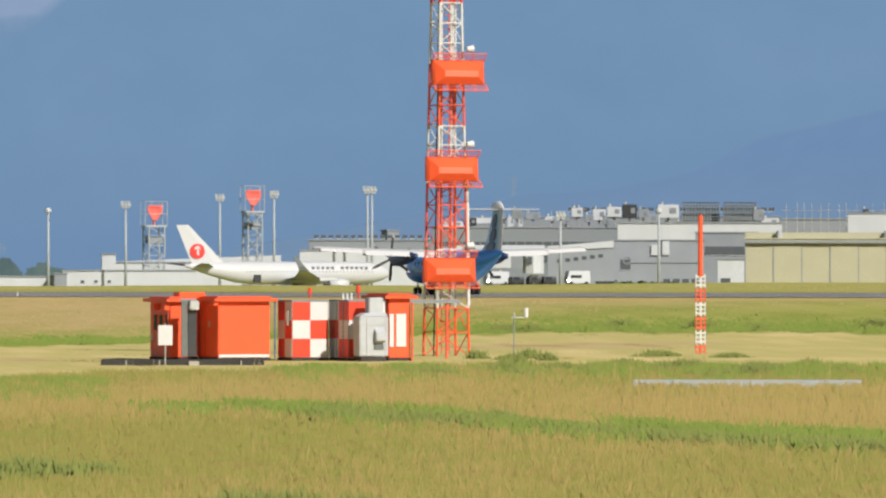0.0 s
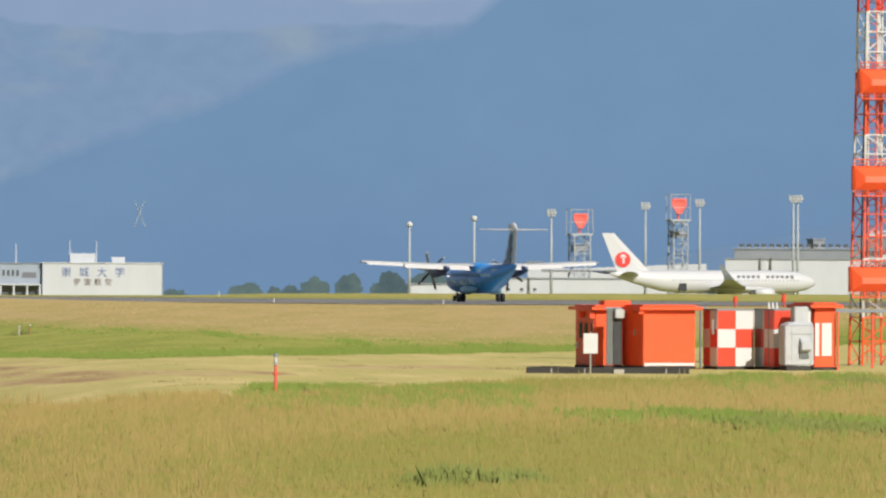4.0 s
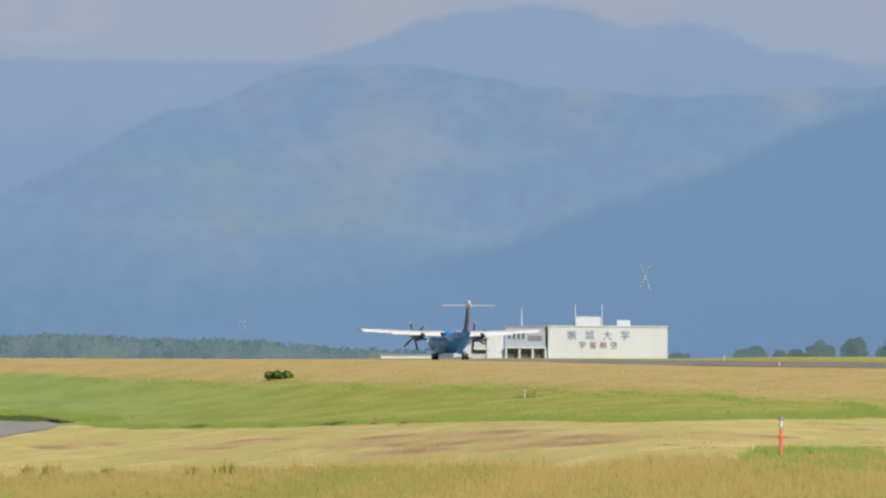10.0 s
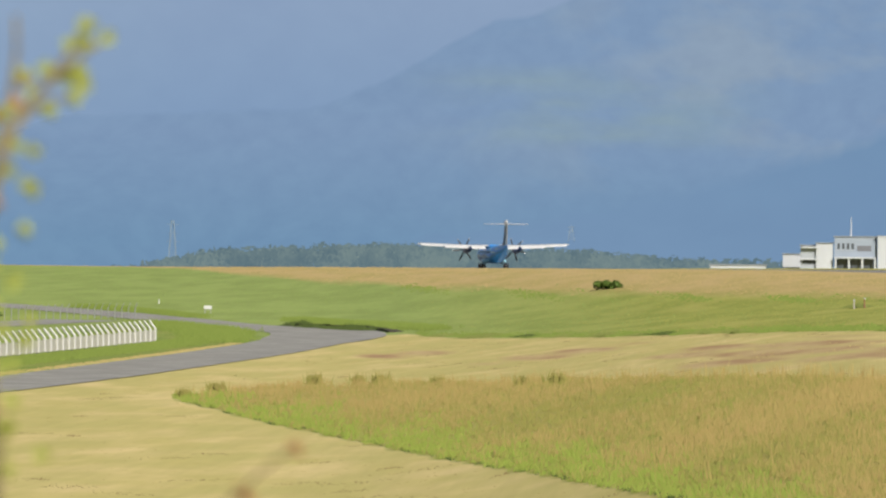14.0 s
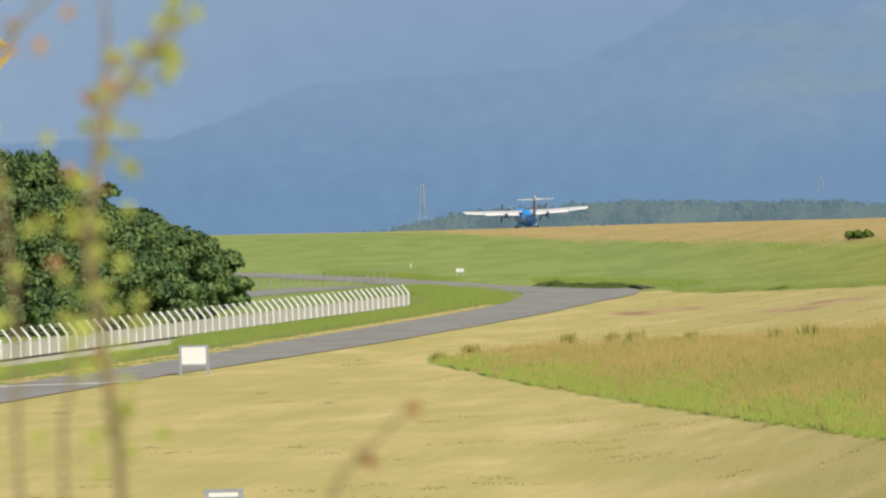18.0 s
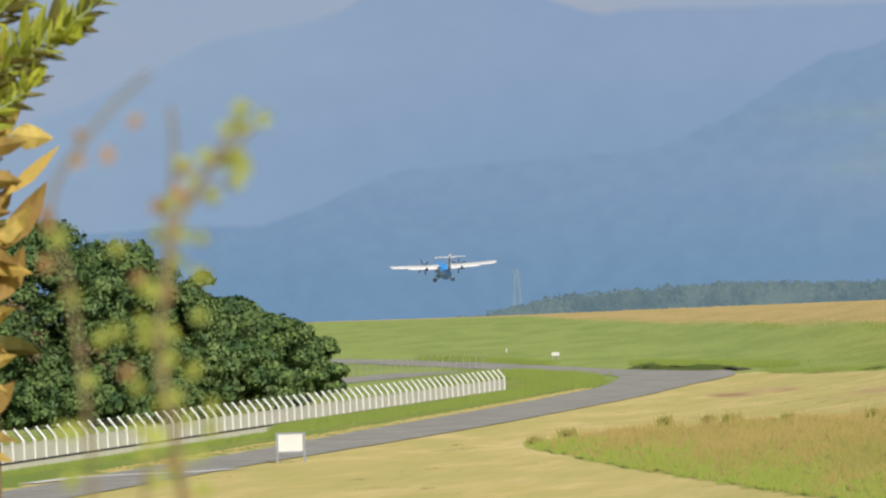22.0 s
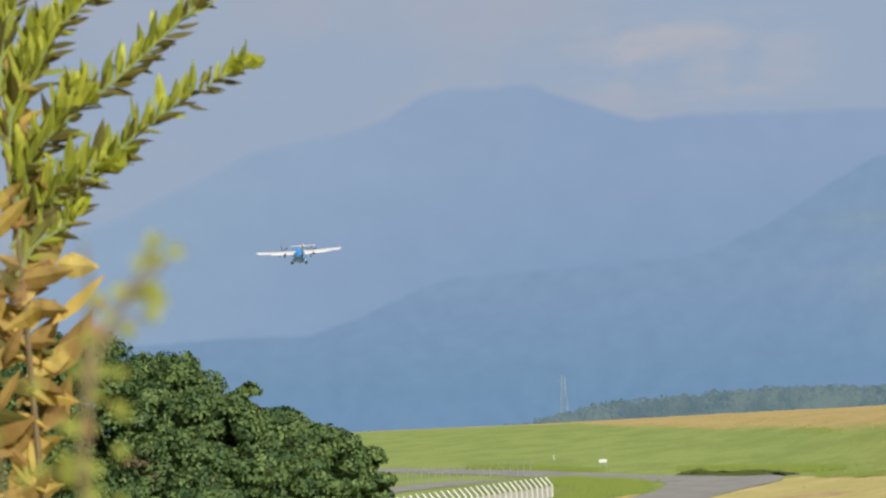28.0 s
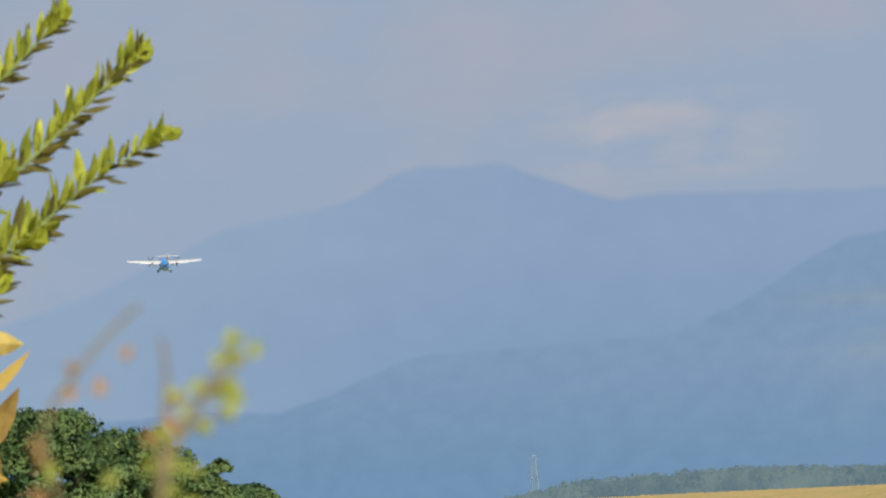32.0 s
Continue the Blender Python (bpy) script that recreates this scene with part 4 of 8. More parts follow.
def fuselage_skin(plane, st):
    """Blue upper body, teal flank and navy belly that sweep up to the tail, with pale wave patches."""
    n, ys = 44, np.linspace(st[0][0], st[-1][0], 90)
    cols = [np.interp(-ys, [-q[0] for q in st], [q[i] for q in st]) for i in (1, 2, 3)]
    verts = [p for y, cz, rx, rz in zip(ys, *cols) for p in oval(float(y), float(cz), float(rx), float(rz), n)]
    waves = ((1.0, -0.42, 2.0, 0.17), (-1.6, -0.22, 1.0, 0.12), (-5.6, 0.12, 1.5, 0.13), (-7.6, 0.42, 1.0, 0.16), (5.2, -0.1, 1.3, 0.15), (-3.4, 0.55, 0.8, 0.14))
    kinds = {"upper_fuselage": [], "flank": [], "lower_fuselage": [], "wave": []}
    for k in range(len(ys) - 1):
        for i in range(n):
            j, a = (i + 1) % n, math.tau * (i + 0.5) / n
            y, h = float(ys[k] + ys[k + 1]) / 2, math.sin(a)
            edge = -0.10 + 0.12 * math.sin(0.8 * y + 1.0) - 0.02 * max(0.0, -y - 2.0)
            nm = "lower_fuselage" if h < edge - 0.42 else "flank" if h < edge else "upper_fuselage"
            if any(((y - wy) / ry) ** 2 + ((h - wh - 0.1 * (y - wy)) / rh) ** 2 < 1 for wy, wh, ry, rh in waves):
                nm = "wave"
            kinds[nm].append((k * n + i, k * n + j, (k + 1) * n + j, (k + 1) * n + i))
    for nm, mat, lb in (("upper_fuselage", SKIN_BLUE, ""), ("flank", SKIN_TEAL, "deep teal flank"), ("lower_fuselage", SKIN_NAVY, "mid blue belly"), ("wave", SKIN_PALE, "pale blue wave patches")):
        used = sorted({i for f in kinds[nm] for i in f})
        back = {v: i for i, v in enumerate(used)}
        part(nm, Shape().add([verts[i] for i in used], [tuple(back[i] for i in f) for f in kinds[nm]]), mat, plane, lb, smooth=True)


def turboprop():
    plane = thing("turboprop_airliner", pose(79, 531, 2.0, 0, 0, RWY), "blue twin turboprop airliner with high white wing taking off", "aircraft")
    st = [(10.4, 1.75, 0.06, 0.06), (10.1, 1.8, 0.42, 0.40), (9.5, 1.95, 0.80, 0.78), (8.4, 2.15, 1.18, 1.15), (7.0, 2.25, 1.38, 1.38), (5.5, 2.28, 1.43, 1.43), (2, 2.28, 1.43, 1.43), (-2, 2.28, 1.43, 1.43),
          (-4, 2.33, 1.40, 1.38), (-6, 2.55, 1.2, 1.18), (-8, 2.85, 0.92, 0.9), (-10, 3.2, 0.55, 0.58), (-11.6, 3.5, 0.24, 0.3), (-12.2, 3.6, 0.08, 0.1)]
    fuselage_skin(plane, st)
    for sx in (-1, 1):
        for k in range(12):
            y = 5.4 - k * 0.86
            part("cabin_window", Shape().box((sx * 1.40, y, 2.62), (0.06, 0.26, 0.36)), GLASS_DARK, plane)
    part("cockpit_glazing", Shape().loft([oval(9.35, 2.25, 0.78, 0.42, 12), oval(8.75, 2.55, 1.0, 0.52, 12)]), GLASS_DARK, plane)
    # wing with centre fairing
    fair = [oval(2.9, 3.45, 0.2, 0.1, 16), oval(2.2, 3.45, 0.85, 0.34, 16), oval(0.8, 3.48, 1.15, 0.45, 16), oval(-1.2, 3.42, 1.1, 0.4, 16), oval(-3.0, 3.4, 0.5, 0.2, 16), oval(-3.6, 3.35, 0.1, 0.05, 16)]
    part("wing_fairing", Shape().loft(fair), SKIN_BLUE, plane, smooth=True)
    for sx in (-1, 1):
        w = wing_shape([(sx * 0.9, 1.5, 2.6, 3.60, 0.23), (sx * 4.3, 1.5, 2.6, 3.61, 0.22), (sx * 12.0, 1.0, 1.45, 3.92, 0.17), (sx * 12.28, 0.7, 0.9, 3.93, 0.07)])
        wing = part("wing", w, SKIN_WHITE, plane)
        part("wing_tip", wing_shape([(sx * 11.6, 1.07, 1.6, 3.905, 0.185), (sx * 12.32, 0.72, 1.0, 3.932, 0.08)]), SKIN_WHITE, wing)
        flap = Shape().loft([[(sx * u, -1.0 + e, 3.52 + q), (sx * u, -1.02 + e, 3.60 + q), (sx * u, -1.0 + e - c, 3.52 - 0.45 * c + q), (sx * u, -1.0 + e - c, 3.50 - 0.45 * c + q)] for u, e, c, q in ((1.6, 0.0, 0.85, 0.0), (8.2, 0.12, 0.6, 0.14))])
        part("flap", flap, SKIN_WHITE, wing)
        aileron = Shape().loft([[(sx * u, e + 0.12, 3.58 + q), (sx * u, e + 0.1, 3.68 + q), (sx * u, e - c, 3.52 - 0.3 * c + q), (sx * u, e - c, 3.49 - 0.3 * c + q)] for u, e, c, q in ((8.3, -0.72, 0.42, 0.14), (11.9, -0.42, 0.3, 0.29))])
        part("aileron", aileron, SKIN_WHITE, wing)
        for u in (3.0, 5.6, 8.0):
            part("flap_fairing", Shape().loft([oval(0.2, 3.5, 0.03, 0.03, 8, sx * u), oval(-0.4, 3.4, 0.09, 0.13, 8, sx * u), oval(-1.3, 3.38, 0.03, 0.04, 8, sx * u)]), SKIN_WHITE, wing)
        nac = [oval(3.9, 3.05, 0.26, 0.26, 16, sx * 4.05), oval(3.2, 3.0, 0.46, 0.5, 16, sx * 4.05), oval(1.6, 3.02, 0.52, 0.6, 16, sx * 4.05), oval(-0.6, 3.15, 0.46, 0.48, 16, sx * 4.05), oval(-2.3, 3.3, 0.18, 0.2, 16, sx * 4.05)]
        nacelle = part("nacelle", Shape().loft(nac), FIN_NAVY, plane, smooth=True)
        part("exhaust", Shape().tube((sx * 4.45, -0.3, 3.1), (sx * 4.55, -1.0, 3.15), 0.16, 0.14, 10), DARK_STEEL, nacelle)
        part("intake", Shape().loft([oval(3.3, 2.55, 0.22, 0.12, 12, sx * 4.05), oval(2.2, 2.58, 0.3, 0.2, 12, sx * 4.05)]), DARK_STEEL, nacelle)
        # propeller: its own pivot, six swept blades
        prop = part("propeller", Shape().loft([oval(0.5, 0, 0.03, 0.03, 14), oval(0.25, 0, 0.2, 0.2, 14), oval(-0.1, 0, 0.28, 0.28, 14)]), DARK_STEEL, plane, smooth=True, at=pose(sx * 4.05, 4.0, 3.05))
        for k in range(6):
            t = pose(0, 0, 0, 0, 60 * k, 0)
            bl = Shape()
            rr = [(0.25, 0.08, 0.05), (0.7, 0.11, 0.04), (1.3, 0.13, 0.03), (1.75, 0.11, 0.02), (1.97, 0.06, 0.012)]
            bl.loft([[t @ Vector((c * a + 0.04 * i, 0.06 * c / 0.19 * a, r)) + Vector((0, th * b, 0)) for a, b in ((-1, 0), (0, 1), (1, 0), (0, -1))] for i, (r, c, th) in enumerate(rr)])
            blade = part("blade", bl, DARK_STEEL, prop)
            part("blade_tip", Shape().add([t @ Vector((p[0], p[1], p[2])) for p in ((0.05, 0.03, 1.82), (0.25, -0.03, 1.82), (0.22, -0.03, 1.985), (0.12, 0.02, 1.985), (0.05, 0.06, 1.82), (0.25, 0.0, 1.82), (0.22, 0.0, 1.985), (0.12, 0.05, 1.985))],
                                          [(0, 1, 2, 3), (7, 6, 5, 4), (0, 4, 5, 1), (1, 5, 6, 2), (2, 6, 7, 3), (3, 7, 4, 0)]), SKIN_WHITE, blade)
        # main gear
        sp = part("sponson", Shape().loft([oval(1.8, 1.25, 0.1, 0.1, 12, sx * 1.25), oval(0.8, 1.15, 0.5, 0.42, 12, sx * 1.45), oval(-1.0, 1.15, 0.5, 0.42, 12, sx * 1.45), oval(-2.6, 1.35, 0.1, 0.1, 12, sx * 1.2)]), SKIN_PALE, plane, smooth=True)
        for u in (1.82, 2.28):
            part("tyre", Shape().tube((sx * (u - 0.14), 0, 0.43), (sx * (u + 0.14), 0, 0.43), 0.43, n=20), RUBBER, sp)
        part("strut", Shape().tube((sx * 1.6, 0, 1.1), (sx * 2.05, 0, 0.45), 0.09), GALV, sp)
    ng = part("nose_gear", Shape().tube((0, 8.6, 1.4), (0, 8.75, 0.35), 0.08), GALV, plane)
    for sx in (-0.2, 0.2):
        part("tyre", Shape().tube((sx - 0.09, 8.75, 0.3), (sx + 0.09, 8.75, 0.3), 0.3, n=18), RUBBER, ng)
    # T tail
    def fin_ring(z, ly, c, t):
        return [(t * b, ly - c * a, z) for a, b in ((0, 0), (0.25, 1), (0.6, 0.8), (1, 0.1), (1, -0.1), (0.6, -0.8), (0.25, -1))]
    fin = part("fin", Shape().loft([fin_ring(3.2, -6.2, 5.6, 0.14), fin_ring(4.2, -8.2, 3.75, 0.16), fin_ring(5.4, -9.1, 2.95, 0.14), fin_ring(7.30, -10.15, 2.1, 0.12)]), SKIN_PALE, plane, "white and pale blue fin with navy pattern")
    part("fin_cap", Shape().loft([oval(-9.7, 7.25, 0.06, 0.1, 12), oval(-10.2, 7.35, 0.2, 0.4, 12), oval(-11.6, 7.38, 0.22, 0.46, 12), oval(-12.5, 7.3, 0.05, 0.1, 12)]), SKIN_WHITE, fin, smooth=True)
    part("rudder", Shape().loft([fin_ring(3.6, -11.0, 1.1, 0.09), fin_ring(7.25, -11.55, 0.95, 0.08)]), SKIN_WHITE, fin)
    for sx in (-1, 1):
        for z0, z1, y0, y1 in ((3.5, 4.5, -8.6, -10.9), (4.3, 5.6, -9.6, -11.15), (5.4, 6.8, -10.2, -11.3)):
            w = Shape()
            pts = [(sx * 0.178, y0 + (y1 - y0) * (0.5 + 0.5 * math.cos(a)), z0 + (z1 - z0) * (0.5 + 0.5 * math.sin(a + 0.5))) for a in (math.tau * i / 12 for i in range(12))]
            w.add(pts + [(p[0] * 0.6, p[1], p[2]) for p in pts], [tuple(range(12)), tuple(range(23, 11, -1))] + [(i, (i + 1) % 12, 12 + (i + 1) % 12, 12 + i) for i in range(12)])
            part("fin_pattern", w, FIN_NAVY, fin)
        part("tailplane", wing_shape([(sx * 0.15, -10.3, 1.75, 7.12, 0.12), (sx * 3.5, -10.75, 1.05, 7.14, 0.07)]), SKIN_WHITE, plane)
    return plane


def jet_airliner():
    """A parked wide twin jet, its tail towards the runway and its nose to the stand."""
    x, y = spot(7.015, 1480)
    jet = thing("jet_airliner", pose(x, y, ground(x, y), 0, 0, -68), "white twin-jet airliner with round red tail emblem, parked", "aircraft")
    st = [(27.4, 4.3, 0.1, 0.1), (26.6, 4.4, 0.95, 0.9), (25.0, 4.5, 1.75, 1.75), (22.0, 4.6, 2.35, 2.5), (18, 4.6, 2.5, 2.7), (-9, 4.6, 2.5, 2.7), (-14, 4.85, 2.3, 2.45), (-20, 5.5, 1.5, 1.65), (-25.5, 6.2, 0.5, 0.7), (-27.4, 6.4, 0.12, 0.2)]
    part("fuselage", Shape().loft([oval(y, cz, rx, rz, 28) for y, cz, rx, rz in st]), JET_WHITE, jet, smooth=True)
    for sx in (-1, 1):
        w = part("wing", wing_shape([(sx * 2.0, 8.5, 10.5, 3.2, 0.6), (sx * 8, 3.6, 6.4, 3.7, 0.4), (sx * 23.5, -7.6, 2.4, 5.2, 0.14)]), SKIN_GREY, jet)
        part("winglet", Shape().loft([[(sx * 23.4, -7.6, 5.1), (sx * 23.4, -10.0, 5.1), (sx * 23.6, -10.0, 5.2), (sx * 23.6, -7.6, 5.2)], [(sx * 24.2, -9.0, 6.2), (sx * 24.2, -10.8, 6.2), (sx * 24.3, -10.8, 6.2), (sx * 24.3, -9.0, 6.2)], [(sx * 25.0, -11.6, 8.6), (sx * 25.0, -12.6, 8.6), (sx * 25.08, -12.6, 8.6), (sx * 25.08, -11.6, 8.6)]]), STEEL_GREY, w, "grey upturned winglet")
        eng = part("engine", Shape().loft([oval(11.4, 2.0, 1.2, 1.2, 18, sx * 7.9), oval(10.0, 2.0, 1.42, 1.4, 18, sx * 7.9), oval(6.6, 2.1, 1.0, 1.0, 18, sx * 7.9)]), JET_WHITE, jet, smooth=True)
        part("pylon", Shape().box((sx * 7.9, 6.4, 3.2), (0.4, 4.6, 0.7)), JET_WHITE, eng)
        part("exhaust_cone", Shape().loft([oval(6.7, 2.1, 0.8, 0.8, 14, sx * 7.9), oval(5.2, 2.1, 0.3, 0.3, 14, sx * 7.9)]), DARK_STEEL, eng)
        part("tailplane", wing_shape([(sx * 0.9, -20.0, 5.6, 6.1, 0.3), (sx * 9.3, -26.0, 2.0, 6.9, 0.12)]), SKIN_GREY, jet)
        part("emblem", emblem_disc(sx), EMBLEM_RED, jet, "round red tail emblem with white centre shapes")
        part("emblem_wing", emblem_arc(sx, 0.55, 1.2, 0.45, 2.7), JET_WHITE, jet, "white curved shape in the red emblem")
        part("emblem_bar", Shape().box((sx * 0.41, -24.0, 9.45), (0.03, 0.55, 1.3)), JET_WHITE, jet)
        for k in range(12):
            if k != 5:
                part("title_bar", Shape().box((sx * 2.28, 5.5 + k * 1.3, 5.75), (0.14, 0.8, 0.75)), INK_GREY, jet)
        for k in range(36):
            part("cabin_window", Shape().box((sx * 2.5, -12 + k * 0.95, 4.95), (0.06, 0.22, 0.32)), STEEL_GREY, jet)
        part("gear_leg", Shape().tube((sx * 4.4, -1.6, 3.2), (sx * 4.6, -1.6, 0.6), 0.2), GALV, jet)
        for u in (4.05, 5.15):
            for q in (-2.3, -0.9):
                part("tyre", Shape().tube((sx * u - 0.2, q, 0.6), (sx * u + 0.2, q, 0.6), 0.6, n=16), RUBBER, jet)
    # solid dark panel stands in for the unlit inside of the hold
    part("cargo_door", Shape().box((2.28, -9.4, 3.3), (0.42, 1.9, 1.9)), DARK_STEEL, jet, "dark panel for the shaded open cargo hold")
    part("nose_gear", Shape().tube((0, 21.6, 2.3), (0, 21.7, 0.5), 0.14).tube((-0.4, 21.7, 0.45), (0.4, 21.7, 0.45), 0.46, n=14), RUBBER, jet)
    prof = ((0, 0), (0.3, 1), (1, 0.1), (1, -0.1), (0.3, -1))
    part("fin", Shape().loft([[(t * b, ly - c * a, z) for a, b in prof] for z, ly, c, t in ((6.2, -15.6, 9.6, 0.42), (7.6, -17.6, 8.2, 0.38), (15.8, -26.3, 3.2, 0.2))]), JET_WHITE, jet)


def emblem_disc(sx):
    """A filled disc on the fin."""
    n = 28
    ring = lambda x: [(x, -24.1 + 1.95 * math.cos(a), 9.7 + 1.75 * math.sin(a)) for a in (math.tau * i / n for i in range(n))]
    return Shape().loft([ring(sx * 0.2), ring(sx * 0.39)])


def emblem_arc(sx, r0, r1, a0, a1):
    rings = []
    for k in range(13):
        a = a0 + (a1 - a0) * k / 12
        m, h = (r0 + r1) / 2, (r1 - r0) / 2 * math.sin(math.pi * (k + 0.6) / 13.2)
        rings.append([(sx * x, -24.1 + r * math.cos(a), 9.7 + r * math.sin(a)) for x, r in ((0.38, m - h), (0.38, m + h), (0.41, m + h), (0.41, m - h))])
    return Shape().loft(rings)


# ---- terminal side, far across the runway ----
def facade(name, az0, az1, el_top, d, depth, wall, label, rows=(), roof=None, turn=RWY, category="building", lift=0.0):
    """A building between two azimuths; rows of windows as (height, window height, count, width, first, last)."""
    am = (az0 + az1) / 2
    x, y = spot(am, d)
    tn = radians(turn + am)
    w = max(2.0, (radians(az1 - az0) * d - depth * abs(math.sin(tn))) / math.cos(tn))
    base = ground(x, y)
    h = 5.0 + d * math.tan(radians(el_top)) - base
    b = thing(name, pose(x, y, base, 0, 0, turn), label, category)
    part("wall", Shape().box((0, 0, h / 2 - 0.5), (w, depth, h + 1)), wall, b, bevel=0.05)
    part("roof", Shape().box((0, 0, h + 0.12), (w + 0.5, depth + 0.5, 0.3)), roof or WALL_GREY, b)
    for z, wh, count, ww, u0, u1 in rows:
        for k in range(count):
            u = w * (u0 + (u1 - u0) * ((k + 0.5) / count) - 0.5)
            win = part("window", Shape().box((u, -depth / 2 - 0.02, z), (ww, 0.12, wh)), FAR_GLASS, b)
            part("sill", Shape().box((u, -depth / 2 - 0.08, z - wh / 2 - 0.06), (ww + 0.2, 0.16, 0.1)), WALL_WHITE, win)
    return b, w, h


def light_mast(az, d, el_top, head, label="tall slim white apron light mast"):
    x, y = spot(az, d)
    z = ground(x, y)
    h = 5.0 + d * math.tan(radians(el_top)) - z
    m = thing("light_mast", pose(x, y, z), label, "light mast", "apron light masts")
    part("pole", Shape().tube((0, 0, -0.5), (0, 0, h), 0.38, 0.22, 10), MAST_GREY, m, smooth=True)
    if head == "ball":
        part("lamp_ring", Shape().loft([[(r * math.cos(a), r * math.sin(a), h + z2) for a in (math.tau * i / 12 for i in range(12))] for r, z2 in ((0.3, -0.5), (0.7, -0.2), (0.7, 0.4), (0.3, 0.75))]), WALL_WHITE, m, smooth=True)
    else:
        part("platform", Shape().box((0, 0, h - 0.3), (1.8, 1.4, 0.3)), GALV, m)
        for k in (-0.8, 0, 0.8):
            part("floodlight", Shape().box((k, -0.7, h + 0.35), (0.65, 0.5, 0.7)), GALV, m, bevel=0.04)
            part("floodlight", Shape().box((k, 0.5, h + 1.0), (0.6, 0.5, 0.55)), MAST_GREY, m, bevel=0.04)
    return m


def screen_tower(az, d, el_mid, el_top, wide):
    """A lattice stand with a framed net and a red radar-like reflector."""
    x, y = spot(az, d)
    z = ground(x, y)
    hm, ht = (5.0 + d * math.tan(radians(e)) - z for e in (el_mid, el_top))
    t = thing("radar_tower", pose(x, y, z, 0, 0, RWY), "grey lattice tower with framed net and red reflector", "tower", "red reflector towers")
    s = Shape()
    lattice(lambda q: s, -0.5, hm, lambda q: wide * 0.36, 0.2, 2.4)
    part("lattice", s, MAST_GREY, t)
    part("deck", Shape().box((0, 0, hm + 0.1), (wide * 0.95, wide * 0.8, 0.35)), MAST_GREY, t)
    part("net", Shape().box((0, 1.55, (hm + ht) / 2), (wide * 0.02, 0.05, ht - hm)), GALV, t)
    part("cabin", Shape().box((0, 0, hm - 3.2), (wide * 0.62, wide * 0.55, 1.6)), WALL_GREY, t, bevel=0.05)
    f = Shape()
    for sx in (-1, 1):
        for sy in (-1, 1):
            f.tube((sx * wide * 0.5, sy * 1.6, hm), (sx * wide * 0.5, sy * 1.6, ht), 0.09, n=6)
        for q in (hm + 0.3, (hm + ht) / 2, ht):
            f.tube((sx * wide * 0.5, -1.6, q), (sx * wide * 0.5, 1.6, q), 0.06, n=5)
    for sy in (-1.6, 1.6):
        for q in (hm + 0.3, (hm + ht) / 2, ht):
            f.tube((-wide * 0.5, sy, q), (wide * 0.5, sy, q), 0.06, n=5)
    part("cage", f, GALV, t)
    zc, r = hm + (ht - hm) * 0.55, (ht - hm) * 0.31
    out = [(-0.85, 0.95), (0.85, 0.95), (1.0, 0.7), (0.95, 0.1), (0.6, -0.5), (0.3, -0.95), (-0.3, -0.95), (-0.6, -0.5), (-0.95, 0.1), (-1.0, 0.7)]
    dish = Shape().loft([[(r * k * u, -0.5 + e, zc + r * k * v) for u, v in out] for k, e in ((0.5, 0.5), (0.85, 0.2), (1.0, -0.2), (1.0, -0.35), (0.8, 0.0), (0.45, 0.3))])
    part("dish", dish, RED_FADED_HAZED, t, "red painted reflector", smooth=True)
    part("dish_stem", Shape().tube((0, 0, hm), (0, 0, zc), 0.3, 0.22), RED_FADED_HAZED, t)


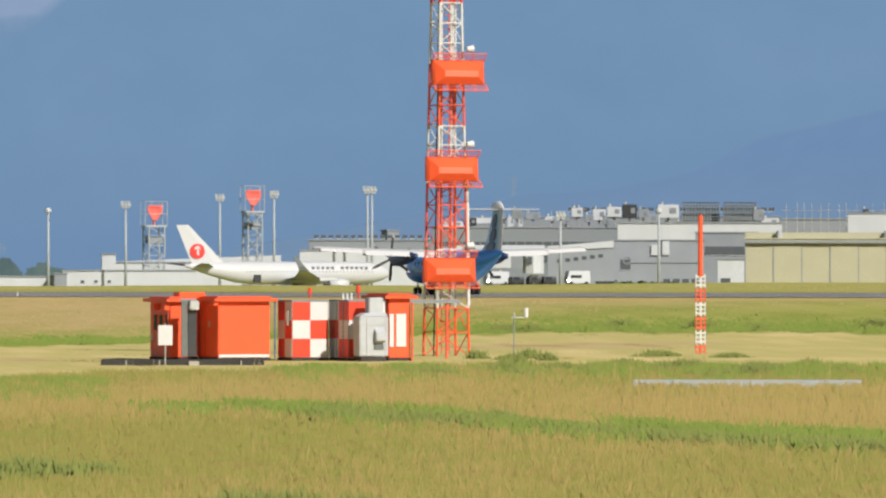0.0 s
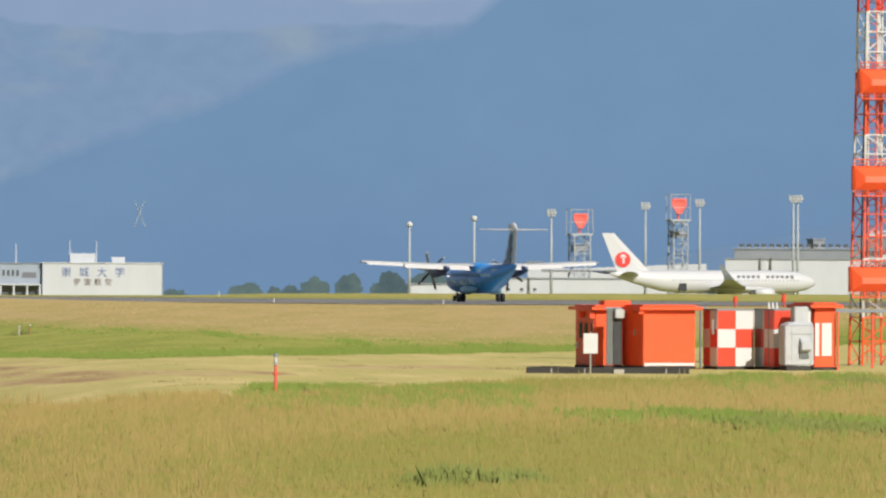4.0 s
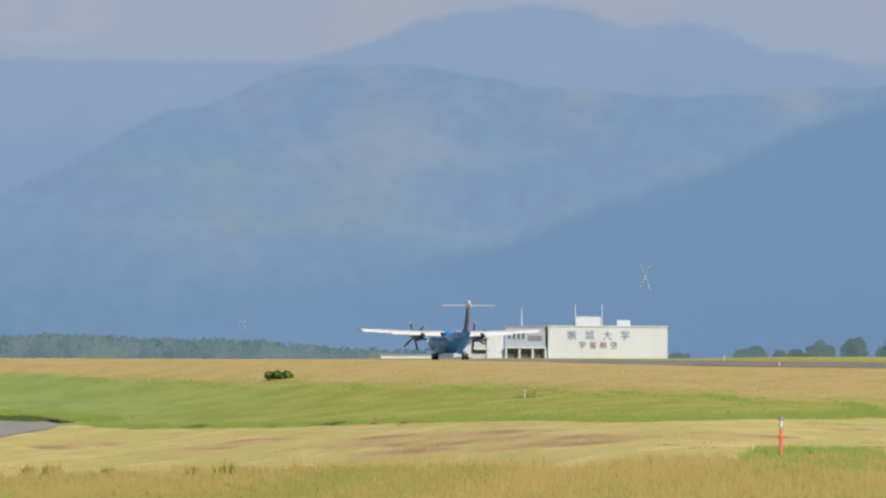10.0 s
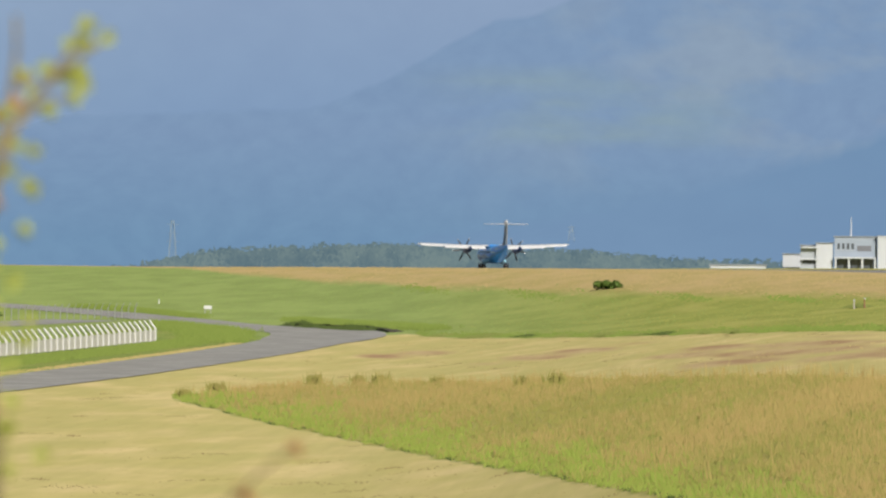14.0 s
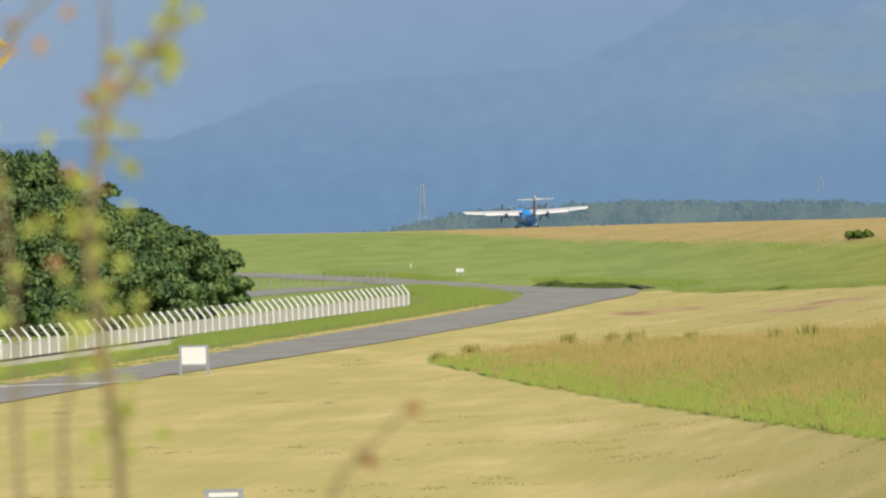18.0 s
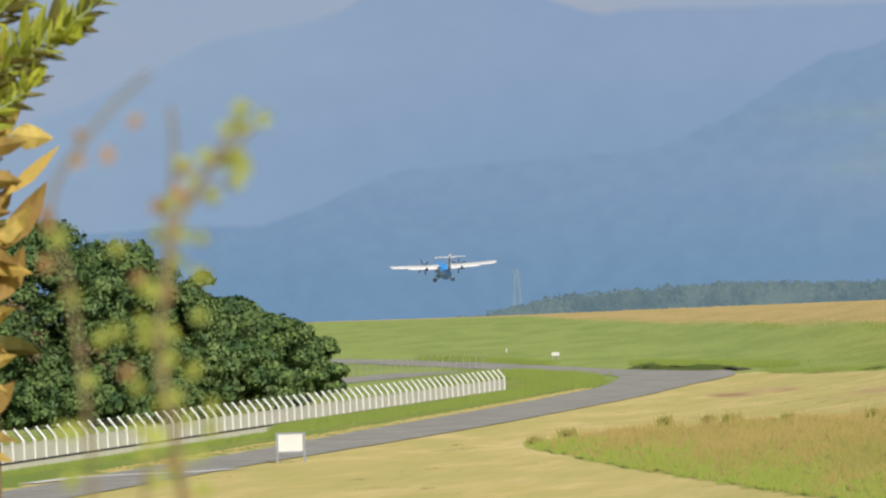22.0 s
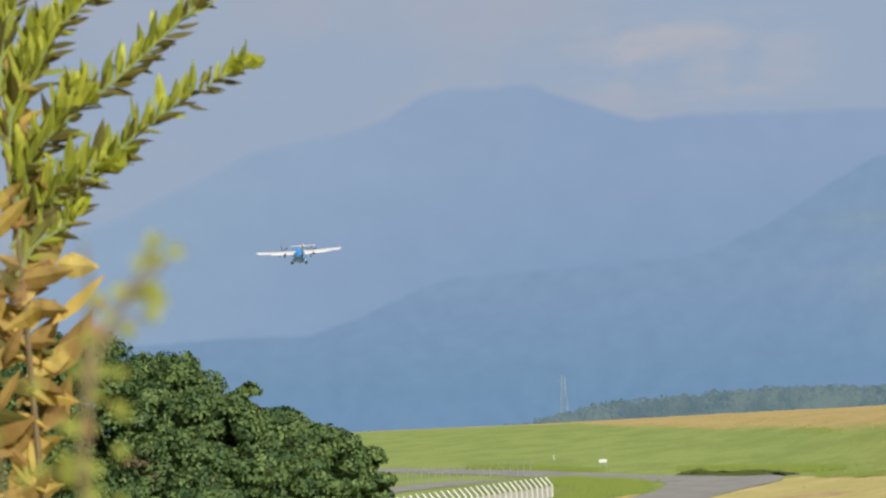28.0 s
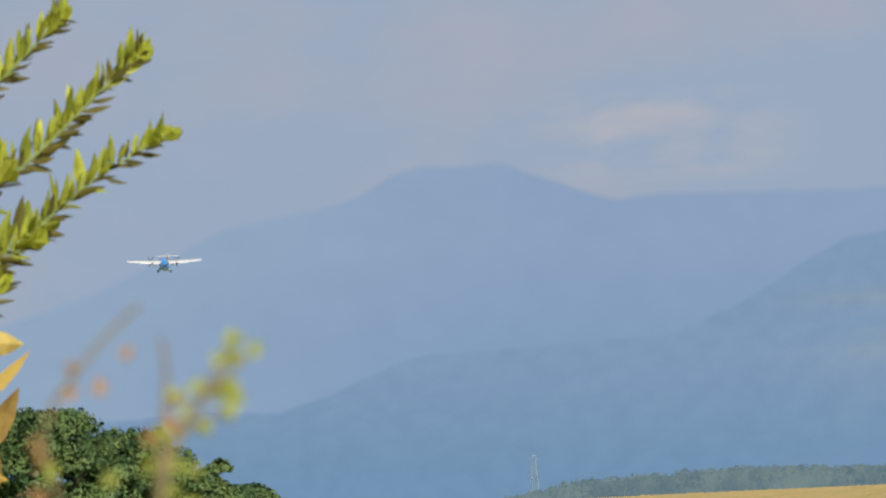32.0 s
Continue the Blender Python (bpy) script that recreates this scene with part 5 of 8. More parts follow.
def terminal():
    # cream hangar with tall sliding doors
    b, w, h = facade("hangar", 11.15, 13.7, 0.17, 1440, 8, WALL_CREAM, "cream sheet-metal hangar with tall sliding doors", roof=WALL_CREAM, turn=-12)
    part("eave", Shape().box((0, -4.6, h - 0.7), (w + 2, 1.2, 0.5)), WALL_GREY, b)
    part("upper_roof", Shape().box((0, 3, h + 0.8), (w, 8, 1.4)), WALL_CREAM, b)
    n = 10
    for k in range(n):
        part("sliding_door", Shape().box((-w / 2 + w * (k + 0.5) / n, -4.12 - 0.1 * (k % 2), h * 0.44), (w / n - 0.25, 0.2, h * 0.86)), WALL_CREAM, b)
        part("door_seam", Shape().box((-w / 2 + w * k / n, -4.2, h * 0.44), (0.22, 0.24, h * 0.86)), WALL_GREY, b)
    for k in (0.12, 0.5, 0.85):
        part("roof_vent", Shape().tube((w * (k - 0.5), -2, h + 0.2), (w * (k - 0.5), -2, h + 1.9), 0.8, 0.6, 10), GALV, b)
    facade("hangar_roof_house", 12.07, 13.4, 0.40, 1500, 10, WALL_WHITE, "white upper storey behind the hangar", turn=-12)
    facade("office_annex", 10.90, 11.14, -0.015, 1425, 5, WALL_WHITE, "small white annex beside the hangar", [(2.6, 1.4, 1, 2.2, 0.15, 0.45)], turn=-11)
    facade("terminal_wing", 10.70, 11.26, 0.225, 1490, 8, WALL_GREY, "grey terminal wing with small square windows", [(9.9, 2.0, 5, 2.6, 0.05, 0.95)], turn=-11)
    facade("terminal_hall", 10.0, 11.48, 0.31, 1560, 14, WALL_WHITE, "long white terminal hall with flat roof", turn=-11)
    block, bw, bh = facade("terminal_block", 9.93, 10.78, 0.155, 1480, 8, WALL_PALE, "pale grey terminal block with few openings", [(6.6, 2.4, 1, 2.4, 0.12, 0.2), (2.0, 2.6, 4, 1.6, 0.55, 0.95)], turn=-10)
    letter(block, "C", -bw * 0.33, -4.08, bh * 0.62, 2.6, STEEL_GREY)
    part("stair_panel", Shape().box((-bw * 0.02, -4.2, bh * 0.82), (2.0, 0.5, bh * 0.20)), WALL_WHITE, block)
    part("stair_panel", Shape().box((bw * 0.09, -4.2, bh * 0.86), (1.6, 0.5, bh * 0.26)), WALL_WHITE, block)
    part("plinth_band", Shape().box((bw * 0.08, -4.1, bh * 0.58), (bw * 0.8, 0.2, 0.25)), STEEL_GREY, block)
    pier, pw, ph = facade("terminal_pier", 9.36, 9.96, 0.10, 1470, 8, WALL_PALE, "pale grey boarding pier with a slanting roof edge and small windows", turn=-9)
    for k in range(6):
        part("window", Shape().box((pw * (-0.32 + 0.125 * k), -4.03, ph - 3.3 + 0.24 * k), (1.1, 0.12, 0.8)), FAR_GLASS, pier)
    # dark sheet on the wall, painted in for the shade under the pier
    part("underpass", Shape().box((pw * 0.36, -4.04, 1.3), (pw * 0.26, 0.2, 2.8)), DARK_STEEL, pier, "dark sheet for the shaded underpass")
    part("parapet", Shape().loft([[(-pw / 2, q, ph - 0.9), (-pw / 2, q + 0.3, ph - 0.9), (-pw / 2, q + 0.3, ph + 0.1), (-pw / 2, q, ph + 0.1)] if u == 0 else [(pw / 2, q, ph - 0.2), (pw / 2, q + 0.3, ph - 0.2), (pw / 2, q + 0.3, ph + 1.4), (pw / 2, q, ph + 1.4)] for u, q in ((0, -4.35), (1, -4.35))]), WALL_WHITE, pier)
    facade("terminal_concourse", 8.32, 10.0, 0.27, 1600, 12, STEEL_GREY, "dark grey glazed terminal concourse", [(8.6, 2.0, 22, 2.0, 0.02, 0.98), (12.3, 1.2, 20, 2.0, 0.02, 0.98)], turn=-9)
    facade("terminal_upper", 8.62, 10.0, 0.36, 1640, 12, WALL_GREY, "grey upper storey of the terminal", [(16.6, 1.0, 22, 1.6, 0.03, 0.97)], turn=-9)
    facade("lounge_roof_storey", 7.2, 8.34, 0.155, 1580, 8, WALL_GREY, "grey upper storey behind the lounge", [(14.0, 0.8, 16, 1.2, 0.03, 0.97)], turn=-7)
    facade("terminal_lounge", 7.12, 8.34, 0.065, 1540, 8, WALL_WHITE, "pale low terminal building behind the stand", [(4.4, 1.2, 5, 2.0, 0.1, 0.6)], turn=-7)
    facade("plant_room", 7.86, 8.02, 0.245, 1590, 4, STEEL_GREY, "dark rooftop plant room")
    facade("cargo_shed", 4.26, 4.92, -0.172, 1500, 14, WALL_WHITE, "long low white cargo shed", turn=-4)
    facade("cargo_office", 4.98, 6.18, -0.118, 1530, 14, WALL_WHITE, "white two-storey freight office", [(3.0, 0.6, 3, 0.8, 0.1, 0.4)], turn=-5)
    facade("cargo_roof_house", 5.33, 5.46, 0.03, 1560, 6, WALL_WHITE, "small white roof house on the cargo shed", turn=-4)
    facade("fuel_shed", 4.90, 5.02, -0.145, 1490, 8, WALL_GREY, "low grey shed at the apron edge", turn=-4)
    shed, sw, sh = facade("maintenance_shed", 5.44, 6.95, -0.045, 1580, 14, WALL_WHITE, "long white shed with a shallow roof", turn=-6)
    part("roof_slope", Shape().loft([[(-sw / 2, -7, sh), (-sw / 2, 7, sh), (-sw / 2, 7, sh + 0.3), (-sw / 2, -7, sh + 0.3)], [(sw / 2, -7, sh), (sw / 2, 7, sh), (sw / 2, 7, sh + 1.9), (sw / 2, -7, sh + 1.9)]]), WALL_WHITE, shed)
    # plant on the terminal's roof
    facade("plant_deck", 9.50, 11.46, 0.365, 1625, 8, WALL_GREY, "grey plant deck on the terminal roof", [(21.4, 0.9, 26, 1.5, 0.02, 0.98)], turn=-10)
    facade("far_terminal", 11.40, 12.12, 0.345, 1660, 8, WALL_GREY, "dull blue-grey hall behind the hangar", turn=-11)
    units = ((9.58, 9.68, 0.452, 0.37, WALL_WHITE), (9.62, 9.73, 0.452, 0.42, DARK_STEEL), (9.70, 9.78, 0.39, 0.32, WALL_GREY), (9.77, 9.89, 0.44, 0.34, WALL_WHITE), (9.90, 10.03, 0.462, 0.37, WALL_WHITE), (10.04, 10.17, 0.482, 0.36, DARK_STEEL),
             (10.18, 10.28, 0.44, 0.36, WALL_GREY), (10.23, 10.36, 0.40, 0.32, WALL_PALE), (10.36, 10.55, 0.482, 0.36, WALL_WHITE), (10.42, 10.50, 0.325, 0.30, WALL_WHITE), (10.52, 10.63, 0.325, 0.30, WALL_WHITE), (9.34, 9.47, 0.375, 0.34, WALL_WHITE), (9.04, 9.14, 0.44, 0.35, STEEL_GREY), (9.16, 9.30, 0.41, 0.35, WALL_GREY),
             (9.00, 9.06, 0.37, 0.28, WALL_WHITE), (9.09, 9.14, 0.37, 0.28, WALL_WHITE), (11.22, 11.32, 0.44, 0.34, WALL_GREY), (11.30, 11.45, 0.36, 0.30, WALL_WHITE), (12.21, 12.26, 0.44, 0.38, DARK_STEEL), (9.48, 9.57, 0.36, 0.30, WALL_GREY), (9.86, 9.93, 0.36, 0.30, STEEL_GREY), (8.72, 8.98, 0.36, 0.31, WALL_WHITE), (8.42, 8.6, 0.33, 0.28, WALL_WHITE), (8.62, 8.72, 0.36, 0.29, DARK_STEEL))
    for k, (az0, az1, el1, el0, mat) in enumerate(units):
        d = 1596 + 5 * (k % 4)
        x, y = spot((az0 + az1) / 2, d)
        gz = ground(x, y)
        za, zb = (5 + d * math.tan(radians(e)) - gz for e in (el0, el1))
        w = radians(az1 - az0) * d
        unit = thing("rooftop_unit", pose(x, y, gz, 0, 0, -9), "boxy rooftop air handling unit on a steel stand", "roof plant", "rooftop plant")
        part("casing", Shape().box((0, 0, (za + zb) / 2), (w, 2.4, zb - za)), mat, unit, bevel=0.08)
        part("vent_hood", Shape().box((w * 0.22, -1.25, zb - (zb - za) * 0.45), (w * 0.3, 0.16, (zb - za) * 0.4)), STEEL_GREY, unit)
        part("duct", Shape().tube((-w * 0.3, 0, zb - 0.1), (-w * 0.3, 0, zb + 0.7), 0.3, n=8), GALV, unit)
        part("stand", Shape().box((0, 0, za / 2), (0.5, 0.5, za)), STEEL_GREY, unit)
    for az0, az1 in ((10.565, 10.93), (10.94, 11.26)):
        x, y = spot((az0 + az1) / 2, 1600)
        w = radians(az1 - az0) * 1600
        fr = thing("roof_screen", pose(x, y, 5 + 1600 * math.tan(radians(0.38)), 0, 0, RWY), "dark steel screen frame on the terminal roof", "roof screen", "roof screens")
        for k in range(13):
            part("upright", Shape().tube((w * (k / 12 - 0.5), 0, -14), (w * (k / 12 - 0.5), 0, 3.3), 0.15, n=5), STEEL_GREY, fr)
        for q in (-1.2, 0.3, 1.8, 3.3):
            part("rail", Shape().tube((-w / 2, 0, q), (w / 2, 0, q), 0.14, n=5), DARK_STEEL, fr)
        for k in range(7):
            part("louvre", Shape().box((0, 0.5, -1.2 + 0.62 * k), (w * 0.98, 0.3, 0.42)), LOUVRE_GREY, fr)
    for az in (12.0, 12.15, 12.3, 11.75, 11.9, 12.4, 11.52, 11.62, 11.68, 12.06, 11.83, 8.97, 9.4, 9.55, 10.2, 9.98):
        x, y = spot(az, 1610)
        zg = ground(x, y)
        h = 5 + 1610 * math.tan(radians(0.5 if az > 11 else 0.42)) - zg
        a = thing("roof_aerial", pose(x, y, zg), "thin whip aerial on the terminal roof", "aerial", "roof aerials")
        part("whip", Shape().tube((0, 0, 0), (0, 0, h), 0.2, 0.06, 5), GALV, a)
        for q in (2.0, 4.0):
            part("arm", Shape().tube((-1.2, 0, h - q), (1.2, 0, h - q), 0.08, n=4), GALV, a)
    for az, d, el, head in ((4.852, 1420, 0.42, "ball"), (4.267, 1420, 0.365, "ball"), (5.55, 1515, 0.465, "flood"), (6.40, 1520, 0.53, "flood"), (6.89, 1520, 0.56, "flood"), (7.735, 1525, 0.60, "flood"), (7.775, 1527, 0.60, "flood"), (9.48, 1400, 0.37, "flood"), (10.37, 1420, 0.42, "ball")):
        light_mast(az, d, el, head)
    screen_tower(5.805, 1530, 0.28, 0.51, 5.6)
    screen_tower(6.695, 1530, 0.41, 0.65, 5.0)
    # service vehicles on the apron
    for az, d, kind in ((9.63, 1300, "van"), (9.37, 1305, "tug"), (9.24, 1305, "tug"), (9.08, 1308, "tug"), (8.90, 1312, "van"), (7.66, 1450, "tug")):
        service_vehicle(az, d, kind)
    x, y = spot(9.02, 1440)
    z = ground(x, y)
    steps = thing("boarding_bridge", pose(x, y, z, 0, 0, -9), "pale grey boarding bridge with a white rotunda", "boarding bridge")
    part("tunnel", Shape().box((-4.2, 0, 7.4), (9.0, 3, 3.6)), WALL_WHITE, steps, bevel=0.08)
    part("cab", Shape().box((-9.4, -0.3, 7.2), (2.4, 3.6, 3.8)), WALL_PALE, steps, bevel=0.1)
    part("roof_strip", Shape().box((-4.4, 0, 9.35), (11.0, 3.3, 0.5)), STEEL_GREY, steps)
    part("canopy", Shape().box((-2.0, 1.5, 10.4), (20.0, 2.0, 0.9)), WALL_WHITE, steps)
    part("rotunda", Shape().tube((5.4, 0, 4.4), (5.4, 0, 9.2), 2.4, n=8), WALL_WHITE, steps)
    part("rotunda_window", Shape().box((4.6, -2.3, 7.4), (1.0, 0.3, 1.6)), FAR_GLASS, steps)
    part("rotunda_leg", Shape().tube((5.4, 0, -0.2), (5.4, 0, 4.1), 1.1, n=12), GALV, steps)
    part("link", Shape().box((1.4, 0, 7.2), (3.4, 2.8, 3.2)), WALL_GREY, steps)
    for u in (-7.0, -2.0):
        part("leg", Shape().box((u, 0, 2.6), (0.7, 2.0, 5.6)), GALV, steps)
    for k, (az, w) in enumerate(((10.06, 5.0), (10.30, 7.0), (10.42, 5.0))):
        shrub(*spot(az, 1425), w, 2.6, 300 + k, "dull olive shrub before the terminal wall", 0.4, 700)


def service_vehicle(az, d, kind):
    x, y = spot(az, d)
    v = thing("service_" + kind, on_ground(x, y, RWY, 0.05), ("white airport service van with a lit headlight" if kind == "van" else "dark grey low apron tug with dark tyres"), kind, "apron vehicles")
    hi, mat = (3.0, WALL_WHITE) if kind == "van" else (1.9, DARK_STEEL)
    k = 1.0 if kind == "van" else 0.55
    part("body", Shape().loft([[(-2.6 * k, -1, 0.5), (2.6 * k, -1, 0.5), (2.6 * k, 1, 0.5), (-2.6 * k, 1, 0.5)], [(-2.6 * k, -1, 1.4), (2.6 * k, -1, 1.4), (2.6 * k, 1, 1.4), (-2.6 * k, 1, 1.4)], [(-2.1 * k, -0.9, hi), (2.5 * k, -0.9, hi), (2.5 * k, 0.9, hi), (-2.1 * k, 0.9, hi)]]), mat, v, bevel=0.06)
    part("windscreen", Shape().box((-0.6 * k, -0.97, 1.5 + 0.3 * (hi - 1.9)), (2.4 * k, 0.06, 0.6)), GLASS_DARK, v)
    for u in (-1.7 * k, 1.7 * k):
        for q in (-0.95, 0.95):
            part("tyre", Shape().tube((u, q - 0.12, 0.42), (u, q + 0.12, 0.42), 0.42, n=14), RUBBER, v)
    if kind == "van":
        part("headlight", Shape().tube((-2.3, -1.0, 1.0), (-2.3, -1.08, 1.0), 0.22, n=12), HEADLIGHT, v, "lit headlight")


def campus():
    """White flat-roofed college building with lettering, and its hall and gate house."""
    b, w, h = facade("college_building", 0.957, 2.04, 0.005, 1780, 18, WALL_WHITE, "white flat-roofed college building with blue wall lettering", roof=WALL_WHITE, category="building", turn=-3)
    part("roof_house", Shape().box((-w * 0.17, 0, h + 1.4), (w * 0.21, 7, 2.8)), WALL_WHITE, b, bevel=0.05)
    part("roof_house", Shape().box((w * 0.13, 0, h + 0.9), (w * 0.11, 5, 1.9)), WALL_WHITE, b, bevel=0.05)
    for u in (-0.28, -0.055):
        part("aerial", Shape().tube((w * u, 0, h), (w * u, 0, h + 6.4), 0.18, 0.1, 6), WALL_WHITE, b)
    for k, ch in enumerate("崇城大学"):
        letter(b, ch, -w * 0.30 + k * w * 0.15, -9.08, h - 2.45, 2.9, INK_BLUE)
    for k, ch in enumerate("宇宙航空"):
        letter(b, ch, -w * 0.21 + k * w * 0.088, -9.08, h - 5.2, 2.1, INK_BROWN)
    for k in range(2):
        part("vent", Shape().box((-w * 0.14 + k * w * 0.13, -9.03, 0.4), (2.2, 0.1, 0.5)), STEEL_GREY, b)
    hall, w2, h2 = facade("college_hall", 0.565, 0.953, 0.0, 1784, 22, HALL_BLUE, "pale blue-grey college hall with tall narrow windows and open ground floor", [(h * 0.80, 1.7, 4, 0.7, 0.05, 0.5)], turn=-2)
    part("name_band", Shape().box((w2 * 0.22, -11.05, h2 * 0.74), (w2 * 0.34, 0.1, 1.5)), INK_GREY, hall, "dark unreadable wall lettering")
    # dark panels stand in for the shade of the open ground floor
    for u, ww in ((-0.30, 0.30), (0.02, 0.26), (0.34, 0.28)):
        part("bay_shade", Shape().box((w2 * u, -11.04, h2 * 0.24), (w2 * ww, 0.12, h2 * 0.48)), FAR_GLASS, hall)
    part("canopy", Shape().box((0, -12.2, h2 * 0.52), (w2, 2.6, 0.35)), WALL_WHITE, hall)
    for u in (-0.46, -0.14, 0.18, 0.49):
        part("column", Shape().box((w2 * u, -13.0, h2 * 0.25), (0.5, 0.5, h2 * 0.52)), WALL_WHITE, hall)
    part("aerial", Shape().tube((-w2 * 0.12, 0, h2), (-w2 * 0.12, 0, h2 + 5.6), 0.22, 0.12, 6), WALL_WHITE, hall)
    facade("college_stair_tower", 0.40, 0.555, -0.06, 1775, 5, WALL_WHITE, "white stair tower of the college", [(1.6, 1.6, 3, 0.8, 0.2, 0.95)], turn=-2)
    lobby, lw, lh = facade("college_lobby", 0.26, 0.42, -0.08, 1776, 5, MAST_GREY, "grey lobby with a dark window band", [(5.4, 1.6, 1, 3.6, 0.1, 0.9)], turn=-2)
    for k, (q, o) in enumerate(((0.32, 0.0), (0.62, 0.5), (0.95, 1.0))):
        part("balcony_slab", Shape().box((0.4 * o, -3.1, lh * q), (lw + 0.8 - o, 1.6, 0.45)), WALL_WHITE, lobby)
    facade("college_garage", 0.10, 0.28, -0.16, 1790, 6, WALL_WHITE, "low white garage beside the college", turn=-2)
    facade("field_wall", -0.555, -0.05, -0.262, 1640, 3, WALL_WHITE, "long low white boundary wall", category="wall", turn=-2)


def letter(b, ch, x, y, z, size, ink):
    """One raised wall character, from the built-in font."""
    c = bpy.data.curves.new("letter", "FONT")
    c.body, c.size, c.align_x, c.extrude = ch, size, "CENTER", 0.06
    ob = new("letter", c)
    dg = bpy.context.evaluated_depsgraph_get()
    me = bpy.data.meshes.new_from_object(ob.evaluated_get(dg))
    bpy.data.objects.remove(ob)
    me.materials.clear()
    me.materials.append(ink)
    made = new("letter", me)
    made.parent = b
    made.matrix_basis = pose(x, y, z - size * 0.35, 90, 0, 0)


# ---- fence, road signs and small field things ----
def boundary_fence():
    a, b = Vector((-57.6, 277.0)), Vector((-46.6, 480.7))
    way = (b - a).normalized()
    n = int((b - a).length / 2.5)
    fence = thing("boundary_fence", pose(0, 0, 0), "white steel boundary fence with slanted arms on a concrete kerb", "fence")
    post = Shape().box((0, 0, 0.62), (0.14, 0.14, 1.7)).tube((0, 0, 1.42), (-0.5, 0, 2.05), 0.08, n=4).mesh("post", WHITE)
    bars = Shape()
    for k in range(24):
        bars.box((0, -1.2 + k * 0.104, 0.86), (0.012, 0.099, 0.86))
    bars.box((0, 0, 1.3), (0.05, 2.42, 0.06)).box((0, 0, 0.45), (0.05, 2.42, 0.05))
    panel = bars.mesh("panel", FENCE_GREY)
    kerb = Shape().box((0, 0, 0.0), (0.2, 2.48, 0.72)).mesh("kerb", KERB_PALE)
    # dark strip put in for the shaded gap between panel and kerb
    rail = Shape().box((0.0, 0, 0.42), (0.17, 2.44, 0.115)).mesh("gap_shade", DARK_CONCRETE)
    wire = Shape()
    for q in (0.35, 0.65, 0.95):
        wire.tube((-0.42 * q, -1.25, 1.5 + 0.52 * q), (-0.42 * q, 1.25, 1.5 + 0.52 * q), 0.008, n=3)
    wires = wire.mesh("barbed_wire", GALV)
    turn = -math.degrees(math.atan2(way.x, way.y))

    def run(p0, d, count, step, rot, post, closed=True, lift=0.17):
        for k in range(count + 1):
            c = p0 + d * (k * step)
            m = on_ground(c.x, c.y, rot, lift)
            o = new("post", post)
            o.parent, o.matrix_basis = fence, m
            if k < count:
                c = p0 + d * ((k + 0.5) * step)
                m = on_ground(c.x, c.y, rot, lift)
                for nm, me in () if not closed else (("panel", panel), ("gap_shade", rail), ("kerb", kerb), ("barbed_wire", wires)):
                    o = new(nm, me)
                    o.parent, o.matrix_basis = fence, m
    run(a, way, n, 2.5, turn, post)
    thin_post = Shape().box((0, 0, 0.5), (0.06, 0.06, 1.0)).tube((0, 0, 1.0), (-0.3, 0, 1.4), 0.04, n=4).mesh("post", GALV)
    way2 = Vector((-11.9, -15.5)).normalized()
    run(Vector((-58.4, 580.1)), way2, 24, 0.9, -math.degrees(math.atan2(way2.x, way2.y)), thin_post, False, 0.0)


def sign_board(x, y, w, h, leg, turn, label):
    s = thing("sign_board", on_ground(x, y, turn), label, "sign", "roadside signs")
    part("board", Shape().box((0, -0.05, leg + h / 2), (w, 0.04, h)), WHITE, s, bevel=0.008)
    for q in (leg + h + 0.02, leg + 0.02):
        part("rail", Shape().box((0, -0.06, q), (w + 0.1, 0.06, 0.08)), WALL_GREY, s)
    for u in (-w / 2 + 0.02, w / 2 - 0.02):
        part("leg", Shape().box((u, -0.07, (leg + h) / 2 - 0.1), (0.12, 0.07, leg + h + 0.25)), WALL_GREY, s)


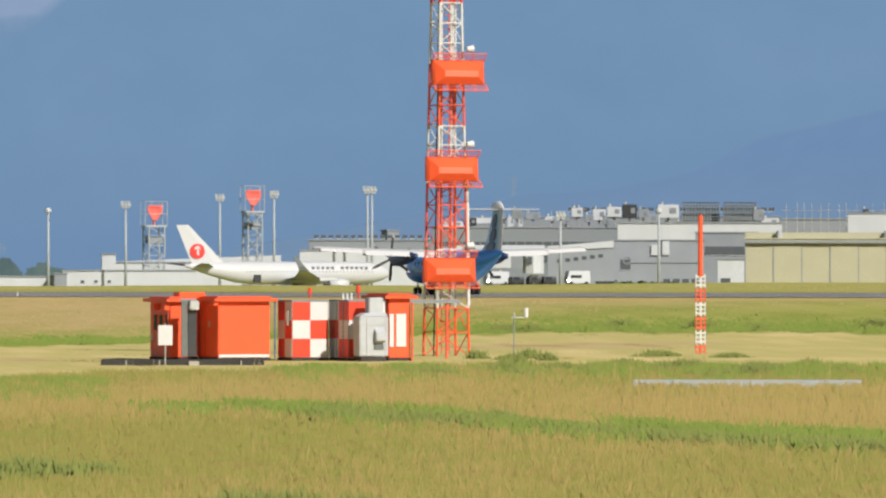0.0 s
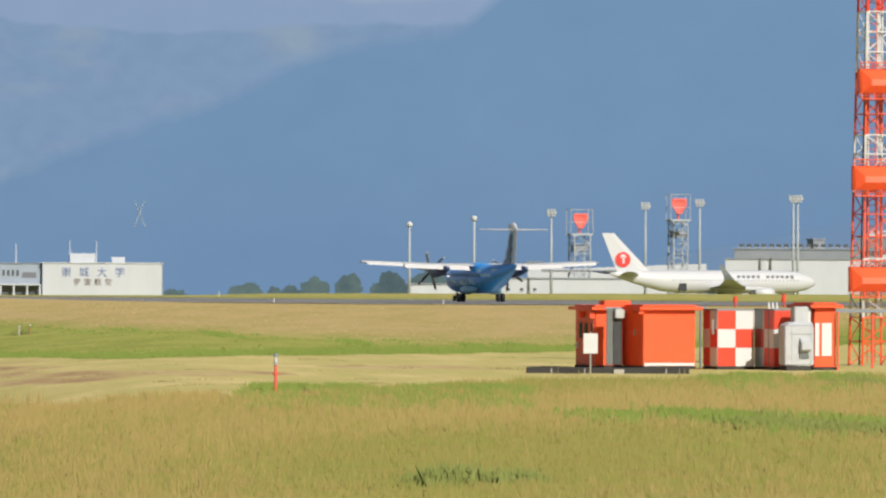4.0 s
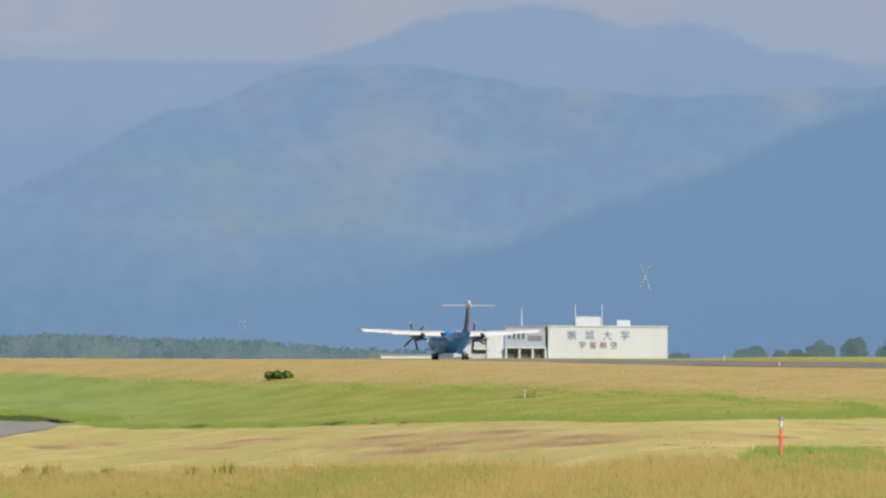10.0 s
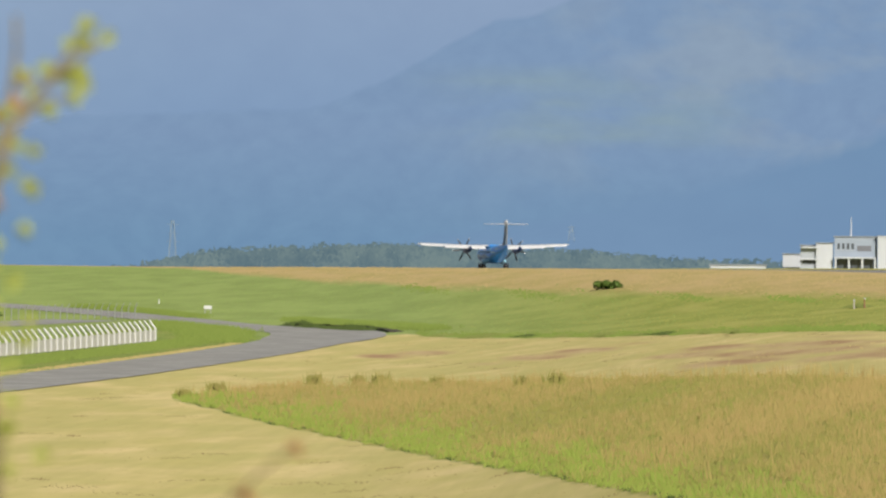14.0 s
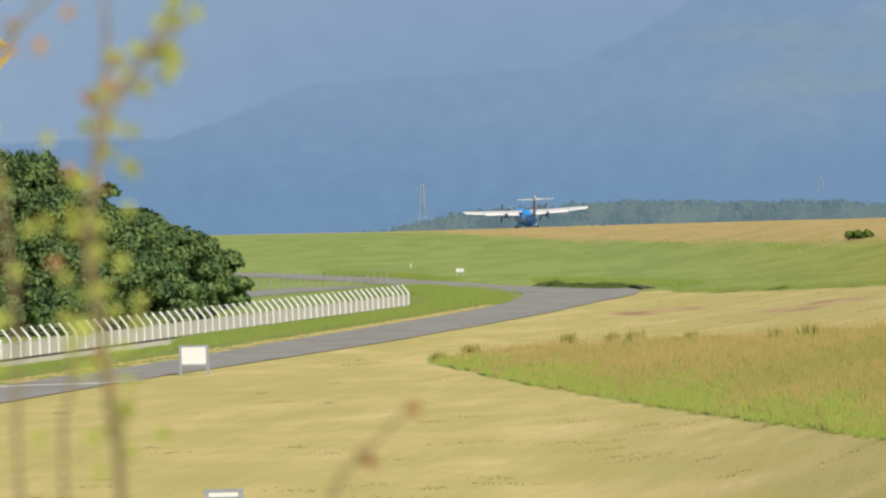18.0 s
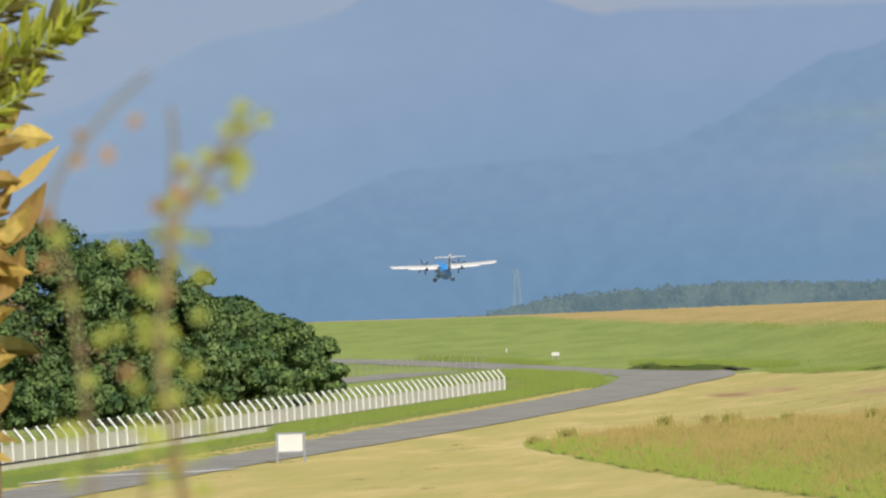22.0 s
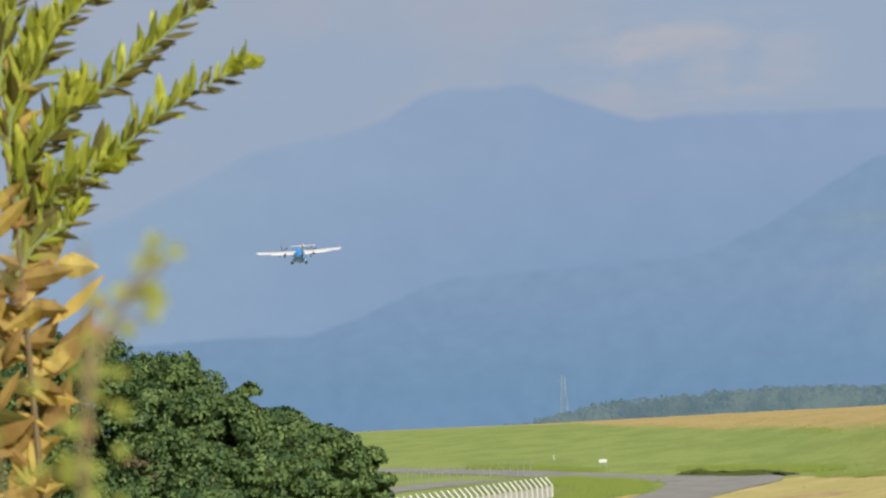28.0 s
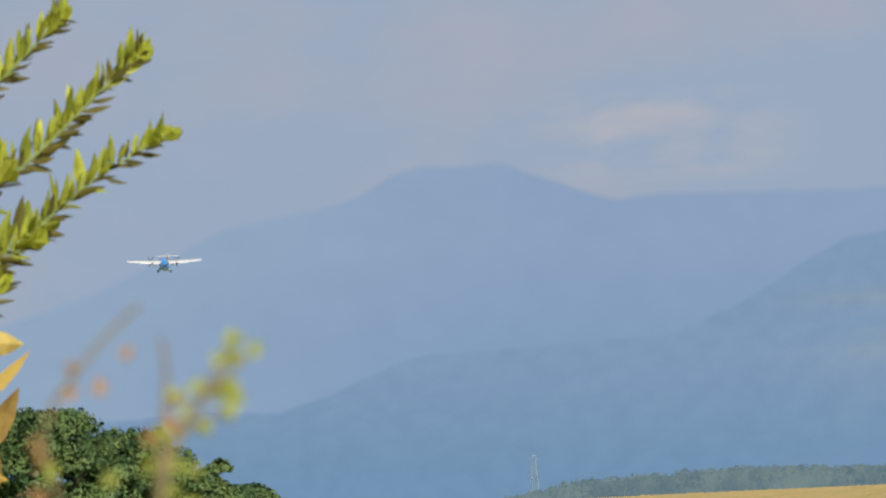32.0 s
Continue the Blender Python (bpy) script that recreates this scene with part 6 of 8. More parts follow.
def field_things():
    sign_board(-40.3, 305.5, 1.36, 0.92, 0.48, 4, "white blank roadside board on two steel legs")
    sign_board(-21.1, 165.2, 0.95, 0.2, 0.44, 6, "low white label board between two grey posts")
    x, y = -53.6, 601.6
    bx = thing("marker_box", on_ground(x, y), "small white box on short legs in the grass", "box")
    part("casing", Shape().box((0, 0, 0.55), (0.75, 0.4, 0.34)), WHITE, bx, bevel=0.03)
    for u in (-0.28, 0.28):
        part("leg", Shape().tube((u, 0, -0.1), (u, 0, 0.5), 0.04), GALV, bx)
    for x, y, h, mat, lb in ((5.6, 430.0, 0.55, CONCRETE, "short pale grey marker stake in the grass"), (6.3, 430.0, 0.6, RUST, "short rusty brown marker stake in the grass"), (-62.0, 640.0, 0.4, WHITE, "short white marker stake beside the road"), (33.6, 632.1, 0.4, WHITE, "white runway edge lamp post"), (46.9, 586.1, 0.4, WHITE, "white runway edge lamp post"), (37.1, 834.0, 0.7, WHITE, "white runway edge lamp post"), (112.0, 505.0, 0.5, WHITE, "white runway edge lamp post")):
        st = thing("marker_stake", on_ground(x, y), lb, "stake", "field markers")
        part("stake", Shape().tube((0, 0, -0.2), (0, 0, h), 0.06, 0.05, 8), mat, st)
        part("cap", Shape().tube((0, 0, h), (0, 0, h + 0.08), 0.075, 0.06, 8), GALV, st)
    # power pylons far off
    x, y = spot(-5.415, 3000)
    z = ground(x, y)
    h = 5 + 3000 * math.tan(radians(0.106)) - z
    py = thing("power_pylon", pose(x, y, z), "haze-tinted lattice power pylon far behind the trees", "pylon")
    s = Shape()
    lattice(lambda q: s, 0, h, lambda q: 2.6 - 2.0 * q / h, 0.11, 4.0)
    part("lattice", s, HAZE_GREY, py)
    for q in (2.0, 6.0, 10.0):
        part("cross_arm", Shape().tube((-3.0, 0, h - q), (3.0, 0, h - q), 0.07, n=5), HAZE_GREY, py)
    for az, el, d, w in ((3.685, 0.470, 4120, 3.4), (3.875, 0.472, 4118, 2.6), (2.9, 0.60, 4120, 2.4), (-2.45, 0.30, 4380, 3.0)):
        x, y = spot(az, d)
        hs = thing("hill_house", pose(x, y, 5 + d * math.tan(radians(el)), 0, 0, -az), "small pale house far off on the mountainside", "house", "hillside houses")
        part("wall", Shape().box((0, 0, 1.0), (w, 3.0, 2.2)), WALL_PALE, hs)
        part("roof", Shape().prism([(-w * 0.6, 2.1), (w * 0.6, 2.1), (0, 3.1)], -1.8, 1.8), WALL_WHITE, hs)
    for az, el0, el1, d in ((4.44, 0.02, 0.13, 4060), (-1.81, -0.06, 0.08, 3000), (9.06, 0.56, 0.74, 3850)):
        x, y = spot(az, d)
        za, zb = (5 + d * math.tan(radians(e)) for e in (el0, el1))
        pl = thing("power_pylon", pose(x, y, za), "haze-tinted grey lattice power pylon on a far slope", "pylon", "far pylons")
        s, h = Shape(), zb - za
        lattice(lambda q: s, 0, h, lambda q: 1.5 - 1.1 * q / h, 0.07, 2.5)
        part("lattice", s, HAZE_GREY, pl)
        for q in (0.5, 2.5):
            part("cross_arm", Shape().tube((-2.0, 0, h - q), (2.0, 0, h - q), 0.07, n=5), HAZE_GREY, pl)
    x, y = spot(1.828, 4035)
    xm = thing("cross_mast", pose(x, y, 5 + 4035 * math.tan(radians(0.36))), "haze-tinted crossed lattice mast on the mountainside", "mast")
    for sx in (-1, 1):
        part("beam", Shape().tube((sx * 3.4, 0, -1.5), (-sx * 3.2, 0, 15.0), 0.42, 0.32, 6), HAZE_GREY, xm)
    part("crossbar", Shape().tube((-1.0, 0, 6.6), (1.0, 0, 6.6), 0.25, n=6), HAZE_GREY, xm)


# ---- foliage ----
def leaf_cloud(lumps, count, size, seed, squash=0.8):
    """Leaf quads on the outer faces of many overlapping lumps (x, y, z, r)."""
    rng = np.random.default_rng(seed)
    L = np.array(lumps)
    pick = rng.choice(len(L), count, p=L[:, 3] ** 2 / (L[:, 3] ** 2).sum())
    d = rng.normal(size=(count, 3))
    d[:, 2] = np.abs(d[:, 2]) * 0.9 - 0.35
    d /= np.linalg.norm(d, axis=1)[:, None]
    c = L[pick, :3] + d * (L[pick, 3] * rng.uniform(0.72, 1.06, count))[:, None] * np.array([1, 1, squash])
    nrm = d + rng.normal(size=(count, 3)) * 0.55
    nrm /= np.linalg.norm(nrm, axis=1)[:, None]
    u = np.cross(nrm, rng.normal(size=(count, 3)))
    u /= np.linalg.norm(u, axis=1)[:, None]
    v = np.cross(nrm, u)
    s = (size * rng.uniform(0.35, 1.0, count) ** 1.5 * 1.9)[:, None]
    bend = nrm * s * 0.25
    p = np.stack([c - u * s, c - v * s * 0.55 + bend, c + u * s, c + v * s * 0.55 + bend], 1).reshape(-1, 3)
    f = np.arange(count * 4).reshape(-1, 4)
    nr = d + rng.normal(size=(count, 3)) * 0.35 + [0, -0.15, 0.25]
    return p.tolist(), f.tolist(), np.repeat(nr / np.linalg.norm(nr, axis=1)[:, None], 4, 0).tolist()


def leafage(name, cloud, mat):
    """Mesh of a leaf cloud, its leaves shaded as the crown's rounded outside."""
    vs, fs, nr = cloud
    ob = big_mesh(name, vs, fs, mat)
    ob.data.shade_smooth()
    ob.data.normals_split_custom_set_from_vertices(nr)
    return ob


def tree(az, d, top, rx, seed, label, group, leaves=5200, size=0.34, mat=None, name="tree", dry=False):
    x, y = spot(az, d)
    z = ground(x, y)
    h = top - z
    rng = random.Random(seed)
    t = thing(name, pose(x, y, z), label, "tree", group)
    trunk = Shape().tube((0, 0, -0.3), (0.2, 0.1, h * 0.5), 0.05 * h, 0.03 * h, 9)
    for k in range(5):
        a = math.tau * k / 5 + rng.random()
        trunk.tube((0.1, 0, h * (0.25 + 0.05 * k)), (rx * 0.6 * math.cos(a), rx * 0.6 * math.sin(a), h * (0.5 + 0.07 * k)), 0.02 * h, 0.008 * h, 6)
    part("trunk", trunk, BARK, t)
    lumps = []
    for k in range(110):
        u = rng.random() ** 0.8
        zz = h * (0.1 + 0.86 * u)
        rr = rx * math.sqrt(max(0.05, 1 - ((u - 0.3) / 0.72) ** 2)) * (0.55 + 0.5 * rng.random())
        a = rng.random() * math.tau
        r = rx * (0.16 + 0.15 * rng.random())
        lumps.append((rr * math.cos(a), rr * math.sin(a), min(zz, h - r * 0.75), r))
    crown = leafage("crown", leaf_cloud(lumps, leaves, size, seed), mat or LEAF)
    crown.parent = t
    if dry:
        for k in range(3):
            a, u = rng.uniform(-2.6, -0.5), rng.uniform(0.25, 0.8)
            spots = [(rx * 0.8 * math.cos(a) + rng.uniform(-0.8, 0.8), rx * 0.8 * math.sin(a), h * u + rng.uniform(-0.9, 0.9), 0.5) for q in range(5)]
            patch = leafage("dry_vine", leaf_cloud(spots, 170, size * 0.9, seed + k), DRY_VINE)
            patch.parent = t
            tagged(patch, "dry brown vine leaves")
    return t


def shrub(x, y, w, h, seed, label="dark green low bush in the meadow", size=0.12, count=1500):
    rng = random.Random(seed)
    b = thing("bush", on_ground(x, y), label, "bush", "meadow bushes")
    lumps = [((rng.random() - 0.5) * w * 0.8, (rng.random() - 0.5) * w * 0.8, h * (0.25 + 0.4 * rng.random()), h * (0.25 + 0.15 * rng.random()) + 0.05 * w) for k in range(22)]
    c = leafage("leaves", leaf_cloud(lumps, count, size, seed), BUSH_GREEN)
    c.parent = b
    part("stem", Shape().tube((0, 0, -0.2), (0, 0, h * 0.6), 0.05, 0.03), BARK, b)


def weed_clump(x, y, w, h, seed, mat=None):
    """A tuft of coarse upright weeds, tallest in the middle."""
    rng = np.random.default_rng(seed)
    c = thing("weed_clump", on_ground(x, y), "clump of coarse dark green weeds in the grass", "weeds", "weed clumps")
    n = int(70 + 60 * w)
    xy = rng.normal(size=(n, 2)) * [w * 0.36, w * 0.2]
    hh = h * 0.95 * np.exp(-(xy[:, 0] / (0.62 * w)) ** 2) * rng.uniform(0.6, 1.15, n)
    ob = blades("tuft", np.column_stack([xy, np.zeros(n)]), seed, hh, 0.055, 4, mat or WEED_CLUMP, "coarse green weeds", 0.3)
    ob.parent = c
    del ob["category"]


def blades(name, pts, seed, tall, wide, per, mat, label, lean=0.35):
    """Upright grass blades in tufts at the given ground points; tall and wide may vary point by point."""
    rng = np.random.default_rng(seed)
    P = np.repeat(pts, per, 0)
    n = len(P)
    T, W = np.repeat(np.broadcast_to(tall, len(pts)), per) * rng.uniform(0.55, 1.2, n), np.repeat(np.broadcast_to(wide, len(pts)), per) * rng.uniform(0.6, 1.3, n)
    a = rng.uniform(-1.1, 1.1, n)
    off = rng.normal(size=(n, 2)) * (T * 0.35)[:, None]
    base = np.column_stack([P[:, 0] + off[:, 0], P[:, 1] + off[:, 1], P[:, 2] - 0.03])
    side = np.column_stack([np.cos(a), np.sin(a), np.zeros(n)]) * W[:, None]
    tip = base + np.column_stack([np.clip(rng.normal(size=n), -1.6, 1.6) * lean * T, (np.abs(rng.normal(size=n)) - 0.35) * lean * T, T])
    mid = base * 0.45 + tip * 0.55
    v = np.stack([base - side * 0.5, base + side * 0.5, mid + side * 0.4, tip, mid - side * 0.4], 1).reshape(-1, 3)
    k = np.arange(n)[:, None] * 5
    ob = big_mesh(name, v.tolist(), (k + np.array([0, 1, 2, 3, 4])).tolist(), mat)
    ob.data.attributes.new("tip", "FLOAT", "POINT").data.foreach_set("value", np.tile([0.0, 0.0, 0.85, 1.0, 0.85], n))
    nr = np.repeat(np.column_stack([rng.normal(size=(n, 2)) * 0.15 - [0, 0.35], np.ones(n)]), 5, 0)
    ob.data.shade_smooth()
    ob.data.normals_split_custom_set_from_vertices((nr / np.linalg.norm(nr, axis=1)[:, None]).tolist())
    return tagged(ob, label, "grass", kind="stuff")


def scatter(n, d0, d1, seed, az0=-13.0, az1=14.0):
    rng = np.random.default_rng(seed)
    a, d = np.radians(rng.uniform(az0, az1, n)), np.exp(rng.uniform(math.log(d0), math.log(d1), n))
    x, y = d * np.sin(a), d * np.cos(a)
    return np.column_stack([x, y, ground_np(x, y)]), d


def off_paving(p):
    o = np.abs((p[:, 0] - RUNWAY_MID.x) * RUNWAY_SIDE.x + (p[:, 1] - RUNWAY_MID.y) * RUNWAY_SIDE.y)
    rx = np.interp(p[:, 1], [0, 190, 302, 326, 370, 440, 485, 510, 530, 544, 559, 579, 604, 640, 690], [-54, -50, -44.7, -43, -40.8, -37.9, -36.7, -36, -37.6, -42, -48.5, -55.8, -66, -84, -120])
    return (o > 50) & (np.abs(p[:, 0] - rx) > 7)


def lushness(p):
    """A slow field that says where the meadow is green rather than seeded and tan."""
    x, y = p[:, 0], p[:, 1]
    return np.sin(x * 0.11 + 1.3) + np.sin(y * 0.06 - 0.5 + x * 0.03) + 0.7 * np.sin(x * 0.31 - y * 0.11)


def meadow():
    p, d = scatter(122000, 92, 352, 11, -11.0, 13.0)
    m, t, s = zones(p[:, 0], p[:, 1])
    lush = lushness(p) + np.clip(np.degrees(np.arctan2(p[:, 0], p[:, 1])) - 2.5, -1.2, 3) * 0.35 + np.random.default_rng(3).normal(size=len(p)) * 0.9 + 0.6 * (p[:, 0] < -3) - 0.9 * np.exp(-((np.degrees(np.arctan2(p[:, 0], p[:, 1])) - 1.7) / 1.8) ** 2)
    tall, q = t > 0.5, p
    az = np.degrees(np.arctan2(p[:, 0], p[:, 1]))
    edge = tall & (az < 0.6) & (d < np.interp(az, *PATCH_LOW) * (1.12 + 0.05 * np.sin(p[:, 0] * 0.8) + 0.03 * np.sin(p[:, 0] * 2.1 + 1) + 0.06 * np.random.default_rng(9).normal(size=len(p))))
    plume = edge & (np.random.default_rng(8).uniform(size=len(p)) < 0.16)
    tall = (tall & ~edge) | plume
    g, r = tall & (lush > np.where(az < 0.6, -0.7, 0.0)), tall & (lush <= np.where(az < 0.6, 0.35, 0.4))
    blades("lush_grass", q[edge], 20, 0.16 + 0.0004 * d[edge], 0.012 + 0.0001 * d[edge], 6, GRASS_LIME, "bright lush grass at the patch edge", 0.4)
    k = tall & (np.random.default_rng(10).uniform(size=len(p)) < 0.003)
    blades("seed_stalk_grass", q[k], 29, 0.5 + 0.0008 * d[k], 0.012 + 0.0001 * d[k], 3, GRASS_TAN, "tall thin seed stalks above the meadow", 0.12)
    blades("meadow_grass", q[g], 21, 0.13 + 0.0005 * d[g], 0.0095 + 0.00008 * d[g], 5, GRASS_GREEN, "rough green meadow grass", 0.4)
    blades("seeding_grass", q[r], 22, 0.18 + 0.0006 * d[r], 0.008 + 0.000075 * d[r], 5, GRASS_TAN, "tall tan grass in seed", 0.3)
    p, d = scatter(70000, 290, 900, 12)
    m, t, s = zones(p[:, 0], p[:, 1])
    keep = (m < 0.5) & (t < 0.5) & off_paving(p)
    rng = np.random.default_rng(4)
    tan = keep & (s > rng.uniform(0, 1, len(p)))
    grn = keep & ~tan
    east = np.degrees(np.arctan2(p[:, 0], p[:, 1])) > -0.9 + 1.2 * rng.normal(size=len(p))
    for kind, mat, seed, lb in ((east, GRASS_FIELD, 23, "olive field grass beside the runway"), (~east, GRASS_BANK, 19, "fresh green grass on the runway bank")):
        g = grn & kind
        blades("field_grass", p[g], seed, 0.035 + 0.00006 * d[g], 0.0003 * d[g], 3, mat, lb, 0.6)
    blades("dry_field_grass", p[tan], 24, 0.06 + 0.00006 * d[tan], 0.0003 * d[tan], 3, GRASS_PALE, "tan seeding grass along the runway bank", 0.7)
    p, d = scatter(14000, 120, 500, 13)
    m, t, s = zones(p[:, 0], p[:, 1])
    k = (m > 0.5) & off_paving(p)
    blades("hay_stubble", p[k], 25, 0.02 + 0.0001 * d[k], 0.03 + 0.0005 * d[k], 3, STRAW, "short mown straw stubble", 3.0)
    rng = np.random.default_rng(14)
    c, d = scatter(900, 150, 480, 15)
    c = c[zones(c[:, 0], c[:, 1])[0] > 0.5][:150]
    u = np.repeat(c, 34, 0)
    run = np.tile(np.linspace(-1, 1, 34), len(c)) * np.repeat(rng.uniform(0.2, 1.3, len(c)), 34)
    keep = np.abs(np.sin(run * 5.0 + np.repeat(rng.uniform(0, 6, len(c)), 34))) > 0.35
    run = np.where(keep, run, run * 0.3)
    xy = u[:, :2] + np.column_stack([run, run * np.repeat(rng.uniform(-1.2, 1.2, len(c)), 34)]) + rng.normal(size=(len(u), 2)) * [0.12, 0.6]
    blades("hay_wisps", np.column_stack([xy, ground_np(xy[:, 0], xy[:, 1])]), 33, 0.06, 0.06, 2, HAY_DARK, "thin dark wisps of old hay and wheel ruts", 0.9)
    # greener fringe along the ditch and the patch edge
    rng = np.random.default_rng(6)
    for line, n, spread, seed, hgt in ((((19.6, 170.9), (21.0, 166.7), (21.8, 161.5), (24.1, 156.2), (25.3, 150.9), (26.3, 144.6), (27.4, 140.3), (28.7, 137.0), (29.8, 133.7)), 5200, 2.2, 26, 0.32), (((20.8, 162.7), (21.4, 158.6), (22.8, 156.3), (23.6, 153.2), (24.5, 146.0), (25.4, 139.7), (26.7, 136.4), (27.9, 133.1), (29.0, 129.8)), 1700, 0.6, 35, 0.32), (((-55.4, 277.0), (-50.6, 350.0), (-46.6, 430.0), (-44.2, 482.0)), 5200, 0.6, 30, 0.26), (((-51.2, 382.0), (-49.6, 408.0), (-47.2, 450.0), (-44.8, 486.0)), 3200, 0.4, 41, 0.62), (((-48.9, 302.0), (-45.6, 370.0), (-42.6, 440.0), (-41.2, 490.0)), 1500, 0.5, 42, 0.10), (((-55.0, 556.0), (-46.5, 530.0), (-43.5, 495.0)), 3200, 1.9, 31, 0.5), (((-53.0, 584.0), (-60.0, 604.0), (-68.0, 622.0)), 2000, 0.8, 34, 0.4), (((-43.6, 576.0), (-34.2, 551.0), (-27.6, 524.0)), 1600, 1.0, 32, 0.45)):
        u = rng.uniform(0, len(line) - 1, n)
        i = np.minimum(u.astype(int), len(line) - 2)
        A = np.array(line)
        xy = A[i] + (A[i + 1] - A[i]) * (u - i)[:, None] + rng.normal(size=(n, 2)) * spread * np.array([0.6, 1.6])
        if seed == 26:
            xy = xy[np.sin(xy[:, 0] * 1.9) + np.sin(xy[:, 1] * 0.23) + rng.normal(size=len(xy)) * 0.4 > 0.1]
        pts = np.column_stack([xy, ground_np(xy[:, 0], xy[:, 1])])
        blades("lush_grass", pts, seed, hgt, 0.07, 5, {35: WEED_CLUMP, 42: STRAW}.get(seed, GRASS_LUSH), "pale dry grass along the road edge" if seed == 42 else "bright lush grass along a ditch or verge", 0.45)
    a = rng.uniform(6.9, 12.6, 5000)
    dd = np.interp(a, *MOW_LOW) - 1 - np.abs(rng.normal(size=5000)) * 15
    keep = np.sin(a * 7.1) + np.sin(a * 17 + dd * 0.2) + rng.normal(size=5000) * 0.6 > -0.2
    x, y = (dd * np.sin(np.radians(a)))[keep], (dd * np.cos(np.radians(a)))[keep]
    blades("lush_grass", np.column_stack([x, y, ground_np(x, y)]), 36, 0.3, 0.045, 4, GRASS_LUSH, "fresh green grass before the station", 0.4)
    a, dd = rng.uniform(2.7, 5.4, 2600), 214 - 34 * rng.random(2600) ** 1.6
    keep = np.sin(a * 9) + np.sin(a * 4 + dd * 0.3) + rng.normal(size=2600) * 0.6 + (a > 3.1) > 0.2
    x, y = (dd * np.sin(np.radians(a)))[keep], (dd * np.cos(np.radians(a)))[keep]
    blades("lush_grass", np.column_stack([x, y, ground_np(x, y)]), 39, 0.28, 0.04, 4, GRASS_LUSH, "fresh green grass beside the marker post", 0.4)
    n = 11000
    a = rng.uniform(-3.2, 12.5, n)
    dd = np.interp(a, *MOW_TOP) * (1 + 0.004 * np.sin(a * 9) + 0.003 * np.sin(a * 23)) + 1.5 + np.abs(rng.normal(size=n)) * np.interp(a, [-3, 5, 12], [9, 9, 8])
    x, y = dd * np.sin(np.radians(a)), dd * np.cos(np.radians(a))
    blades("lush_grass", np.column_stack([x, y, ground_np(x, y)]), 28, 0.15, 0.07, 4, GRASS_LUSH, "bright lush grass above the mown strip", 0.45)
    a = rng.uniform(-3.4, 8.0, 6000)
    dd = np.interp(a, *TAN_LINE) + rng.normal(size=6000) * np.interp(a, [-3, 2, 8], [9, 8, 5])
    keep = np.sin(a * 5.3) + np.sin(a * 13 + dd * 0.1) + rng.normal(size=6000) * 0.5 > 0.9
    x, y = (dd * np.sin(np.radians(a)))[keep], (dd * np.cos(np.radians(a)))[keep]
    blades("lush_grass", np.column_stack([x, y, ground_np(x, y)]), 43, 0.17, 0.12, 3, GRASS_LUSH, "greener tufts where the tan grass begins", 0.5)
    edge_tufts = []
    for k in range(9):
        a = -2.9 + 0.34 * k + rng.uniform(-0.08, 0.08)
        e = float(np.interp(a, *MOW_TOP)) + 3 + 2 * rng.random()
        edge_tufts.append((*spot(a, e), 1.4 + 1.8 * rng.random(), 0.16 + 0.2 * rng.random()))
    for k in range(9):
        a = 6.6 + 0.7 * k + rng.uniform(-0.3, 0.3)
        edge_tufts.append((*spot(a, float(np.interp(a, *MOW_TOP)) + 4 + 6 * rng.random()), 1.2 + 1.2 * rng.random(), 0.25 + 0.3 * rng.random()))
    # coarse weeds along the upper edge of the tall patch and before the station
    a = rng.uniform(-5.2, 1.0, 900)
    keep = np.sin(a * 23) + np.sin(a * 61 + 1) + rng.normal(size=900) * 0.4 > 0.7
    dd = np.interp(a, *MOW_LOW) - np.abs(rng.normal(size=900)) * 6
    x, y = (dd * np.sin(np.radians(a)))[keep], (dd * np.cos(np.radians(a)))[keep]
    blades("seed_stalk_grass", np.column_stack([x, y, ground_np(x, y)]), 37, 0.62, 0.035, 4, GRASS_TAN, "tall olive seed stalks along the patch", 0.14)
    # low dark blades stand in for the shaded cut edge of the patch
    a = rng.uniform(-5.3, 0.3, 3200)
    dd = np.interp(a, *PATCH_LOW) * (1 + 0.006 * np.sin(a * 31)) + np.abs(rng.normal(size=3200)) * 1.2
    keep = np.sin(a * 19) + np.sin(a * 47) + rng.normal(size=3200) * 0.7 > 0.5
    x, y = (dd * np.sin(np.radians(a)))[keep], (dd * np.cos(np.radians(a)))[keep]
    blades("edge_shade_grass", np.column_stack([x, y, ground_np(x, y)]), 38, 0.085, 0.03, 3, BANK_WEED, "low dark blades for the shaded foot of the patch", 0.5)
    for k in range(22):
        f = (k + rng.uniform(-0.3, 0.3)) / 21
        weed_clump(-41.9 + 9.0 * f, 556.5 - 24.0 * f, 1.3 + 1.2 * rng.random(), 0.3 + 0.5 * rng.random() ** 3, 400 + k, BANK_WEED)
    for k in range(34):
        a = 7.6 + 4.9 * rng.random()
        edge_tufts.append((*spot(a, 222 + 24 * rng.random()), 0.7 + 1.2 * rng.random(), 0.2 + 0.35 * rng.random() ** 2))
    for k in range(5):
        edge_tufts.append((38.6 + 4.6 * rng.random(), 255 + 9 * rng.random(), 0.4 + 0.5 * rng.random(), 0.2 + 0.4 * rng.random()))
    for k, (x, y, w, h) in enumerate(edge_tufts):
        weed_clump(x, y, w, h, 140 + k, BANK_WEED if k in (2, 6) else None)
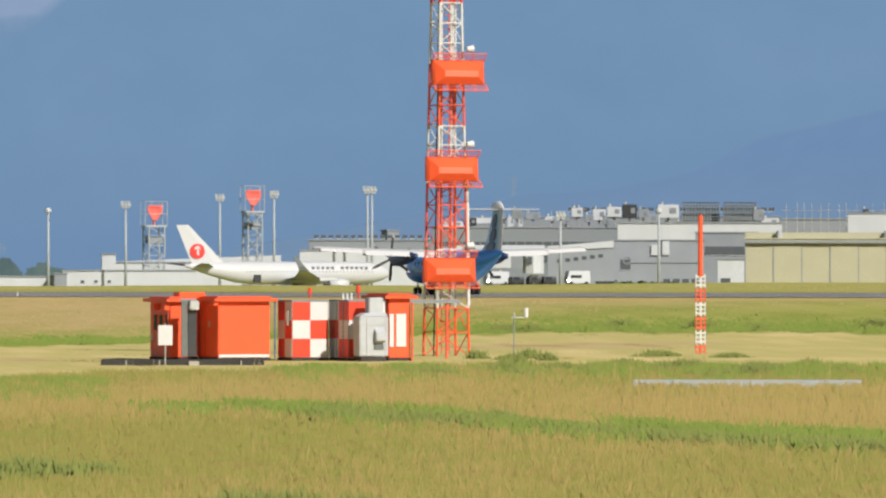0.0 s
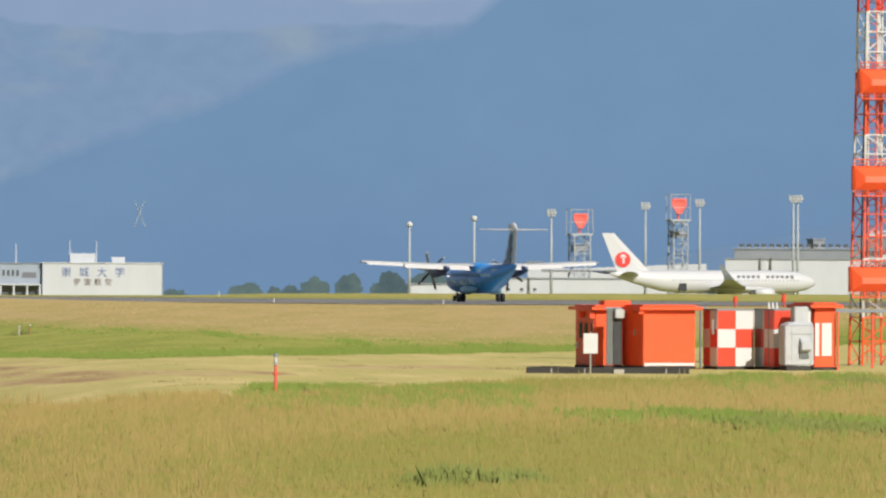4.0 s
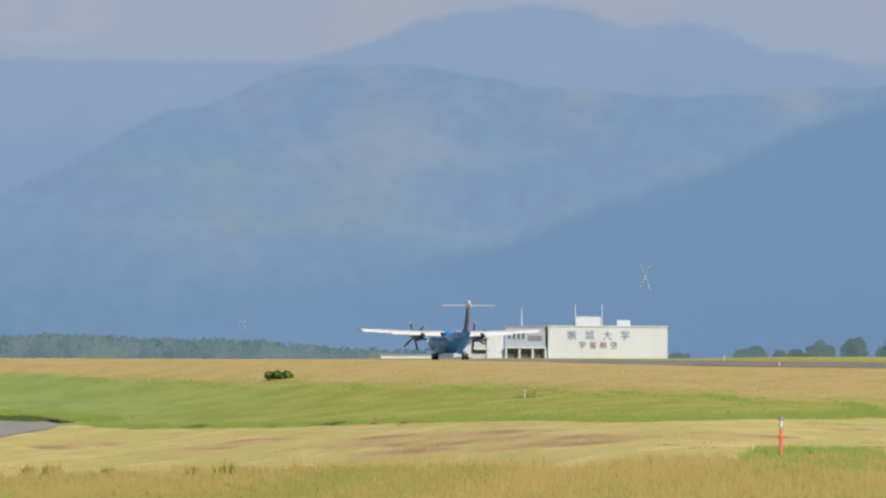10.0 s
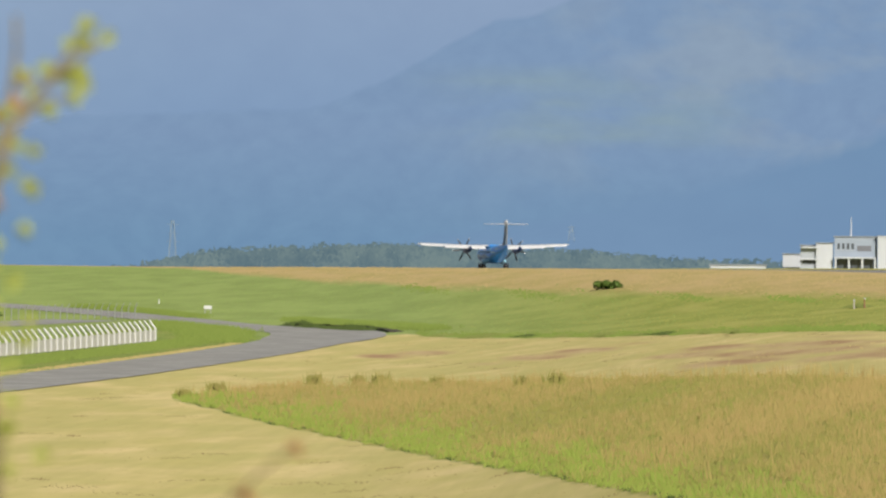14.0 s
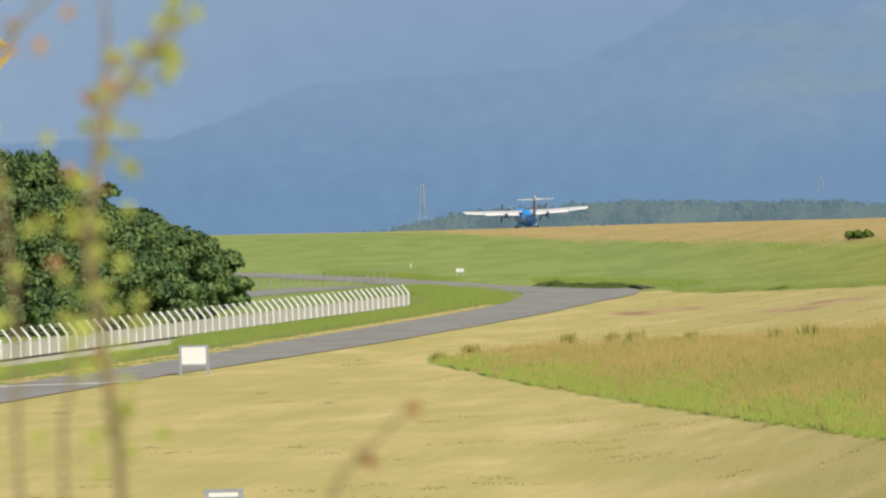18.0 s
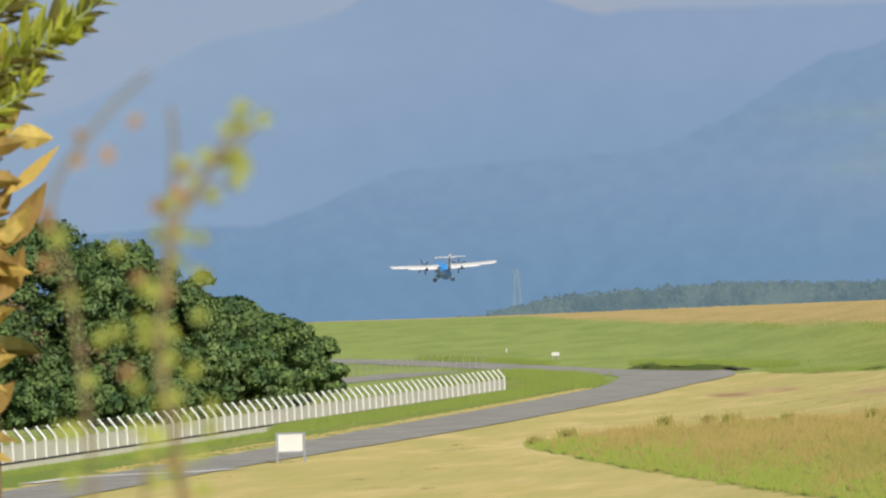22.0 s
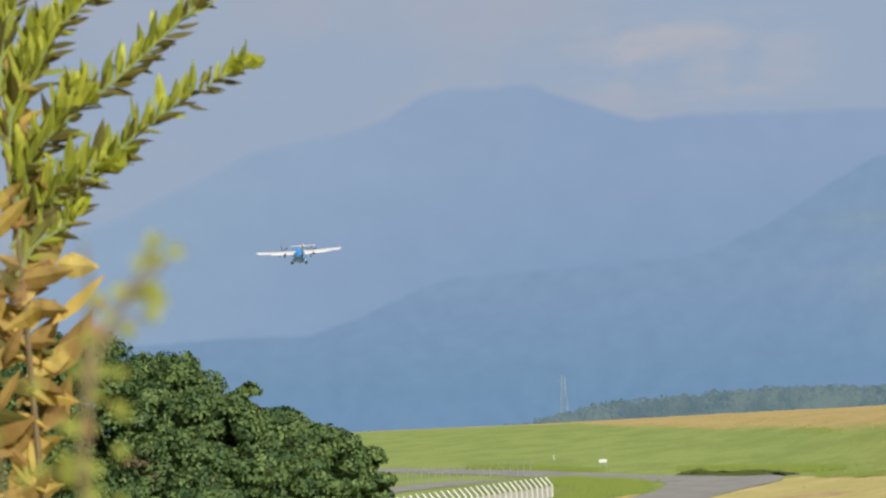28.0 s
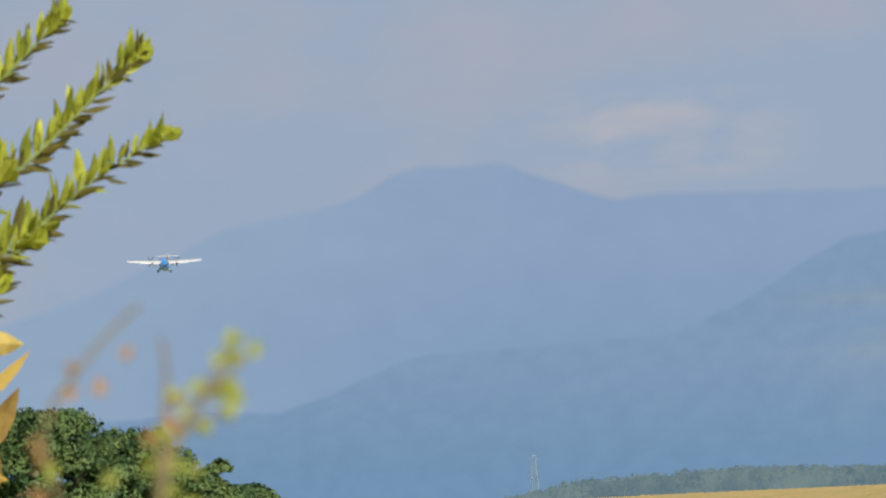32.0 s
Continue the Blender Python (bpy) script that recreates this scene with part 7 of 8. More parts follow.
    for k, (x, y) in enumerate(((-29.6, 335.7), (-29.0, 333.0), (-30.0, 322.5), (-25.3, 351), (-22.6, 347), (-21.2, 343.5), (-12.2, 312), (-10.2, 302), (-17.5, 333))):
        weed_clump(x, y, 0.14 + 0.14 * rng.random(), 0.5 + 0.3 * rng.random(), 440 + k, GRASS_GREEN)
    for k, (x, y) in enumerate(((-54.2, 389), (-54.0, 394), (-52.6, 421), (-58.4, 300), (-58.0, 308), (-57.6, 317), (-57.0, 329), (-56.5, 338))):
        weed_clump(x, y, 1.0 + 0.6 * rng.random(), 1.3 + 0.5 * rng.random(), 460 + k)
    for k, (x, y, w, h) in enumerate(((-15.7, 606, 2.7, 0.75), (9.7, 117.6, 1.7, 0.5), (11.0, 118.5, 0.8, 0.36), (9.1, 117.0, 0.8, 0.4), (11.5, 100.0, 1.4, 0.5), (12.6, 100.5, 1.3, 0.42), (13.6, 100.8, 1.0, 0.35), (-22.3, 476.6, 1.8, 0.3),
                                      (6.0, 432, 1.9, 0.4), (21.9, 166.6, 1.6, 0.45), (24.6, 157, 1.5, 0.4), (43.5, 232.0, 1.5, 0.5), (49.0, 268.0, 1.6, 0.34), (51.4, 264.0, 1.4, 0.3), (56.0, 243.0, 1.5, 0.5), (57.2, 244.0, 1.2, 0.4), (36.8, 236, 1.0, 0.3))):
        (shrub if k == 0 else weed_clump)(x, y, w, h, 40 + k)


# azimuth, crown height and radius of the round crowns behind the far buildings
TREES_FAR = ((2.78, -0.142, 5.1), (3.43, -0.100, 3.6), (3.72, -0.074, 3.6), (4.09, -0.063, 4.5), (4.46, 0.004, 5.4), (4.84, -0.015, 5.9), (3.13, -0.167, 6.2), (2.14, -0.21, 3.2), (6.0, -0.02, 5.0))


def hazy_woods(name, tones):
    """Woods two kilometres off, mostly air light: haze and crown shading are put into the glow, crown by crown and leaf
    by leaf.
    """
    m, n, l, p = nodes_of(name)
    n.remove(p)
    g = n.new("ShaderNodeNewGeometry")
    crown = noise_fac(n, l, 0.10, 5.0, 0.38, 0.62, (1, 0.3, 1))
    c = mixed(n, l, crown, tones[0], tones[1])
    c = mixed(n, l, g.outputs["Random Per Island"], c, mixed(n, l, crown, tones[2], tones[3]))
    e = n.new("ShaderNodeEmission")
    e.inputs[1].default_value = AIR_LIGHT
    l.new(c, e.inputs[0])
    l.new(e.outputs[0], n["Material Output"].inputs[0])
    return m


def woods():
    crown_line = ([-7.5, -6.16, -5.79, -5.51, -5.3, -4.97, -4.37, -3.9, -3.3, -2.78, -1.76, -1.0, 0.1, 0.9, 2.3, 3.0], [-0.36, -0.29, -0.255, -0.205, -0.155, -0.10, -0.08, -0.055, -0.04, -0.07, -0.085, -0.15, -0.18, -0.19, -0.24, -0.2])
    rng = random.Random(8)
    lumps = []
    for k in range(760):
        az = -7.4 + 10.2 * rng.random()
        if 0.15 < az < 2.0 or az > 2.3:
            continue
        d = 1900 + 180 * rng.random()
        x, y = spot(az, d)
        top = 5 + d * math.tan(radians(float(np.interp(az, *crown_line)) - 0.065 + 0.045 * rng.random()))
        r = 2.6 + 2.6 * rng.random()
        for q in range(3):
            lumps.append((x + rng.uniform(-2, 2), y, top - r - q * 3.6, r))
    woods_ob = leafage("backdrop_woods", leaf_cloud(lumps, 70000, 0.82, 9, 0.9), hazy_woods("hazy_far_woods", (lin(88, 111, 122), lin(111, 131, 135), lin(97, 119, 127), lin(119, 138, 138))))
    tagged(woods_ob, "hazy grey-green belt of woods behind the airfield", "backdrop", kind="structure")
    lumps = []
    for az, el, rx in TREES_FAR:
        x, y = spot(az, 1850)
        top = 5 + 1850 * math.tan(radians(el))
        for k in range(22):
            r = rx * rng.uniform(0.22, 0.42)
            u = rng.uniform(-1, 1)
            lumps.append((x + u * rx * 0.8, y + rng.uniform(-1, 1), top - r - (0.5 * u * u + 0.9 * rng.random()) * rx, r))
        lumps.append((x, y, top - rx * 1.3, rx))
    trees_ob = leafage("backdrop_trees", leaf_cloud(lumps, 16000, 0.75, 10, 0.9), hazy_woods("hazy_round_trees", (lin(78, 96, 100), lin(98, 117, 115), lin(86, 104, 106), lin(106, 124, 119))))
    tagged(trees_ob, "row of hazy green round trees beyond the apron", "backdrop", kind="structure")
    for k, (az, d, top, rx) in enumerate(((-10.15, 452, 10.6, 6.2), (-9.75, 440, 10.4, 5.5), (-9.1, 448, 9.0, 5.2), (-8.62, 440, 6.0, 4.6), (-8.15, 446, 4.6, 4.6), (-7.72, 444, 3.3, 4.0), (-7.42, 450, 1.9, 3.0), (-10.9, 445, 10.6, 6.5), (-11.8, 440, 10.0, 6.5), (-12.8, 445, 9, 6.5), (-8.0, 430, 1.8, 3.6), (-9.0, 428, 3.4, 4.4), (-10.2, 425, 4.4, 4.6), (-9.6, 418, 0.2, 3.2), (-8.75, 418, -0.4, 3.0), (-10.6, 419, 1.2, 3.6))):
        tree(az, d, top, rx, 80 + k, "dense dark green broadleaf tree behind the fence", "trees behind the fence", 28000 if k < 10 else 16000, 0.135, LEAF, dry=k in (0, 1, 2, 11, 12))
    x, y = spot(-8.32, 441)
    z0 = ground(x, y)
    sp = thing("sapling", pose(x, y, z0), "thin sapling shoot above the hedge trees", "tree")
    top = 5 + 441 * math.tan(radians(0.17)) - z0
    part("stem", Shape().tube((0, 0, 0), (0.2, 0, top), 0.12, 0.03), BARK, sp)
    lv = leafage("leaves", leaf_cloud([(0.5, 0, top - 0.35, 0.6), (0.1, 0, top - 0.6, 0.6), (0.9, 0, top - 0.5, 0.45), (-0.3, 0, top - 1.1, 0.7)], 220, 0.26, 5), LEAF)
    lv.parent = sp


# ---- weeds close to the camera ----
def stalk(shape, pts, r0, r1):
    """One continuous tapering stem through (x, z, y) points."""
    q = smooth_path([(p[0], p[1], p[2] if len(p) > 2 else 0.0) for p in pts], 5)
    rings = []
    for k, p in enumerate(q):
        a, b = Vector(q[max(k - 1, 0)]), Vector(q[min(k + 1, len(q) - 1)])
        turn = Vector((b[0] - a[0], b[2] - a[2], b[1] - a[1])).to_track_quat("Z", "Y")
        r = r0 + (r1 - r0) * k / (len(q) - 1)
        rings.append([Vector((p[0], p[2], p[1])) + turn @ Vector((r * math.cos(t), r * math.sin(t), 0)) for t in (math.tau * i / 6 for i in range(6))])
    shape.loft(rings)
    return q


def leaf_shape(p, tip, wide, fold=0.35, curl=0.0, rng=None, roll=0.6):
    """A pointed leaf from p to tip, folded along its midrib."""
    p, tip = Vector(p), Vector(tip)
    ax = tip - p
    side = ax.cross(Vector((rng.uniform(-roll, roll), 1.0, rng.uniform(-roll, roll)))).normalized() * wide
    up = side.cross(ax).normalized() * wide
    mid, lo, hi = [], [], []
    for u, w in ((0, 0.06), (0.18, 0.62), (0.42, 1.0), (0.68, 0.78), (0.88, 0.34), (1, 0.02)):
        c = p + ax * u + up * (curl * math.sin(math.pi * u))
        mid.append(tuple(c))
        lo.append(tuple(c - side * w + up * fold * w))
        hi.append(tuple(c + side * w + up * fold * w))
    n = len(mid)
    f = [(k, k + 1, n + k + 1, n + k) for k in range(n - 1)] + [(n + k, n + k + 1, 2 * n + k + 1, 2 * n + k) for k in range(n - 1)]
    return Shape().add(lo + mid + hi, f)


def leafy_weed():
    """Tall weed with upswept green side shoots and withered yellow leaves lower down; x and z in metres about the tip of its main shoot."""
    root = Vector((-2.252, 15.841, 2.440))
    w = thing("tall_weed", pose(*root, 0, 0, 8.09), "tall weed with bright green shoots and withered yellow leaves", "plant")
    rng = random.Random(12)
    K, H = 1.427e-3, 3.453  # one unit of the drawing, height of the reference tip
    def at(u, v, dy=0.0):
        return (u * K, v * K + H, dy)
    stem = Shape()
    stalk(stem, [(-0.62, 0.0, 0.05), (-0.60, 1.0, 0.03), at(-405, -900), at(-415, -560), at(-425, -340), at(-440, -150), at(-460, 40), at(-480, 260)], 0.010, 0.006)
    part("stem", stem, STEM_BROWN, w)
    stem = Shape()
    stalk(stem, [(-0.95, 0.0, 0.1), at(-560, -900), at(-500, -600), at(-470, -420)], 0.014, 0.008)
    part("stem", stem, STEM_BROWN, w)
    shoots = [[at(-425, -300), at(-380, -245), at(-262, -180), at(-145, -97), at(-8, -24)],
              [at(-435, -220), at(-420, -185), at(-312, -95), at(-212, -20), at(-112, 65), at(-38, 125)],
              [at(-445, -130), at(-390, -30), at(-332, 55), at(-250, 130), at(-173, 200)],
              [at(-450, -60), at(-430, 60), at(-390, 150), at(-330, 240), at(-300, 300)],
              [at(-440, -330), at(-380, -262), at(-330, -232), at(-250, -190)],
              [at(-450, 60), at(-480, 180), at(-460, 280), at(-430, 380)],
                            [at(-430, -260), at(-395, -180), at(-350, -120), at(-320, -50)],
              [at(-440, -170), at(-425, -90), at(-400, -10), at(-372, 60)],
              [at(-430, -380), at(-400, -330), at(-350, -300), at(-318, -262)],
              [at(-540, -560), at(-530, -430), at(-505, -330), at(-470, -250)]]
    for sh in shoots:
        s = Shape()
        q = stalk(s, sh, 0.007, 0.003)
        twig = part("shoot", s, STEM_GREEN, w)
        n = len(q)
        total = sum((Vector(q[k + 1]) - Vector(q[k])).length for k in range(n - 1))
        count = int(total / 0.0064)
        for k in range(count):
            u = 0.12 + 0.88 * k / count
            f = u * (n - 1)
            i = min(int(f), n - 2)
            p = Vector(q[i]).lerp(Vector(q[i + 1]), f - i)
            p = Vector((p[0], p[2], p[1]))
            d = Vector(q[i + 1]) - Vector(q[i])
            d = Vector((d[0], d[2], d[1])).normalized()
            sd = d.cross(Vector((0, 1, 0))).normalized()
            spin = k * 2.4
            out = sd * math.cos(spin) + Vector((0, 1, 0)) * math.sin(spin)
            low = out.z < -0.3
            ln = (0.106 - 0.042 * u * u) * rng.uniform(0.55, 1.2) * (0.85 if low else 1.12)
            wild = Vector((rng.uniform(-0.3, 0.3), rng.uniform(-0.4, 0.4), rng.uniform(-0.25, 0.35)))
            tip = p + (d * 0.7 + out * 0.72 + wild + Vector((0, 0, 0.05 if low else 0.75))).normalized() * ln
            # most downward leaves take the dark olive: underside shade put into their colour
            part("leaf", leaf_shape(p, tip, ln * rng.uniform(0.085, 0.16), rng.uniform(0.3, 0.8), rng.uniform(-0.9, 0.6), rng, 1.4), WEED_OLIVE_SHADE if (low and rng.random() < 0.75) or rng.random() < 0.17 else WEED_GREEN, twig)
        for k in range(24):
            v = rng.random()
            p = Vector((q[-1][0], q[-1][2], q[-1][1])) - d * 0.06 * v * v
            tip = p + (d * 0.9 + Vector((rng.uniform(-0.8, 0.8), rng.uniform(-0.8, 0.8), rng.uniform(-0.4, 0.9)))).normalized() * rng.uniform(0.03, 0.055)
            part("bud_leaf", leaf_shape(p - d * 0.006, tip, rng.uniform(0.009, 0.017), 0.5, 0.5, rng), WEED_BUD, twig)
    dry = [((-482, -212), (-486, -64), 17), ((-500, -330), (-470, -215), 14), ((-520, -520), (-455, -420), 18), ((-448, -455), (-336, -335), 23), ((-430, -470), (-372, -330), 13), ((-360, -392), (-286, -402), 19), ((-373, -500), (-276, -415), 10), ((-430, -540), (-360, -480), 17), ((-425, -590), (-330, -520), 16), ((-440, -510), (-365, -455), 14), ((-405, -600), (-300, -478), 20), ((-440, -560), (-395, -570), 24), ((-425, -640), (-380, -560), 22),
           ((-400, -690), (-345, -590), 18), ((-445, -250), (-425, -330), 15), ((-430, -110), (-415, -265), 17), ((-440, 20), (-432, -95), 13), ((-420, -760), (-360, -700), 20), ((-450, -700), (-410, -800), 20), ((-430, -880), (-370, -830), 18), ((-440, -600), (-330, -640), 14), ((-470, -460), (-420, -520), 18)]
    for (a, b), (c, d), wd in dry:
        p, t = at(a, b + 32), at(c, d + 32)
        part("withered_leaf", leaf_shape((p[0], rng.uniform(-0.03, 0.03), p[1]), (t[0], rng.uniform(-0.05, 0.05), t[1]), wd * 1.25 * K, 0.5, rng.uniform(0.4, 1.2), rng), rng.choice((WITHERED, WITHERED, WITHERED_BROWN)), w, "withered yellow-brown leaf")
    for k in range(38):
        b = -330 - 12 * k
        a = -475 + rng.uniform(-85, 40)
        ang, ln = rng.uniform(-0.9, 1.35), rng.uniform(60, 135)
        p, t = at(a, b), at(a + ln * math.cos(ang), b + ln * math.sin(ang))
        part("withered_leaf", leaf_shape((p[0], rng.uniform(-0.04, 0.02), p[1]), (t[0], rng.uniform(-0.08, 0.03), t[1]), ln * rng.uniform(0.09, 0.2) * K, 0.7, rng.uniform(-0.8, 1.3), rng), (WITHERED, WITHERED_BROWN, WITHERED_BROWN, WEED_OLIVE_SHADE)[k % 4], w, "withered yellow-brown leaf")
    for k in range(44):
        a, b = -452 + rng.uniform(-15, 20), -60 - 21 * k * rng.uniform(0.8, 1.1)
        p, t = at(a, b), at(a + rng.uniform(20, 85), b - rng.uniform(-50, 70))
        part("withered_leaf", leaf_shape((p[0], 0, p[1]), (t[0], rng.uniform(-0.05, 0.05), t[1]), rng.uniform(9, 17) * K, 0.5, 0.8, rng), (WITHERED, WITHERED_BROWN)[k % 2], w, "curled yellow-brown leaf")
    return w


def thin_weed():
    """A spindly weed so close that the lens blurs it; drawn about one of its leaf clusters."""
    root = Vector((-0.416, 3.173, 3.208))
    w = thing("spindly_weed", pose(*root, 0, 0, 7.478), "spindly brown-stemmed weed with small yellow-green leaves", "plant")
    rng = random.Random(21)
    K, H = 0.2854e-3, 1.857
    def at(u, v):
        return (u * K, v * K + H, 0.0)
    lines = [([(-0.02, 0.0, 0.0), at(-90, -1500), at(-105, -720), at(-115, -600), at(-129, -459), at(-149, -319), at(-139, -219), at(-104, -69), at(-54, 11), at(11, 101)], 2.8, 1.4),
             ([(-0.06, 0.0, 0.0), at(-250, -1500), at(-284, -720), at(-279, -480), at(-299, -200), at(-325, -20), at(-254, 91), at(-184, 161), at(-140, 195)], 1.6, 1.0),
             ([at(-139, -219), at(-118, -60), at(-104, 60), at(-107, 135)], 2.0, 1.0),
             ([(0.02, 0.0, 0.0), at(120, -1500), at(250, -820), at(330, -685), at(425, -600)], 1.6, 0.8),
             ([(-0.04, 0.0, 0.0), at(-180, -1500), at(-205, -720), at(-190, -560), at(-160, -420)], 1.8, 1.0),
             ([at(-60, 0), at(-20, 40), at(50, 100)], 1.6, 0.8), ([at(-104, -69), at(-60, -20), at(-5, -5)], 1.4, 0.8)]
    for pts, a, b in lines:
        s = Shape()
        stalk(s, pts, a * 1.25e-3, b * 1.2e-3)
        part("stem", s, THIN_STEM, w)
    green = [(21, 126), (56, 104), (-14, 88), (4, 46), (10, 36), (0, 0), (-54, 46), (-64, -98), (-104, -140), (-70, -168), (-75, -240), (-130, -265), (-160, -190), (-250, -268), (-215, -110), (-320, -90), (-300, -190), (-90, -330), (-150, -390), (-190, -360), (-110, -420), (-70, -440), (-190, -430), (-60, -400),
             (-100, -600), (-110, -640), (-90, -590), (-220, -260), (-170, -260), (-130, -310), (-120, -490), (-30, -640), (-250, -640), (20, 20)]
    for a, b in ((( -160, -330), (-139, -219)), ((-139, -219), (-104, -69)), ((-104, -69), (-54, 11)), ((-54, 11), (11, 101)), ((-115, -600), (-129, -459)), ((-129, -459), (-149, -319)), ((-290, -520), (-299, -330)), ((-190, -560), (-160, -420)), ((-110, -720), (-115, -600))):
        for k in range(4):
            f = (k + rng.random()) / 4
            green.append((a[0] + (b[0] - a[0]) * f + rng.uniform(-38, 38), a[1] + (b[1] - a[1]) * f + rng.uniform(-15, 15)))
    pink = [(-84, 21), (-139, -41), (-170, 110), (-225, 55), (-274, 49), (-340, -40), (-180, -170), (-345, -130), (416, -609), (326, -689), (340, -700), (-205, -330), (-130, -200), (-270, 90), (-104, -20), (-140, -500), (-120, -560), (-330, -60)]
    for pts, mat, sz, nm in ((green, THIN_GREEN, 17, "leaf"), (pink, THIN_PINK, 15, "bud")):
        for u, v in pts:
            for k in range(4):
                p = at(u + rng.uniform(-6, 6), v + rng.uniform(-6, 6))
                a = rng.uniform(0, math.tau)
                ln = sz * K * rng.uniform(1.2, 2.0)
                p0 = Vector((p[0] - ln * 0.5 * math.cos(a), rng.uniform(-4, 4) * 1e-3, p[1] - ln * 0.5 * math.sin(a)))
                part(nm, leaf_shape(p0, p0 + Vector((math.cos(a) * ln, 0.002, math.sin(a) * ln)), ln * 0.36, 0.3, 0.2, rng), mat, w)
    return w


LEAF = foliage("dark_broadleaf", (0.04, 0.10, 0.037, 1), (0.31, 0.42, 0.14, 1), 0.5, 0.36, clump=((0.07, 0.14, 0.058, 1), (0.14, 0.18, 0.075, 1)))
WEED_CLUMP = foliage("coarse_weed_leaf", (0.22, 0.265, 0.075, 1), (0.32, 0.36, 0.11, 1), 0.6, 0.3)
BANK_WEED = foliage("dark_bank_weed", (0.075, 0.115, 0.03, 1), (0.14, 0.19, 0.055, 1), 0.6, 0.3)
BUSH_GREEN = foliage("meadow_bush_leaf", (0.10, 0.18, 0.035, 1), (0.20, 0.29, 0.07, 1), 0.6, 0.35)
BARK = surface("bark", (0.10, 0.075, 0.055, 1), 0.9, grain=0.3, scale=4)
GRASS_GREEN = foliage("meadow_blades", (0.31, 0.305, 0.088, 1), (0.362, 0.33, 0.105, 1), 0.8, 0.25, clump=((0.372, 0.288, 0.102, 1), (0.251, 0.316, 0.070, 1)), foot=(0.27, 0.31, 0.065, 1))
GRASS_TAN = foliage("seeding_blades", (0.44, 0.335, 0.13, 1), (0.50, 0.382, 0.155, 1), 0.8, 0.25, clump=((0.475, 0.34, 0.145, 1), (0.37, 0.335, 0.10, 1)), foot=(0.36, 0.315, 0.09, 1))
GRASS_PALE = foliage("pale_seeding_blades", (0.48, 0.365, 0.165, 1), (0.55, 0.42, 0.20, 1), 0.8, 0.25)
GRASS_FIELD = foliage("field_blades", (0.363, 0.369, 0.094, 1), (0.418, 0.402, 0.116, 1), 0.8, 0.25)
GRASS_BANK = foliage("bank_blades", (0.24, 0.355, 0.10, 1), (0.325, 0.41, 0.128, 1), 0.8, 0.25)
GRASS_LUSH = foliage("lush_blades", (0.20, 0.285, 0.055, 1), (0.28, 0.355, 0.085, 1), 0.7, 0.25)
GRASS_LIME = foliage("lime_blades", (0.26, 0.35, 0.06, 1), (0.35, 0.42, 0.09, 1), 0.7, 0.25)
STRAW = foliage("straw_stubble", (0.40, 0.33, 0.13, 1), (0.62, 0.50, 0.22, 1), 0.9, 0.2)
STEM_BROWN = surface("brown_weed_stem", (0.17, 0.13, 0.07, 1), 0.8, grain=0.3, scale=30)
THIN_STEM = surface("grey_brown_weed_stem", (0.21, 0.175, 0.09, 1), 0.8, grain=0.3, scale=60)
STEM_GREEN = surface("green_weed_stem", (0.22, 0.28, 0.10, 1), 0.7, grain=0.2, scale=30)
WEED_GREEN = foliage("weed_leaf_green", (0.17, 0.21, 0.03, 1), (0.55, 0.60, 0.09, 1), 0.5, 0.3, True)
# olive darkened to carry the shade on leaf undersides
WEED_OLIVE_SHADE = foliage("weed_leaf_olive_shade", (0.06, 0.06, 0.015, 1), (0.19, 0.17, 0.045, 1), 0.6, 0.2, True)
WEED_BUD = foliage("weed_bud_green", (0.36, 0.42, 0.05, 1), (0.50, 0.55, 0.07, 1), 0.5, 0.3, True)
DRY_VINE = foliage("dry_vine_leaf", (0.13, 0.10, 0.055, 1), (0.25, 0.20, 0.12, 1), 0.8, 0.25)
HAY_DARK = foliage("old_hay", (0.24, 0.18, 0.08, 1), (0.36, 0.28, 0.13, 1), 0.9, 0.2)
WITHERED = foliage("withered_yellow_leaf", (0.42, 0.30, 0.08, 1), (0.66, 0.53, 0.17, 1), 0.7, 0.3, True)
WITHERED_BROWN = foliage("withered_brown_leaf", (0.22, 0.135, 0.045, 1), (0.42, 0.30, 0.10, 1), 0.8, 0.25, True)
THIN_GREEN = foliage("thin_weed_leaf", (0.29, 0.32, 0.075, 1), (0.50, 0.57, 0.13, 1), 0.6, 0.3, True)
THIN_PINK = foliage("thin_weed_bud", (0.38, 0.235, 0.11, 1), (0.48, 0.30, 0.15, 1), 0.7, 0.3, True)


